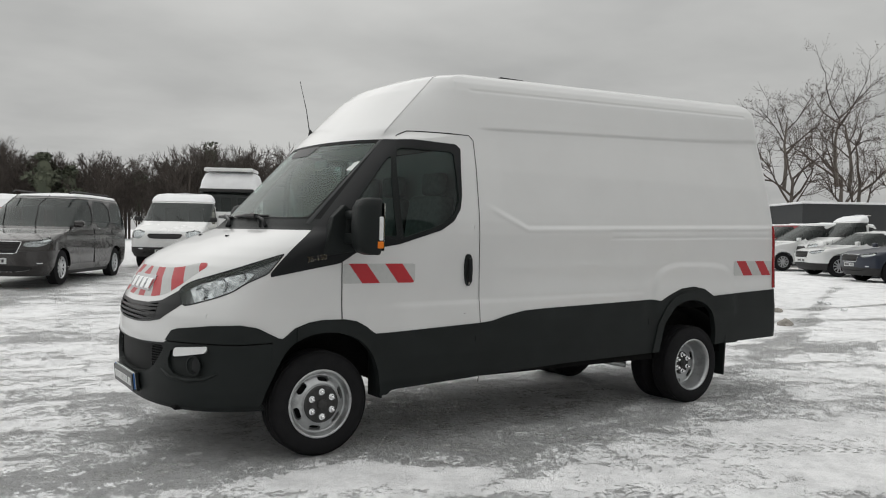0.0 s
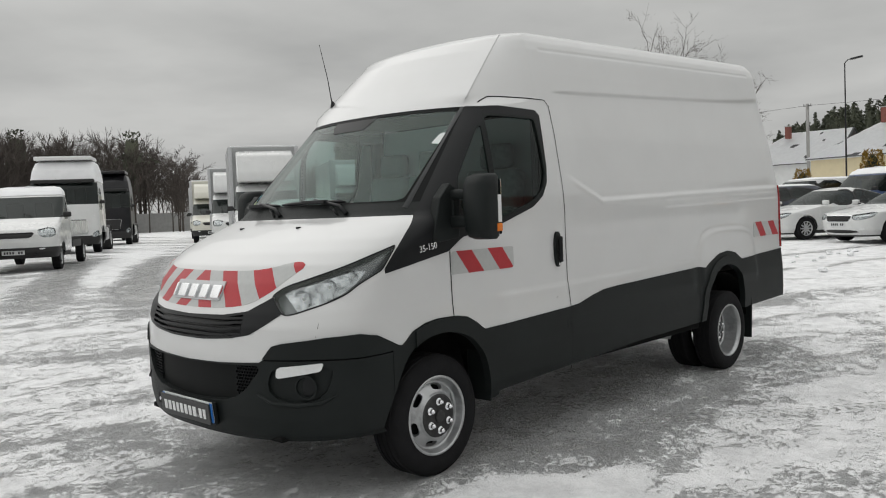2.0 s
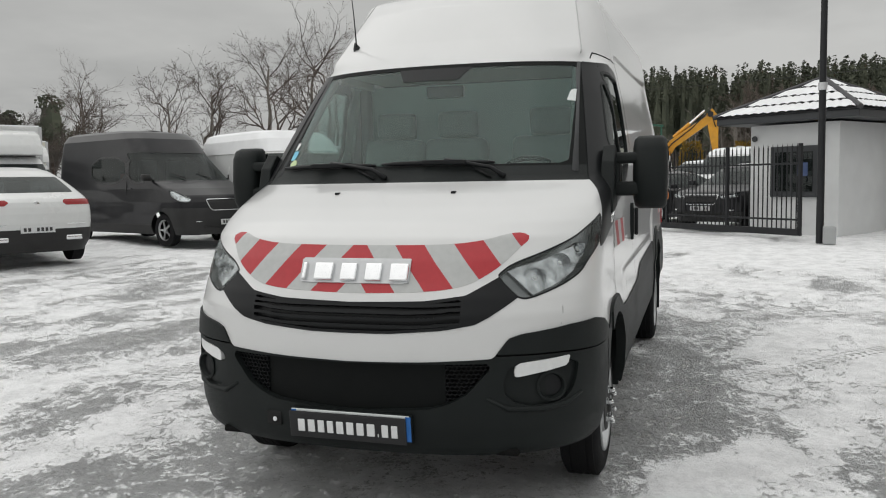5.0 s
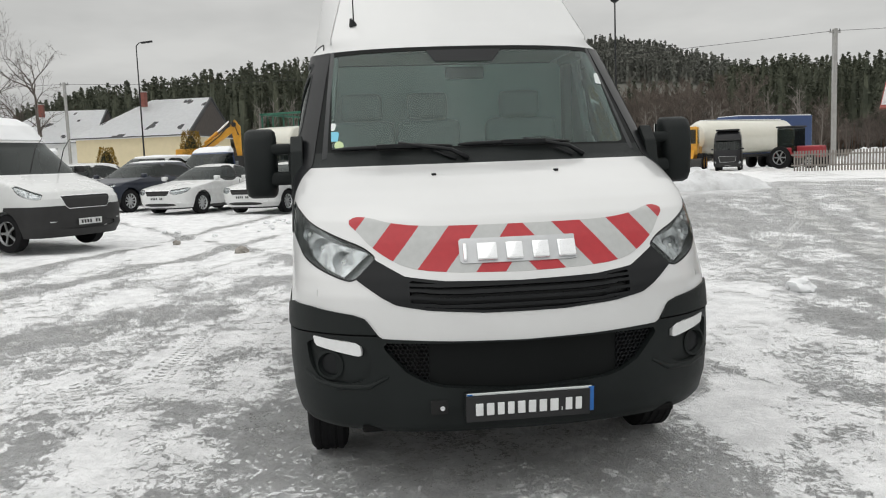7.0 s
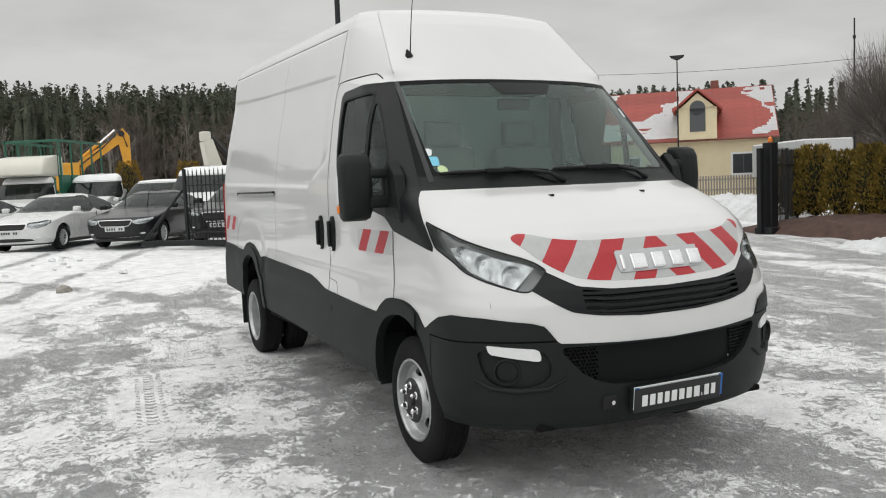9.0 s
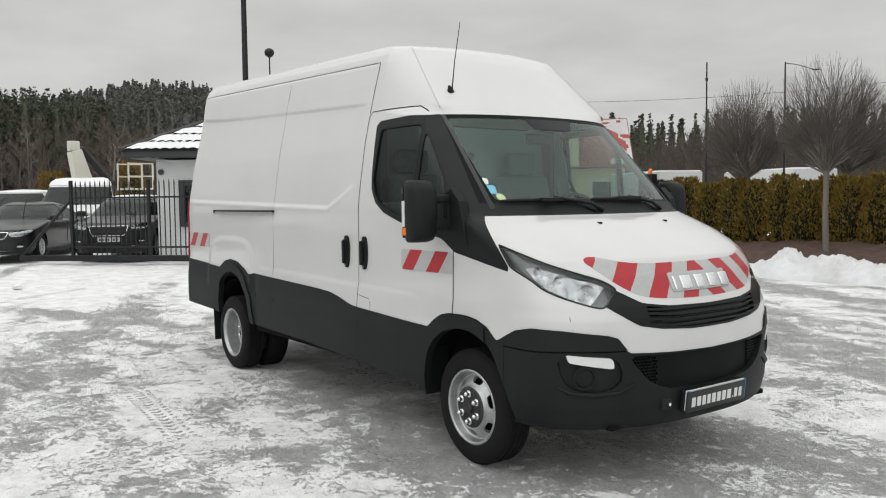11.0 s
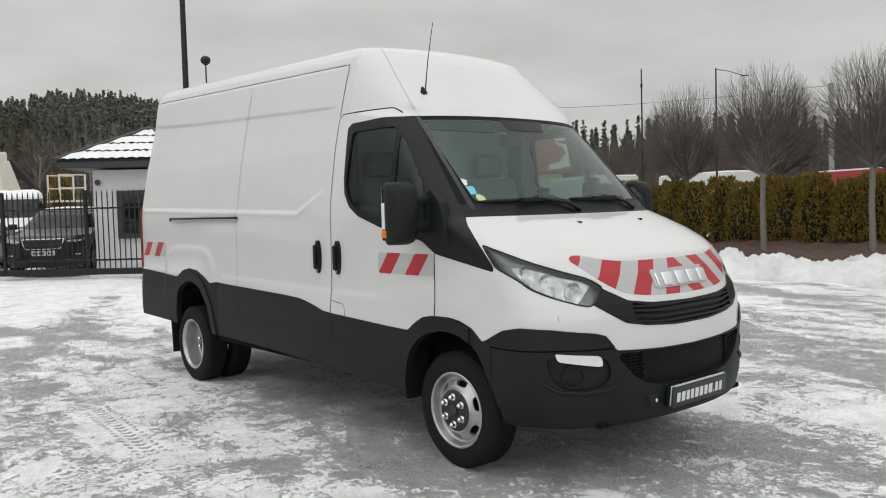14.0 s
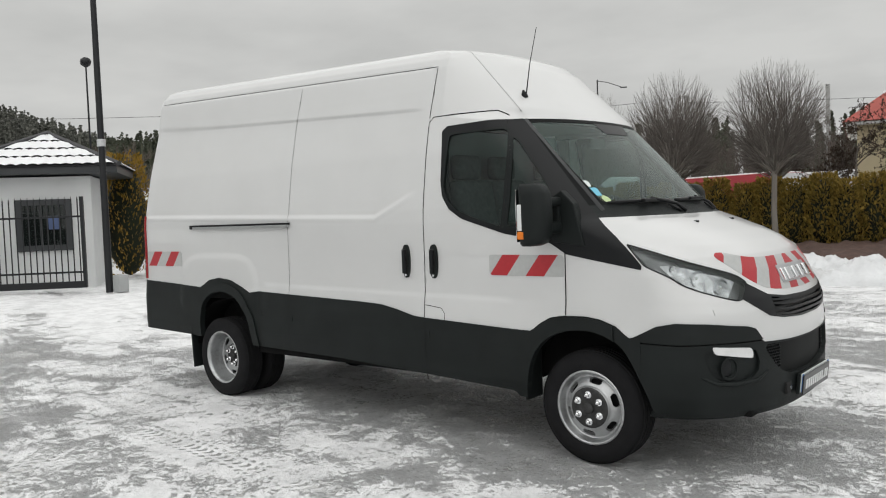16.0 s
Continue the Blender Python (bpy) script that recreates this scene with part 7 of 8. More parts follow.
        for s in (1, -1):
            o = part("dormer_roof", box((0, 0, 0), (1.9, 3.0, .12), .02), roof, dm)
            o.matrix_basis = Matrix.Translation((w * .06 + s * .72, -d / 2 + .45, zc + 1.95)) @ Matrix.Rotation(s * radians(41), 4, "Y")
    return h


material("house_pane", (.03, .035, .04), .08, spec=.8)
house(37.9, -35.9, -133, 9.3, 8.5, 3.7, 6.8, YELLOW_R, ROOF_RED, "pale yellow house with a red tile roof and dormer", .62, True)
def hip_house(x, y, rz, w, d, eave, ridge, walls, label, hip=3.6, tiles=None, bare_at=.62):
    """A low house: hipped at one end, a dark boarded gable at the other, snow on the roof."""
    h = thing("house", pose(x, y, gz(x, y), 0, 0, rz), label, "house")
    part("wall", box((0, 0, eave / 2), (w - .8, d - 1.0, eave), .01), walls, h)
    def roof(lift, grow):
        A, B, D = w / 2 + grow, d / 2 + grow, lift
        bm = bmesh.new()
        v = [bm.verts.new(p) for p in ((-A, -B, eave - .25 + D), (A, -B, eave - .25 + D), (A, B, eave - .25 + D), (-A, B, eave - .25 + D), (-A + hip, 0, ridge + D), (A, 0, ridge + D))]
        for f in ((0, 1, 5, 4), (2, 3, 4, 5), (3, 0, 4), (1, 2, 5), (3, 2, 1, 0)):
            bm.faces.new([v[i] for i in f])
        return bm
    rf = part("roof", roof(0, 0), tiles or TILE, h, "red tiled roof" if tiles else "dark tiled roof")
    part("soffit", box((0, 0, eave - .31), (w - .1, d - .1, .08), 0), WALL_W, h, "white boarded soffit")
    # snow lies over the slopes, thinner and broken towards the verge
    for s_ in (-1, 1):
        bm = bmesh.new()
        n, m = 60, 30
        G = {}
        for i in range(n + 1):
            for j in range(m + 1):
                t = j / m
                x0_, x1_ = -w / 2 + .08 + (hip - .08) * t, w / 2 - .12
                px, py = x0_ + (x1_ - x0_) * i / n, s_ * (d / 2 - .06) * (1 - t)
                bare = noise.noise(Vector((px * .9 + x, py * .9, 4))) + .5 * noise.noise(Vector((px * 2.7, py * 2.7, 1))) > bare_at - (.4 if tiles else 0)
                G[i, j] = None if bare else bm.verts.new((px, py, eave - .25 + (ridge - eave + .25) * t + .09 + .03 * noise.noise(Vector((px * 2, py * 2, 0)))))
        for i in range(n):
            for j in range(m):
                q = [G[i, j], G[i + 1, j], G[i + 1, j + 1], G[i, j + 1]]
                if all(q):
                    bm.faces.new(q)
        bmesh.ops.solidify(bm, geom=list(bm.faces), thickness=.08)
        part("roof_snow", bm, SNOW, rf, "lying snow", smooth=40)
    bm = bmesh.new()
    bm.faces.new([bm.verts.new(p) for p in ((-w / 2 + .1, d / 2 - .1, eave - .14), (-w / 2 + .1, -d / 2 + .1, eave - .14), (-w / 2 + hip, 0, ridge + .06))])
    bmesh.ops.solidify(bm, geom=list(bm.faces), thickness=-.08)
    if tiles:
        bm.free()
    else:
        part("hip_snow", bm, SNOW, rf, "lying snow")
    for s_ in (-1, 1):
        part("verge_board", tube_mesh(bmesh.new(), [(w / 2, s_ * d / 2, eave - .2), (w / 2, 0, ridge + .05)], .11, 4), ANTHRA, rf)
    part("gable_cladding", prism([(-d / 2 + .8, eave - .1), (d / 2 - .8, eave - .1), (0, ridge - .35)], "x", w / 2 - .02, w / 2 + .03), material("dark_boards", (.05, .042, .037), .8, vary=.2, scale=4), h, "dark boarded gable")
    c = part("chimney", box((-w * .02, -d * .16, ridge + .0), (.6, .6, 1.5), .02), BRICK, h, "brick chimney")
    part("chimney_cap", box((-w * .02, -d * .16, ridge + .78), (.72, .72, .1), .02), CONCRETE, c)
    for px in (-w * .3, w * .05, w * .3):
        fr = part("window", box((px, -d / 2 + .48, 1.6), (1.2, .1, 1.2), .01), WALL_W, h, "white framed window")
        part("pane", box((px, -d / 2 + .42, 1.6), (1.0, .02, 1.0), 0), MATS["house_pane"], fr)


hip_house(87.9, 20.1, -104, 12.6, 12.7, 5.0, 8.8, YELLOW_R, "low house with a snow-covered dark roof and brick chimney", 6.0)
hip_house(104, 36.2, -92, 13.8, 12.3, 5.2, 9.1, WALL_W, "low house with a snow-covered roof further off", 6.2)
hip_house(.63, -27.07, 192.3, 9, 8, 4.0, 6.7, YELLOW_R, "red-roofed house beyond the hedge", 3.8, ROOF_RED, .25)
# picket fence in front of the yellow house
pf = thing("picket_fence", pose(30.5, -36.5, gz(30, -33), 0, 0, 46), "weathered wooden picket fence", "fence")
pk = None
for i in range(96):
    if pk is None:
        pk = part("picket", box((0, 0, .6), (.09, .025, 1.15), .006), WOOD, pf)
    else:
        pk = part("picket", pk.data, None, pf)
    pk.matrix_basis = pose(i * .155, 1.2, 0)
for z in (.35, .95):
    part("rail", box((7.4, 1.23, z), (15, .04, .08), .005), WOOD, pf)


# machines behind the cars
def excavator(x, y, rz, label, reach=5.2):
    e = thing("excavator", pose(x, y, gz(x, y), 0, 0, rz), label, "excavator")
    for s in (1, -1):
        part("track", prism([tuple(p) for p in soften([(-1.9, .05), (1.9, .05), (1.9, .85), (-1.9, .85)], 2)], "y", s * .9, s * 1.4), FRAME, e)
    part("turntable", cyl((0, 0, .8), (0, 0, 1.1), .8, n=24), FRAME, e)
    part("deck", box((.4, 0, 1.45), (3.2, 2.5, .7), .08), PAINTS["yellow"], e)
    part("engine_cover", box((1.3, 0, 2.0), (1.5, 2.4, .8), .12), PAINTS["yellow"], e)
    cb = part("cab", box((-.6, .8, 2.35), (1.5, .9, 1.6), .10), PAINTS["yellow"], e)
    part("cab_glass", box((-.62, .8, 2.5), (1.52, .78, .95), .06), DARK_GLASS, cb)
    bm = prism([(-.9, 1.5), (-.5, 1.5), (-1.4, 3.3), (-3.6, 4.75), (-3.9, 4.75), (-3.75, 4.35), (-1.7, 2.95)], "y", -.25, .15, .03)
    part("boom", bm, PAINTS["yellow"], e, "bent yellow boom")
    part("dipper", prism([(-3.7, 5.05), (-3.35, 4.75), (-3.75, 2.6), (-4.05, 2.6), (-4.05, 4.6)], "y", -.22, .12, .03), PAINTS["yellow"], e)
    part("ram", cyl((-1.6, -.05, 3.5), (-2.5, -.05, 4.25), .10), PAINTS["yellow"], e)
    part("ram_rod", cyl((-2.5, -.05, 4.25), (-3.3, -.05, 4.95), .055), CHROME, e)
    part("elbow_pin", cyl((-3.62, -.34, 4.72), (-3.62, .24, 4.72), .16, n=16), FRAME, e, smooth=40)
    part("hose", tube_mesh(bmesh.new(), [(-.9, .18, 2.2), (-1.5, .18, 3.1), (-2.6, .18, 3.95), (-3.6, .18, 4.95), (-3.9, .16, 4.0)], .035, 6), FRAME, e, smooth=True)
    part("dipper_ram", cyl((-3.5, -.05, 4.2), (-3.75, -.05, 2.9), .07), FRAME, e)
    part("bucket", prism([(-4.2, 2.6), (-3.6, 2.6), (-3.4, 2.0), (-3.9, 1.6), (-4.4, 1.9)], "y", -.5, .4, .03), FRAME, e)
    return e


excavator(49, 2.2, 90, "yellow tracked excavator with raised boom").scale = (1.08, 1.08, 1.08)
e2 = excavator(38.4, 8.6, 92, "orange-yellow tracked excavator behind the trucks")
e2.scale = (.74, .74, .74)
# aerial work platform
cp = thing("work_platform", pose(30.3, -4.5, gz(27, -4.6), 0, 0, 100), "cream truck-mounted work platform with folded boom", "platform truck")
cp.scale = (1.13, 1.13, 1.13)
part("body", box((0, 0, 1.0), (4.5, 1.9, .9), .06), PAINTS["cream"], cp)
part("turret", prism([(.25, 1.3), (.95, 1.3), (1.2, 3.0), (.85, 3.1)], "y", -.22, .22, .03), PAINTS["cream"], cp)
part("boom", tube_mesh(bmesh.new(), [(.8, 0, 3.15), (-.25, 0, 1.9)], .12, 6), FRAME, cp, "dark folded boom")
bk = part("basket", box((-1.1, 0, 1.75), (1.0, .9, .06), .01), PAINTS["cream"], cp)
for a in (-1.55, -.65):
    for b in (-.42, .42):
        part("basket_post", box((a, b, 2.2), (.05, .05, .95)), PAINTS["cream"], bk)
for z in (2.2, 2.65):
    for b in (-.42, .42):
        part("basket_rail", box((-1.1, b, z), (.95, .04, .04)), PAINTS["cream"], bk)
for a in (-1.5, 1.4):
    for b in (-.85, .85):
        simple_wheel(cp, a, b, .38, .25, STEEL, 6)
part("head", box((1.05, 0, 3.2), (.35, .3, .35), .06), PAINTS["cream"], cp)

# beyond the road: silo trailer, trucks, machines
def tank_trailer(x, y, rz):
    t = thing("silo_trailer", pose(x, y, gz(x, y), 0, 0, rz), "white bulk silo trailer beyond the road", "trailer")
    bm = revolve([(-5.0, .2), (-4.7, 1.0), (-4.2, 1.25), (4.2, 1.25), (4.7, 1.0), (5.0, .2)], 24)
    part("tank", bm, PAINTS["cream"], t, smooth=40).matrix_basis = pose(0, 0, 2.35, 0, 0, 90)
    part("chassis", box((0, 0, .95), (9, .8, .25), .02), FRAME, t)
    for a in (2.2, 3.5, 4.3):
        for b in (-1.0, 1.0):
            simple_wheel(t, a, b, .5, .3, STEEL, 6)
    part("walkway", box((0, 0, 3.62), (8, .5, .06), .01), SNOW, t)
    return t


tank_trailer(55.0, -29.6, -70)
lorry("black lorry cab in front of a silo trailer", at(49.0, -25.6, -.87, .5), "black").scale = (.72, .72, .72)
def curtain_trailer(x, y, rz, mat, label, L=9.0, top=3.6):
    t = thing("curtain_trailer", pose(x, y, gz(x, y), 0, 0, rz), label, "trailer")
    part("curtain_box", box((0, 0, (top + 1.0) / 2), (L, 2.5, top - 1.0), .04), mat, t)
    part("roof_snow", box((0, 0, top + .03), (L - .2, 2.4, .08), .03), SNOW, t)
    part("chassis", box((0, 0, .85), (L, .8, .2), .02), FRAME, t)
    for a in (2.0, 3.2):
        for b in (-1.0, 1.0):
            simple_wheel(t, a, b, .5, .3, STEEL, 6)
    part("rear_frame", box((L / 2 + .01, 0, (top + 1.0) / 2), (.04, 2.45, top - 1.05), .01), ALLOY, t)
    return t


curtain_trailer(66, -37.5, -72, PAINTS["steel_blue"], "blue curtain-sided trailer beyond the road", 9, 4.3)
ld = thing("wheel_loader", pose(51.5, -23.9, gz(51, -24), 0, 0, -30), "yellow wheel loader with a black cab beyond the road", "loader")
part("hood", box((.9, 0, 1.3), (1.8, 1.5, .9), .12), PAINTS["yellow"], ld)
cb_ = part("cab", box((-.5, 0, 2.1), (1.4, 1.4, 2.0), .12), PAINTS["yellow"], ld)
part("cab_window", box((-.5, 0, 2.4), (1.44, 1.2, 1.0), .06), DARK_GLASS, cb_)
part("cab_window", box((-.5, 0, 2.4), (1.1, 1.44, 1.0), .06), DARK_GLASS, cb_)
part("arm", prism([(-1.2, 1.4), (-1.0, 1.6), (-2.4, .7), (-2.4, .45)], "y", -.5, .5, .03), PAINTS["yellow"], ld)
part("bucket", prism([(-2.3, .2), (-2.3, .9), (-2.9, .8), (-3.1, .15)], "y", -1.1, 1.1, .03), FRAME, ld)
for a in (-.9, 1.1):
    for b in (-.9, .9):
        simple_wheel(ld, a, b, .62, .45, PAINTS["yellow"], 6)
red = thing("red_tractor", pose(48.2, -30.2, gz(48, -30), 0, 0, 30), "red tractor with dark cab beyond the road", "tractor")
part("hood", box((-.9, 0, 1.1), (1.8, .8, .8), .1), PAINTS["red"], red)
part("cab", box((.5, 0, 1.9), (1.3, 1.4, 1.7), .12), DARK_GLASS, red)
part("cab_roof", box((.5, 0, 2.8), (1.4, 1.5, .12), .04), FRAME, red)
part("fender_block", box((.7, 0, 1.1), (1.3, 1.6, .6), .1), PAINTS["red"], red)
for a, r in ((-1.3, .45), (.8, .75)):
    for b in (-.8, .8):
        simple_wheel(red, a, b, r, .4, STEEL, 6)
# trailers behind the hedge
for x, y, m_, l_ in ((27, -33.5, "grey", "grey trailer behind the hedge"), (21.5, -37.0, "white", "white trailer behind the hedge"), (14.0, -41.0, "red", "red trailer behind the hedge"), (4.0, -45.0, "red", "red curtain trailer behind the hedge"), (9.5, -43.0, "white", "white trailer behind the hedge")):
    curtain_trailer(x, y, 155, PAINTS[m_], l_, 6.5, 2.75)
# far fence and shed
cf = thing("concrete_fence", pose(35, 80, .3, 0, 0, -20), "grey concrete panel fence far off", "fence")
for i in range(26):
    p = part("panel", box((0, 0, 1.0), (1.95, .06, 2.0), .02), CONCRETE, cf) if i == 0 else part("panel", p.data, None, cf)
    p.matrix_basis = pose(i * 2.05, 0, 0)
    q = part("post", box((0, 0, 1.05), (.14, .14, 2.1), .01), CONCRETE, cf) if i == 0 else part("post", q.data, None, cf)
    q.matrix_basis = pose(i * 2.05 - 1.02, 0, 0)
sh = thing("storage_shed", pose(52, 33, .25, 0, 0, 55), "long dark storage shed with a snowy flat roof", "shed")
part("wall", box((0, 0, 1.7), (30, 5, 3.4), .02), ANTHRA, sh)
part("roof_snow", box((0, 0, 3.46), (30.2, 5.2, .12), .04), SNOW, sh)
curtain_trailer(33, 58, 60, PAINTS["cream"], "cream box trailer at the end of the lane", 7, 3.6)

# ---- trees, hedge, snow heaps, woods ----
def island_material(name, dark, light, rough=.8, trans=.0):
    """Leaf or bark colours that differ from clump to clump."""
    m = bpy.data.materials.new(name)
    m.use_nodes = True
    nt = m.node_tree
    N, Lk = nt.nodes.new, nt.links.new
    b = nt.nodes["Principled BSDF"]
    b.inputs["Roughness"].default_value = rough
    b.inputs["Specular IOR Level"].default_value = .2
    g = N("ShaderNodeNewGeometry")
    mx = N("ShaderNodeMixRGB")
    mx.inputs[1].default_value, mx.inputs[2].default_value = (*dark, 1), (*light, 1)
    n = N("ShaderNodeTexNoise"); n.inputs["Scale"].default_value = .35
    Lk(g.outputs["Position"], n.inputs["Vector"])
    ad = N("ShaderNodeMath"); ad.operation = "MULTIPLY_ADD"; ad.inputs[1].default_value = .65; ad.inputs[2].default_value = -.1
    Lk(g.outputs["Random Per Island"], ad.inputs[0])
    a2 = N("ShaderNodeMath"); a2.operation = "MULTIPLY_ADD"; a2.inputs[1].default_value = .6; a2.use_clamp = True
    Lk(n.outputs["Fac"], a2.inputs[0]); Lk(ad.outputs[0], a2.inputs[2])
    Lk(a2.outputs[0], mx.inputs[0])
    Lk(mx.outputs[0], b.inputs["Base Color"])
    MATS[name] = m
    return m


BARK = island_material("grey_bark", (.09, .080, .070), (.18, .16, .14))
TWIG = island_material("bare_twigs", (.055, .046, .041), (.125, .104, .090))
BIRCH = island_material("birch_bark", (.13, .115, .10), (.26, .24, .22))
# needle colours lightened: the haze over the distant woods is put into them
HAZED_PINE = island_material("hazed_pine_needles", (.058, .068, .050), (.112, .120, .085))
PINE_BARK = island_material("pine_bark", (.05, .035, .027), (.13, .085, .06))
# paler still: aerial haze of the far hill painted into the colour
HAZED_HILL = island_material("hazed_hill_needles", (.12, .128, .112), (.19, .19, .168))
THUJA = island_material("thuja_sprays", (.045, .050, .013), (.37, .25, .055))
THUJA_Y = island_material("yellow_thuja_sprays", (.10, .075, .012), (.32, .19, .03))
DRY_LEAF = island_material("dry_leaves", (.03, .022, .016), (.08, .055, .038))


class Tris:
    """Gathers tubes and leaf blades as plain lists."""
    def __init__(self):
        self.v, self.f = [], []

    def tube(self, pts, radii, n=4):
        base = len(self.v)
        pts = [Vector(p) for p in pts]
        d = (pts[-1] - pts[0])
        if d.length < 1e-6:
            return
        d.normalize()
        a = d.orthogonal().normalized()
        b = d.cross(a)
        for p, r in zip(pts, radii):
            for k in range(n):
                t = 2 * math.pi * k / n
                self.v.append(tuple(p + a * (r * math.cos(t)) + b * (r * math.sin(t))))
        for i in range(len(pts) - 1):
            for k in range(n):
                self.f.append((base + i * n + k, base + i * n + (k + 1) % n, base + (i + 1) * n + (k + 1) % n, base + (i + 1) * n + k))

    def blade(self, p, u, w):
        i = len(self.v)
        self.v += [tuple(p - w), tuple(p + u * .45 + w * .2 - w * 1.3), tuple(p + u), tuple(p + u * .5 + w * 1.2)]
        self.f.append((i, i + 1, i + 2, i + 3))

    def strip(self, pts, side, widths):
        """A thin twig as a narrow strip."""
        i = len(self.v)
        for p, w in zip(pts, widths):
            self.v += [tuple(p - side * w), tuple(p + side * w)]
        for k in range(len(pts) - 1):
            a = i + 2 * k
            self.f.append((a, a + 1, a + 3, a + 2))

    def mesh(self, name):
        me = bpy.data.meshes.new(name)
        me.from_pydata(self.v, [], self.f)
        return me


def rand_dir(rng, up=0.0):
    while True:
        v = Vector((rng.uniform(-1, 1), rng.uniform(-1, 1), rng.uniform(-1, 1)))
        if .05 < v.length < 1:
            v.normalize()
            v.z += up
            return v.normalized()


def grow(T, C, rng, p, d, length, r, level, top, up, leaves=None):
    pts, radii = [p], [r]
    for k in range(3):
        d = (d + rand_dir(rng) * .22 + Vector((0, 0, up))).normalized()
        p = p + d * length / 3
        pts.append(p); radii.append(r * (1 - .22 * (k + 1)))
    (T if level == 0 else C).tube(pts, radii, 6 if level == 0 else 4 if level == 1 else 3)
    if level >= top:
        if leaves:
            for _ in range(rng.randint(3, 7)):
                q = pts[rng.randint(1, 3)]
                leaves.blade(q, rand_dir(rng) * rng.uniform(.04, .09), rand_dir(rng) * .022)
        return
    n = rng.randint(3, 5) if level else rng.randint(5, 7)
    for i in range(n):
        t = rng.uniform(.35, 1) if level else rng.uniform(.45, 1)
        j = min(2, int(t * 3))
        q = pts[j].lerp(pts[j + 1], t * 3 - j)
        side = rand_dir(rng)
        nd = (d * .75 + (side - d * side.dot(d)).normalized() * rng.uniform(.5, .95)).normalized()
        grow(T, C, rng, q, nd, length * rng.uniform(.45, .72), max(r * rng.uniform(.35, .5), .006), level + 1, top, up * .8, leaves)


def bare_tree(seed, height, top=4, leafy=False):
    rng = random.Random(seed)
    T, C = Tris(), Tris()
    lv = Tris() if leafy else None
    grow(T, C, rng, Vector((0, 0, -.2)), Vector((rng.uniform(-.06, .06), rng.uniform(-.06, .06), 1)), height * .52, height * .022, 0, top, .10, lv)
    # a leader that carries the crown on
    grow(T, C, rng, Vector((0, 0, height * .42)), Vector((0, 0, 1)), height * .42, height * .014, 0, top, .10, lv)
    return T, C, lv


def tree_thing(x, y, seed, height, label, top=4, leafy=False, rz=0.0):
    t = thing("bare_tree", pose(x, y, gz(x, y), 0, 0, rz), label, "tree")
    T, C, lv = bare_tree(seed, height, top, leafy)
    part("trunk", T.mesh("trunk"), BARK, t, smooth=True)
    part("crown", C.mesh("crown"), TWIG, t)
    if lv:
        part("leaves", lv.mesh("leaves"), DRY_LEAF, t, "sparse dry brown leaves")
    return t


for x, y, s, h, lf in ((50.5, 29.5, 3, 11.5, True), (53, 27.0, 5, 12.0, True), (50, 24.4, 8, 10.6, True), (48, 33.0, 12, 9.5, True), (50.1, 19.2, 21, 8.6, False), (42, 40.0, 15, 7.4, True), (44, 33.5, 17, 8.2, True), (50, 46, 19, 10, False)):
    tree_thing(x, y, s, h, "tall bare tree with a few dry leaves" if lf else "tall bare tree in winter", 4, lf, s * 40)


PALE_BARK = island_material("pale_smooth_bark", (.13, .118, .102), (.23, .21, .185))
PRUNED = island_material("clipped_twigs", (.085, .075, .067), (.165, .147, .132))


tree_thing(3.4, -20.4, 33, 3.6, "low bare bush beyond the hedge", 4, True)
tree_thing(1.9, -20.9, 34, 3.4, "low bare bush beyond the hedge", 4, True, 80)


def pruned_tree(seed):
    """A clipped street tree: straight pale trunk, limbs that fan up into a dense dome of fine twigs."""
    rng = random.Random(seed)
    T, C = Tris(), Tris()
    h = 1.75
    T.tube([(0, 0, -.1), (.03, 0, h * .5), (0, .02, h)], [.075, .062, .058], 10)
    c = Vector((0, 0, h + 1.18))
    def to_dome(p, d):
        """How far it is from p along d to the clipped dome."""
        q = Vector(((p.x - c.x) / 1.18, (p.y - c.y) / 1.18, (p.z - c.z) / 1.32))
        e = Vector((d.x / 1.18, d.y / 1.18, d.z / 1.32))
        a, b, g = e.dot(e), q.dot(e), q.dot(q) - 1
        disc = b * b - a * g
        return max(.05, (-b + math.sqrt(disc)) / a) if disc > 0 else .05
    for i in range(30):
        a, e = i * 2.4 + rng.uniform(-.3, .3), math.asin(.46 + .53 * (i + .5) / 30)
        d = Vector((math.cos(a) * math.cos(e), math.sin(a) * math.cos(e), math.sin(e)))
        p = Vector((0, 0, h + rng.uniform(-.12, .10)))
        q = p + d * to_dome(p, d) * rng.uniform(.34, .46) + rand_dir(rng) * .04
        T.tube([p, q], [.030, .016], 5)
        for j in range(5):
            d2 = (d + rand_dir(rng) * .5).normalized()
            st = p.lerp(q, rng.uniform(.55, 1))
            q2 = st + d2 * to_dome(st, d2) * rng.uniform(.35, .55)
            C.tube([st, q2], [.010, .006], 3)
            for k in range(8):
                d3 = (d2 + rand_dir(rng) * .62 + Vector((0, 0, .05))).normalized()
                s3 = st.lerp(q2, rng.uniform(.25, 1))
                ln = to_dome(s3, d3) * rng.uniform(.82, 1.02)
                mid = s3 + d3 * ln * .5 + rand_dir(rng) * .035
                side = d3.cross(rand_dir(rng)).normalized()
                C.strip([s3, mid, s3 + d3 * ln], side, [.0042, .0036, .0016])
                if k % 2:
                    d4 = (d3 + rand_dir(rng) * .5).normalized()
                    l4 = to_dome(mid, d4) * rng.uniform(.6, .98)
                    C.strip([mid, mid + d4 * l4], side, [.0032, .0014])
    return T, C


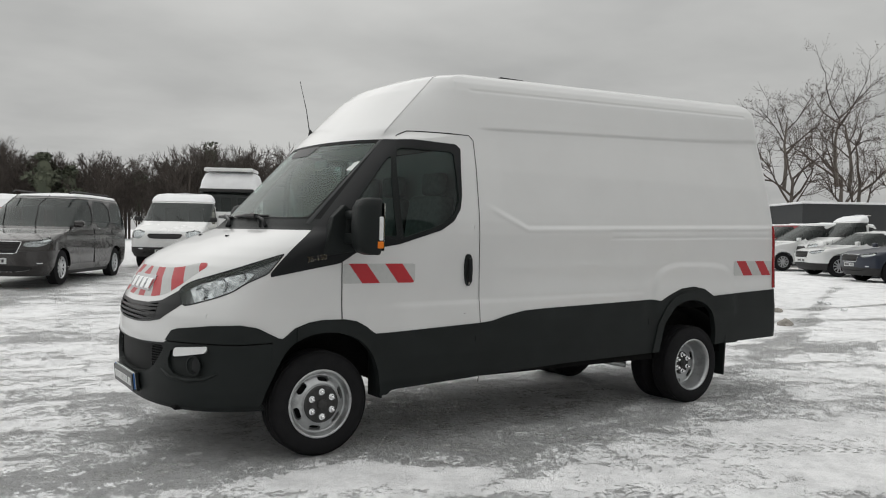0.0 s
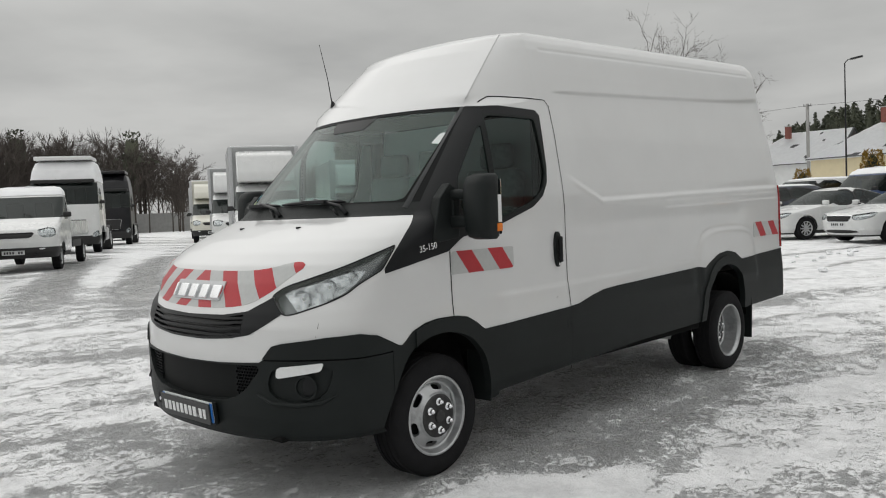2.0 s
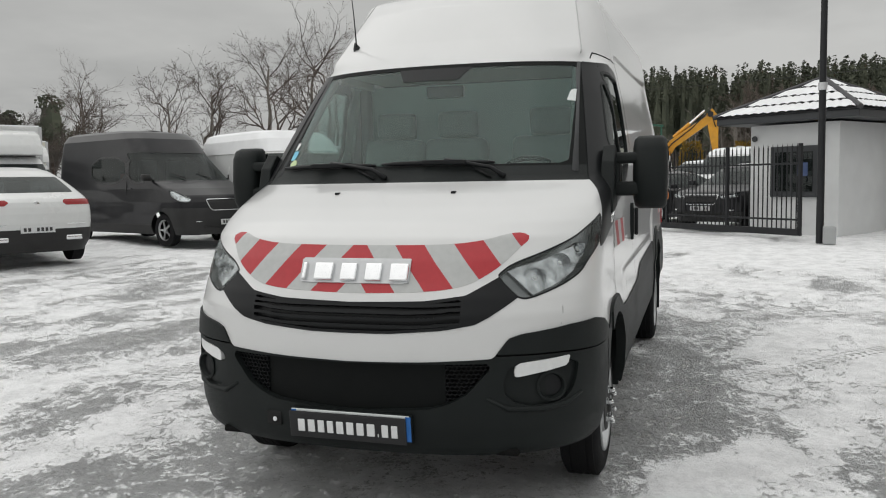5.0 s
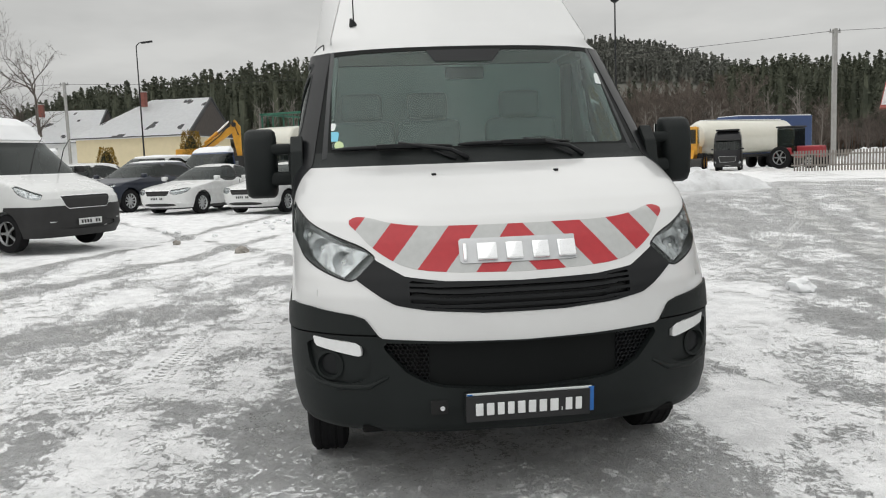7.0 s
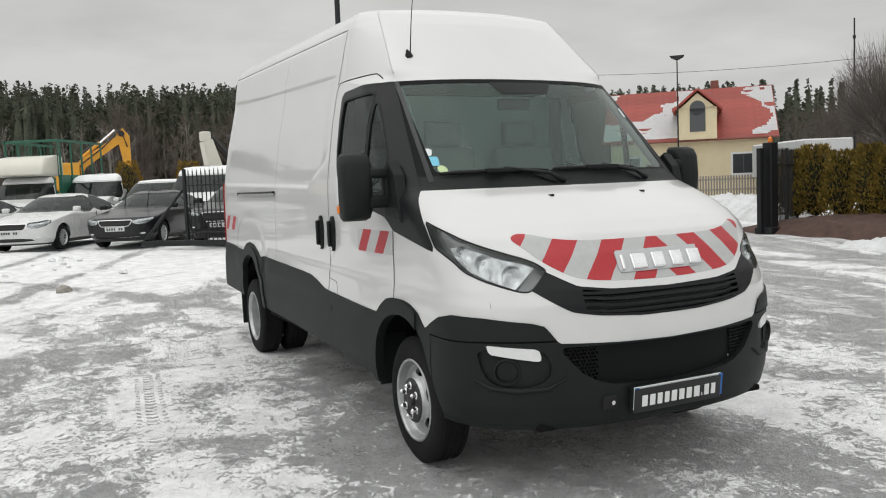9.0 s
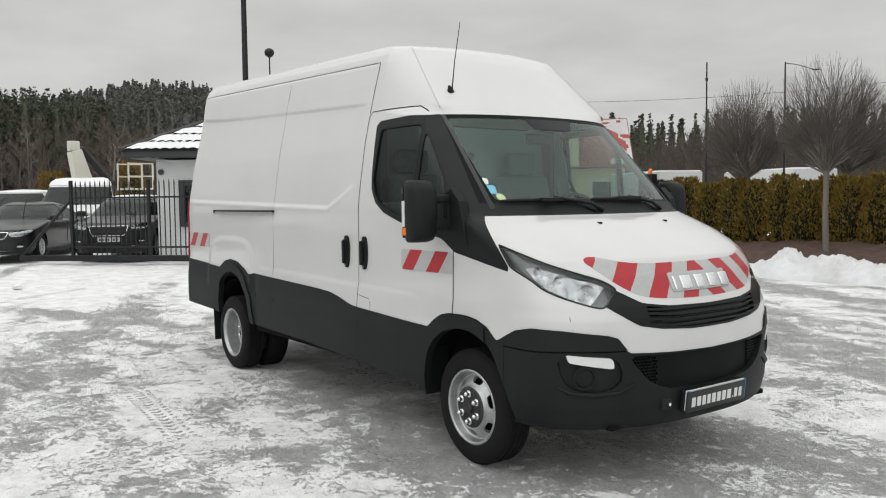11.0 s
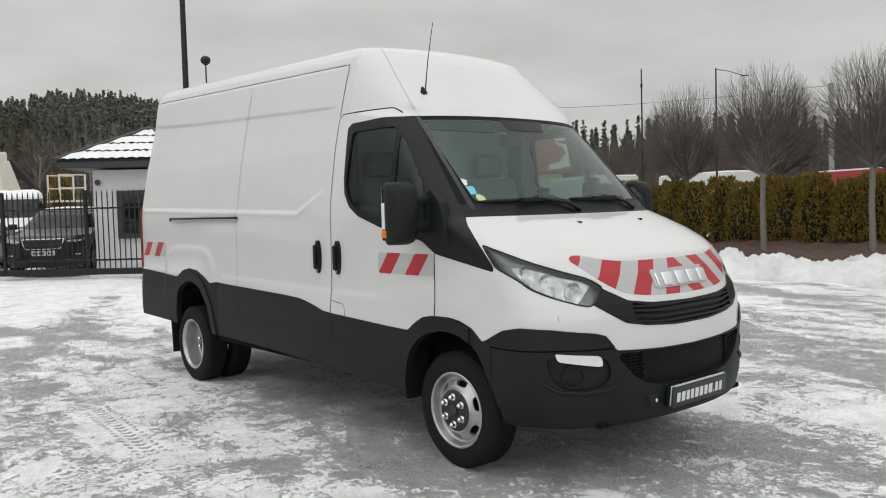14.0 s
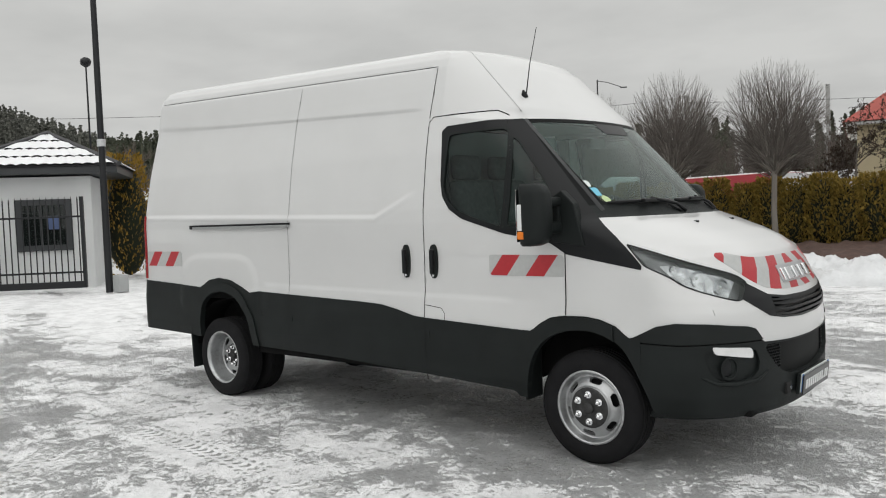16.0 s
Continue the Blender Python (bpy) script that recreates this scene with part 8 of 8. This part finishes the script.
BED = .35
pt = None
for i, (x, y, s, k) in enumerate(((5.7, -13.3, 41, 1.0), (3.5, -13.6, 43, 1.0), (8.7, -14.9, 41, 1.0), (6.9, -16.4, 43, 1.0), (10.6, -17.4, 43, 1.08), (5.3, -19.6, 41, 1.12), (-1.5, -14.6, 43, 1.05), (1.2, -19.4, 43, 1.12), (-3.4, -19, 41, 1.12))):
    if s not in (pt or {}):
        pt = pt or {}
        t = thing("pruned_tree", pose(x, y, BED, 0, 0, 0), "bare street tree clipped to a round crown", "tree", "clipped trees behind the snow heap")
        T, C = pruned_tree(s)
        part("trunk", T.mesh("trunk"), PALE_BARK, t, smooth=True)
        part("crown", C.mesh("crown"), PRUNED, t)
        t.scale = (k, k, k)
        pt[s] = t
    else:
        copy_thing(pt[s], pose(x, y, BED, 0, 0, i * 67))


# thuja hedge
def thuja(seed, w, h, mat, n):
    rng = random.Random(seed)
    C = Tris()
    for _ in range(n):
        z = rng.random() ** .8 * h
        rad = w * (.52 - .28 * (z / h) ** 2.2) * (.90 + .2 * rng.random())
        a = rng.uniform(0, 2 * math.pi)
        rr = rad * (1 if rng.random() < .8 else rng.uniform(.5, 1))
        p = Vector((math.cos(a) * rr, math.sin(a) * rr * .85, z))
        out = Vector((math.cos(a), math.sin(a), 0))
        u = (out * rng.uniform(.3, 1.0) + Vector((0, 0, rng.uniform(.5, 1.2))) + rand_dir(rng) * .4).normalized() * rng.uniform(.06, .15)
        C.blade(p, u, rand_dir(rng) * rng.uniform(.014, .032))
    return C


protos = {}
def thuja_bush(x, y, z, seed, w, h, mat, label, group, n=1500, rz=0.0):
    key = (seed, mat.name)
    if key in protos:
        return copy_thing(protos[key], pose(x, y, z, 0, 0, rz))
    t = thing("thuja_bush", pose(x, y, z, 0, 0, rz), label, "bush", group)
    part("foliage", thuja(seed, w, h, mat, n).mesh("foliage"), mat, t)
    # a lumpy solid core, much darker than the sprays, fills the bush
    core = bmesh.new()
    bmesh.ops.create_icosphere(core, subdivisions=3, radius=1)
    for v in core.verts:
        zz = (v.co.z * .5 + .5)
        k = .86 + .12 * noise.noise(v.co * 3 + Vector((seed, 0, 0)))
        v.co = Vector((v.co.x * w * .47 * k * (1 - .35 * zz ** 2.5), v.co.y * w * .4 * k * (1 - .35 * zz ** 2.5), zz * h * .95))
    part("core", core, MATS["thuja_core"], t, "dark solid core behind the sprays", smooth=True)
    protos[key] = t
    return t


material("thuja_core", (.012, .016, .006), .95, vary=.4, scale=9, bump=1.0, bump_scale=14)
rng = random.Random(11)
for i in range(34):
    f = i / 33
    x, y = 10.9 - 19.5 * f, -14.5 - 1.6 * f - 1.0 * math.sin(f * 3)
    thuja_bush(x + rng.uniform(-.1, .1), y + rng.uniform(-.12, .12), BED - .05, (1, 2, 3, 4)[i % 4], .98, (1.62, 1.72, 1.55, 1.68)[i % 4], THUJA, "dense brownish-green thuja of the hedge", "thuja hedge", 3000, i * 47)
for x, y, s, h in ((17.9, -6.3, 21, 3.2), (20.6, -5.6, 22, 2.7), (33.5, -6.4, 21, 3.2), (32.6, -3.0, 22, 3.0), (35.6, -.8, 23, 2.9), (38, 8, 21, 3), (47, 14.5, 22, 3), (24.5, -9.0, 23, 2.6)):
    thuja_bush(x, y, gz(x, y), s, 1.5, h, THUJA_Y, "golden brown thuja bush", "golden thujas", 2600, s * 9)
for x, y in ((1.5, -17.6), (-1.5, -18)):
    thuja_bush(x, y, BED, 24, .7, 2.3, THUJA_Y, "narrow golden thuja bush behind the hedge", "golden thujas", 1400)


# planting bed with brown mulch, and heaps of cleared snow in front of it
SOIL = material("brown_mulch", (.080, .046, .036), .95, vary=.35, scale=5, bump=1.0, bump_scale=25)
def mound(name, x0, x1, front, back, height, mat, label, category, kind="", nx=120, ny=26, rough=.5, seed=0, power=.6):
    bm = bmesh.new()
    V = {}
    for i in range(nx + 1):
        for j in range(ny + 1):
            fx, fy = i / nx, j / ny
            x = x0 + (x1 - x0) * fx
            ya, yb = front(x), back(x)
            y = ya + (yb - ya) * fy
            e = (max(0, math.sin(math.pi * fy)) ** power) * min(1, fx * 12, (1 - fx) * 12) ** .5
            n = noise.fractal(Vector((x * 1.1 + seed, y * 1.1, seed)), .9, 2.2, 5)
            n2 = abs(noise.noise(Vector((x * 2.7, y * 2.7, seed + 3)))) + .7 * abs(noise.noise(Vector((x * 6.3, y * 6.3, seed)))) + .45 * abs(noise.noise(Vector((x * 13, y * 13, seed + 7))))
            V[i, j] = bm.verts.new((x, y, gz(x, y) - .03 + e * height * max(.1, 1 + rough * n) + e * .20 * n2))
    for i in range(nx):
        for j in range(ny):
            bm.faces.new((V[i, j], V[i + 1, j], V[i + 1, j + 1], V[i, j + 1]))
    o = part(name, bm, mat, smooth=True)
    return tagged(o, label, category, kind=kind)


mound("planting_bed", -12, 11.2, lambda x: -11.6 - .06 * x, lambda x: -22, .36, SOIL, "raised planting bed with brown mulch", "ground", "structure", 90, 30, .12, 5, .22)
DIRTY_SNOW = material("heaped_snow", (.66, .67, .68), .8, vary=.12, scale=2.5, bump=.9, bump_scale=11, dirt=.75, dirt_color=(.27, .26, .25))
mound("snow_bank", -9, 6.6, lambda x: -9.6 - .12 * x, lambda x: -11.9 - .06 * x, .27, DIRTY_SNOW, "heap of cleared lumpy snow along the planting bed", "snow", "", 320, 46, .75, 9)
mound("snow_bank", 11.5, 20, lambda x: -14.2 - .55 * (x - 11), lambda x: -16.4 - .6 * (x - 11), .42, DIRTY_SNOW, "heap of cleared snow beyond the gate", "snow", "", 90, 24, .7, 13)
mound("snow_bank", 22.0, 31.0, lambda x: -9.6 - .2 * (x - 22), lambda x: -14 - .2 * (x - 22), .5, DIRTY_SNOW, "low bank of snow beside the entrance", "snow", "", 60, 20, .5, 15)
mound("snow_bank", 46, 58, lambda x: -36 - .3 * (x - 46), lambda x: -39 - .3 * (x - 46), 1.0, DIRTY_SNOW, "heap of snow at the roadside", "snow", "", 50, 16, .4, 17)
# loose lumps of ice
LUMP = material("dirty_ice_lump", (.30, .28, .25), .7, vary=.3, scale=9, bump=.6, bump_scale=30)
def lump(x, y, s, mat, seed, label):
    bm = bmesh.new()
    bmesh.ops.create_icosphere(bm, subdivisions=3, radius=1)
    for v in bm.verts:
        v.co *= 1 + .45 * noise.noise(v.co * 1.6 + Vector((seed, 0, 0)))
        v.co = Vector((v.co.x * s, v.co.y * s * .8, max(v.co.z, -.4) * s * .6))
    o = part("ice_lump", bm, mat, smooth=50)
    o.location = (x, y, gz(x, y) + s * .22)
    tagged(o, label, "ice lump")


lump(10.05, 2.45, .13, LUMP, 1, "brown lump of ice lying on the snow")
lump(3.6, -3.9, .16, SNOW, 2, "white lump of snow beside a wheel track")
lump(12.5, 1.4, .10, SNOW, 3, "small lump of snow")
lump(12.0, 3.9, .09, LUMP, 4, "small brown lump of ice")
for i in range(14):
    a = rng.uniform(0, 6.28)
    lump(12.6 + 4.6 * rng.random(), 1.6 + 3.2 * rng.random() - .0, .05 + .05 * rng.random(), SNOW, 20 + i, "small lump of snow")


# ---- far woods ----
def hill_h(x, y):
    """Wooded hill to the east of the yard, and rising ground under the woods."""
    h = 47 * np.exp(-(((x - 390) / 150) ** 2 + ((y + 112) / 82) ** 2))
    h = h + 3 * np.exp(-(((x - 260) / 120) ** 2 + ((y - 10) / 110) ** 2))
    return h + .15


def hill_mesh():
    xs, ys = np.linspace(95, 760, 46), np.linspace(-420, 300, 46)
    X, Y = np.meshgrid(xs, ys)
    e = np.minimum.reduce([(X - 95) / 60, (760 - X) / 60, (Y + 420) / 60, (300 - Y) / 60])
    Z = hill_h(X, Y) * smooth01(e) - .4 * (1 - smooth01(e))
    i = np.arange(X.size).reshape(X.shape)
    F = np.stack([i[:-1, :-1], i[:-1, 1:], i[1:, 1:], i[1:, :-1]], -1).reshape(-1, 4)
    me = bpy.data.meshes.new("hill")
    me.from_pydata(np.stack([X, Y, Z], -1).reshape(-1, 3).tolist(), [], F.tolist())
    # floor colour raised towards the hazed needles, so gaps don't show dark
    return tagged(part("hill", me, material("forest_floor", (.105, .105, .090), .95, vary=.3, scale=.1), smooth=True), "low wooded hill behind the yard", "hill", kind="structure")


hill_mesh()


def wood(name, label, places, mat_leaf, mat_trunk, clumps, size, kind, seed):
    """Many conifers as one mass: trunks and ragged clumps of needles."""
    r = np.random.default_rng(seed)
    LV, LF, TV, TF = [], [], [], []
    for x, y, z, h in places:
        lo = h * {"pine": r.uniform(.10, .40), "scots": r.uniform(.30, .5), "spruce": .06}[kind]
        n = clumps
        t = r.random(n) ** (.8 if kind == "pine" else .75)
        zz = lo + (h - lo) * t
        prof = np.maximum(1 - t, 0) ** .55 * (.75 + .25 * np.sin(t * 9 + x)) + .05 if kind == "pine" else (1 - t) ** .8 * 1.05 + .04
        if kind == "scots":
            prof = np.sin(np.pi * (.15 + .80 * t)) ** .7 * (.7 + .5 * np.sin(t * 11 + x * 3))
        rad = h * {"pine": .110, "spruce": .120, "scots": .19}[kind] * prof * np.sqrt(r.random(n)) * r.uniform(.75, 1.25)
        a = r.uniform(0, 2 * np.pi, n)
        c = np.stack([x + rad * np.cos(a), y + rad * np.sin(a), z + zz], -1)
        s = size * r.uniform(.6, 1.3, (n, 1))
        u = r.normal(size=(n, 3)); u[:, 2] *= .55; u /= np.linalg.norm(u, axis=1, keepdims=True)
        w = np.cross(u, r.normal(size=(n, 3))); w /= np.linalg.norm(w, axis=1, keepdims=True)
        q = np.stack([c - u * s * .8, c - w * s * .45 + u * s * .1, c + u * s, c + w * s * .55 - u * s * .15], 1)
        LV.append(q.reshape(-1, 3))
        # a ragged heart of needles, so that the crown is not seen through
        rings = 5
        hz = np.linspace(lo, h * .9, rings)
        ht = (hz - lo) / (h - lo)
        hp = np.sin(np.pi * (.15 + .80 * ht)) ** .7 if kind == "scots" else np.maximum(1 - ht, 0) ** .65
        ga = np.linspace(0, 2 * np.pi, 7)[:-1] + r.uniform(0, 1)
        hr = h * {"pine": .085, "spruce": .095, "scots": .14}[kind] * .74 * hp[:, None] * r.uniform(.65, 1.1, (rings, 6)) + .02
        ring = np.stack([x + hr * np.cos(ga), y + hr * np.sin(ga), z + hz[:, None] + r.uniform(-.03, .03, (rings, 6)) * h], -1)
        nx_ = np.roll(ring, -1, 1)
        LV.append(np.stack([ring[:-1], nx_[:-1], nx_[1:], ring[1:]], 2).reshape(-1, 3))
        b = .012 * h
        for dz, k in ((-.5, 1), (h * .92, .3)):
            TV.append(np.array([[x + b * k * np.cos(p), y + b * k * np.sin(p), z + dz] for p in (0, 2.1, 4.2)]))
        o = (len(TV) - 2) * 3
        TF += [(o, o + 1, o + 4, o + 3), (o + 1, o + 2, o + 5, o + 4), (o + 2, o, o + 3, o + 5)]
    V = np.concatenate(LV)
    me = bpy.data.meshes.new(name)
    me.from_pydata(V.tolist(), [], np.arange(len(V)).reshape(-1, 4).tolist())
    t = thing(name, pose(0, 0, 0), label, "woods", kind="stuff")
    tagged(part("needles", me, mat_leaf, t), kind="stuff")
    me = bpy.data.meshes.new(name + "_trunks")
    me.from_pydata(np.concatenate(TV).tolist(), [], TF)
    tagged(part("trunks", me, mat_trunk, t), kind="stuff")


SKYLINE_AZ = (-100, -53, -40, -35, -30, -26, -22, -17, -13.5, -11, 0, 5, 7.2, 9.8, 12.6, 15.4, 17.7, 20.2, 27, 38, 42.7, 44.2, 46, 49, 51.5, 54, 60.5, 61.4, 62.3, 64, 67, 71, 73.8, 75.2, 77, 80, 83, 85, 95)
SKYLINE_EL = (5.2, 5.9, 6.0, 5.8, 6.0, 5.7, 5.6, 5.7, 6.3, 7.2, 7.2, 7.2, 6.8, 6.4, 6.2, 5.7, 5.2, 4.6, 3.2, 4.4, 4.9, 5.6, 5.3, 5.5, 5.1, 3.2, 3.0, 3.3, 4.8, 5.5, 6.3, 5.9, 6.0, 5.2, 5.0, 5.2, 4.9, 5.7, 5.5)


def scatter(az0, az1, d0, d1, n, h0, h1, seed, hill=True):
    """Places and heights of trees in a sector; heights given as shares below 2 follow the skyline."""
    r = np.random.default_rng(seed)
    out = []
    for _ in range(n):
        az, d = r.uniform(az0, az1), d0 + (d1 - d0) * r.random() ** 1.2
        a = math.radians(az)
        x, y = d * math.cos(a), d * math.sin(a)
        z, h = float(hill_h(x, y)) if hill else .2, r.uniform(h0, h1)
        if h0 < 2:
            h = max(5, (math.tan(math.radians(float(np.interp(az, SKYLINE_AZ, SKYLINE_EL)))) * (d + 4) + 1.4 - z) * h)
        out.append((x, y, z, h))
    return out


wood("pine_wood", "dark pine wood along the edge of the fields", scatter(-46, -27, 125, 165, 300, .70, 1.02, 1) + scatter(-27, -11, 140, 175, 70, .6, .88, 13) + scatter(-13, 21, 125, 165, 540, .74, 1.03, 14), HAZED_PINE, PINE_BARK, 260, .27, "pine", 2)
wood("spruce_wood", "dark spruce wood on the slope", scatter(-46, -26, 150, 230, 170, .80, .98, 3) + scatter(-12, 21, 150, 230, 280, .80, .98, 15), HAZED_PINE, PINE_BARK, 170, .42, "spruce", 4)
wood("hill_wood", "wooded hill far behind the yard", scatter(-36, -4, 290, 470, 2200, 6.5, 11, 5), HAZED_HILL, HAZED_HILL, 60, .75, "spruce", 6)
wood("pine_wood", "pine wood beyond the houses", scatter(-100, -45, 95, 150, 420, .62, 1.0, 7, False), HAZED_PINE, PINE_BARK, 230, .34, "spruce", 8)
wood("scots_pines", "scattered tall dark pines beyond the yard", scatter(64, 92, 86, 100, 5, .8, 1.02, 31, False), HAZED_PINE, PINE_BARK, 340, .26, "scots", 32)
wood("conifer_clump", "clump of dark conifers", scatter(44, 52, 88, 104, 7, .85, 1.05, 9, False) + scatter(81.5, 83.5, 80, 84, 3, .8, .98, 10, False), HAZED_PINE, PINE_BARK, 620, .30, "scots", 11)


def winter_tree(seed, spread=1.0, limbs=14, subs=6, twigs=9, low=.24):
    """A leafless tree ten metres high: trunk and limbs as tubes, the twigs of the crown as narrow strips."""
    rng = random.Random(seed)
    T = Tris()
    h = 10.0
    top = Vector((rng.uniform(-.4, .4), rng.uniform(-.4, .4), h * .82))
    mid = Vector((rng.uniform(-.2, .2), rng.uniform(-.2, .2), h * .42))
    T.tube([(0, 0, -.4), mid, top], [.15, .10, .035], 4)
    for i in range(limbs):
        t = low + (.97 - low) * (i + rng.random()) / limbs
        p = Vector((0, 0, 0)).lerp(mid, t * 2) if t < .5 else mid.lerp(top, t * 2 - 1)
        a, e = i * 2.4 + rng.uniform(-.5, .5), rng.uniform(.55, 1.15)
        d = Vector((math.cos(a) * math.cos(e), math.sin(a) * math.cos(e), math.sin(e)))
        ln = min(h * (.40 - .22 * t) * spread * rng.uniform(.8, 1.15), (h - p.z) / max(d.z, .2) * .72)
        q = p + d * ln
        T.tube([p, q], [.055 * (1.2 - t), .02], 3)
        for j in range(subs):
            st = p.lerp(q, rng.uniform(.3, 1))
            d2 = (d + rand_dir(rng) * .65 + Vector((0, 0, .15))).normalized()
            l2 = ln * rng.uniform(.35, .6)
            e2 = st + d2 * l2
            T.strip([st, e2], d2.cross(rand_dir(rng)).normalized(), [.018, .012])
            for k in range(twigs):
                s3 = st.lerp(e2, rng.uniform(.2, 1))
                d3 = (d2 + rand_dir(rng) * .75 + Vector((0, 0, .12))).normalized()
                T.strip([s3, s3 + d3 * l2 * rng.uniform(.35, .75)], d3.cross(rand_dir(rng)).normalized(), [.019, .011])
    return np.array(T.v), T.f


def bare_wood(name, label, places, mat, seeds, **shape):
    """Leafless trees far off, as one mass."""
    protos_ = [winter_tree(k, **shape) for k in seeds]
    VV, FF, o = [], [], 0
    r = np.random.default_rng(len(places))
    for x, y, z, h in places:
        V, F = protos_[r.integers(len(protos_))]
        a, k = r.uniform(0, 6.28), h / 10
        c, s = math.cos(a), math.sin(a)
        g = k * r.uniform(.75, 1.1)
        VV.append(np.stack([(V[:, 0] * c - V[:, 1] * s) * g + x, (V[:, 0] * s + V[:, 1] * c) * g + y, V[:, 2] * k + z], -1))
        FF.append(np.array(F) + o); o += len(V)
    me = bpy.data.meshes.new(name)
    me.from_pydata(np.concatenate(VV).tolist(), [], np.concatenate(FF).tolist())
    tagged(part(name, me, mat), label, "woods", kind="stuff")


ALDER = island_material("alder_twigs", (.048, .041, .037), (.105, .090, .080))
bare_wood("alder_wood", "bare alder wood beyond the yard", scatter(62, 93, 82, 112, 250, .62, 1.02, 21, False) + scatter(40, 53, 90, 115, 46, .6, 1.0, 22, False) + scatter(53, 62, 95, 125, 24, .6, 1.0, 29, False), ALDER, (51, 52, 53, 54, 55))
bare_wood("birch_edge", "bare pale birches at the edge of the pine wood", scatter(-34, 6, 112, 124, 46, .55, .85, 23, False), BIRCH, (61, 62, 63), spread=.5, limbs=11, subs=3, twigs=3, low=.5)
BROWN_TWIG = island_material("brown_bare_branches", (.085, .070, .060), (.185, .155, .132))
bare_wood("bare_wood", "bare brown trees in front of the wooded hill", scatter(-29, -3, 116, 150, 210, .58, .95, 26, False) + scatter(-46, -29, 116, 126, 60, .35, .62, 27, False) + scatter(-3, 20, 112, 124, 60, .3, .5, 28, False), BROWN_TWIG, (81, 82, 83), spread=.75)
bare_wood("brush_edge", "bare brown brush at the edge of the wood", scatter(-42, 12, 106, 122, 110, 3.5, 6, 24, False) + scatter(-96, -50, 60, 88, 110, .55, .85, 25, False), TWIG, (71, 72, 73), spread=1.2, low=.1, limbs=11)
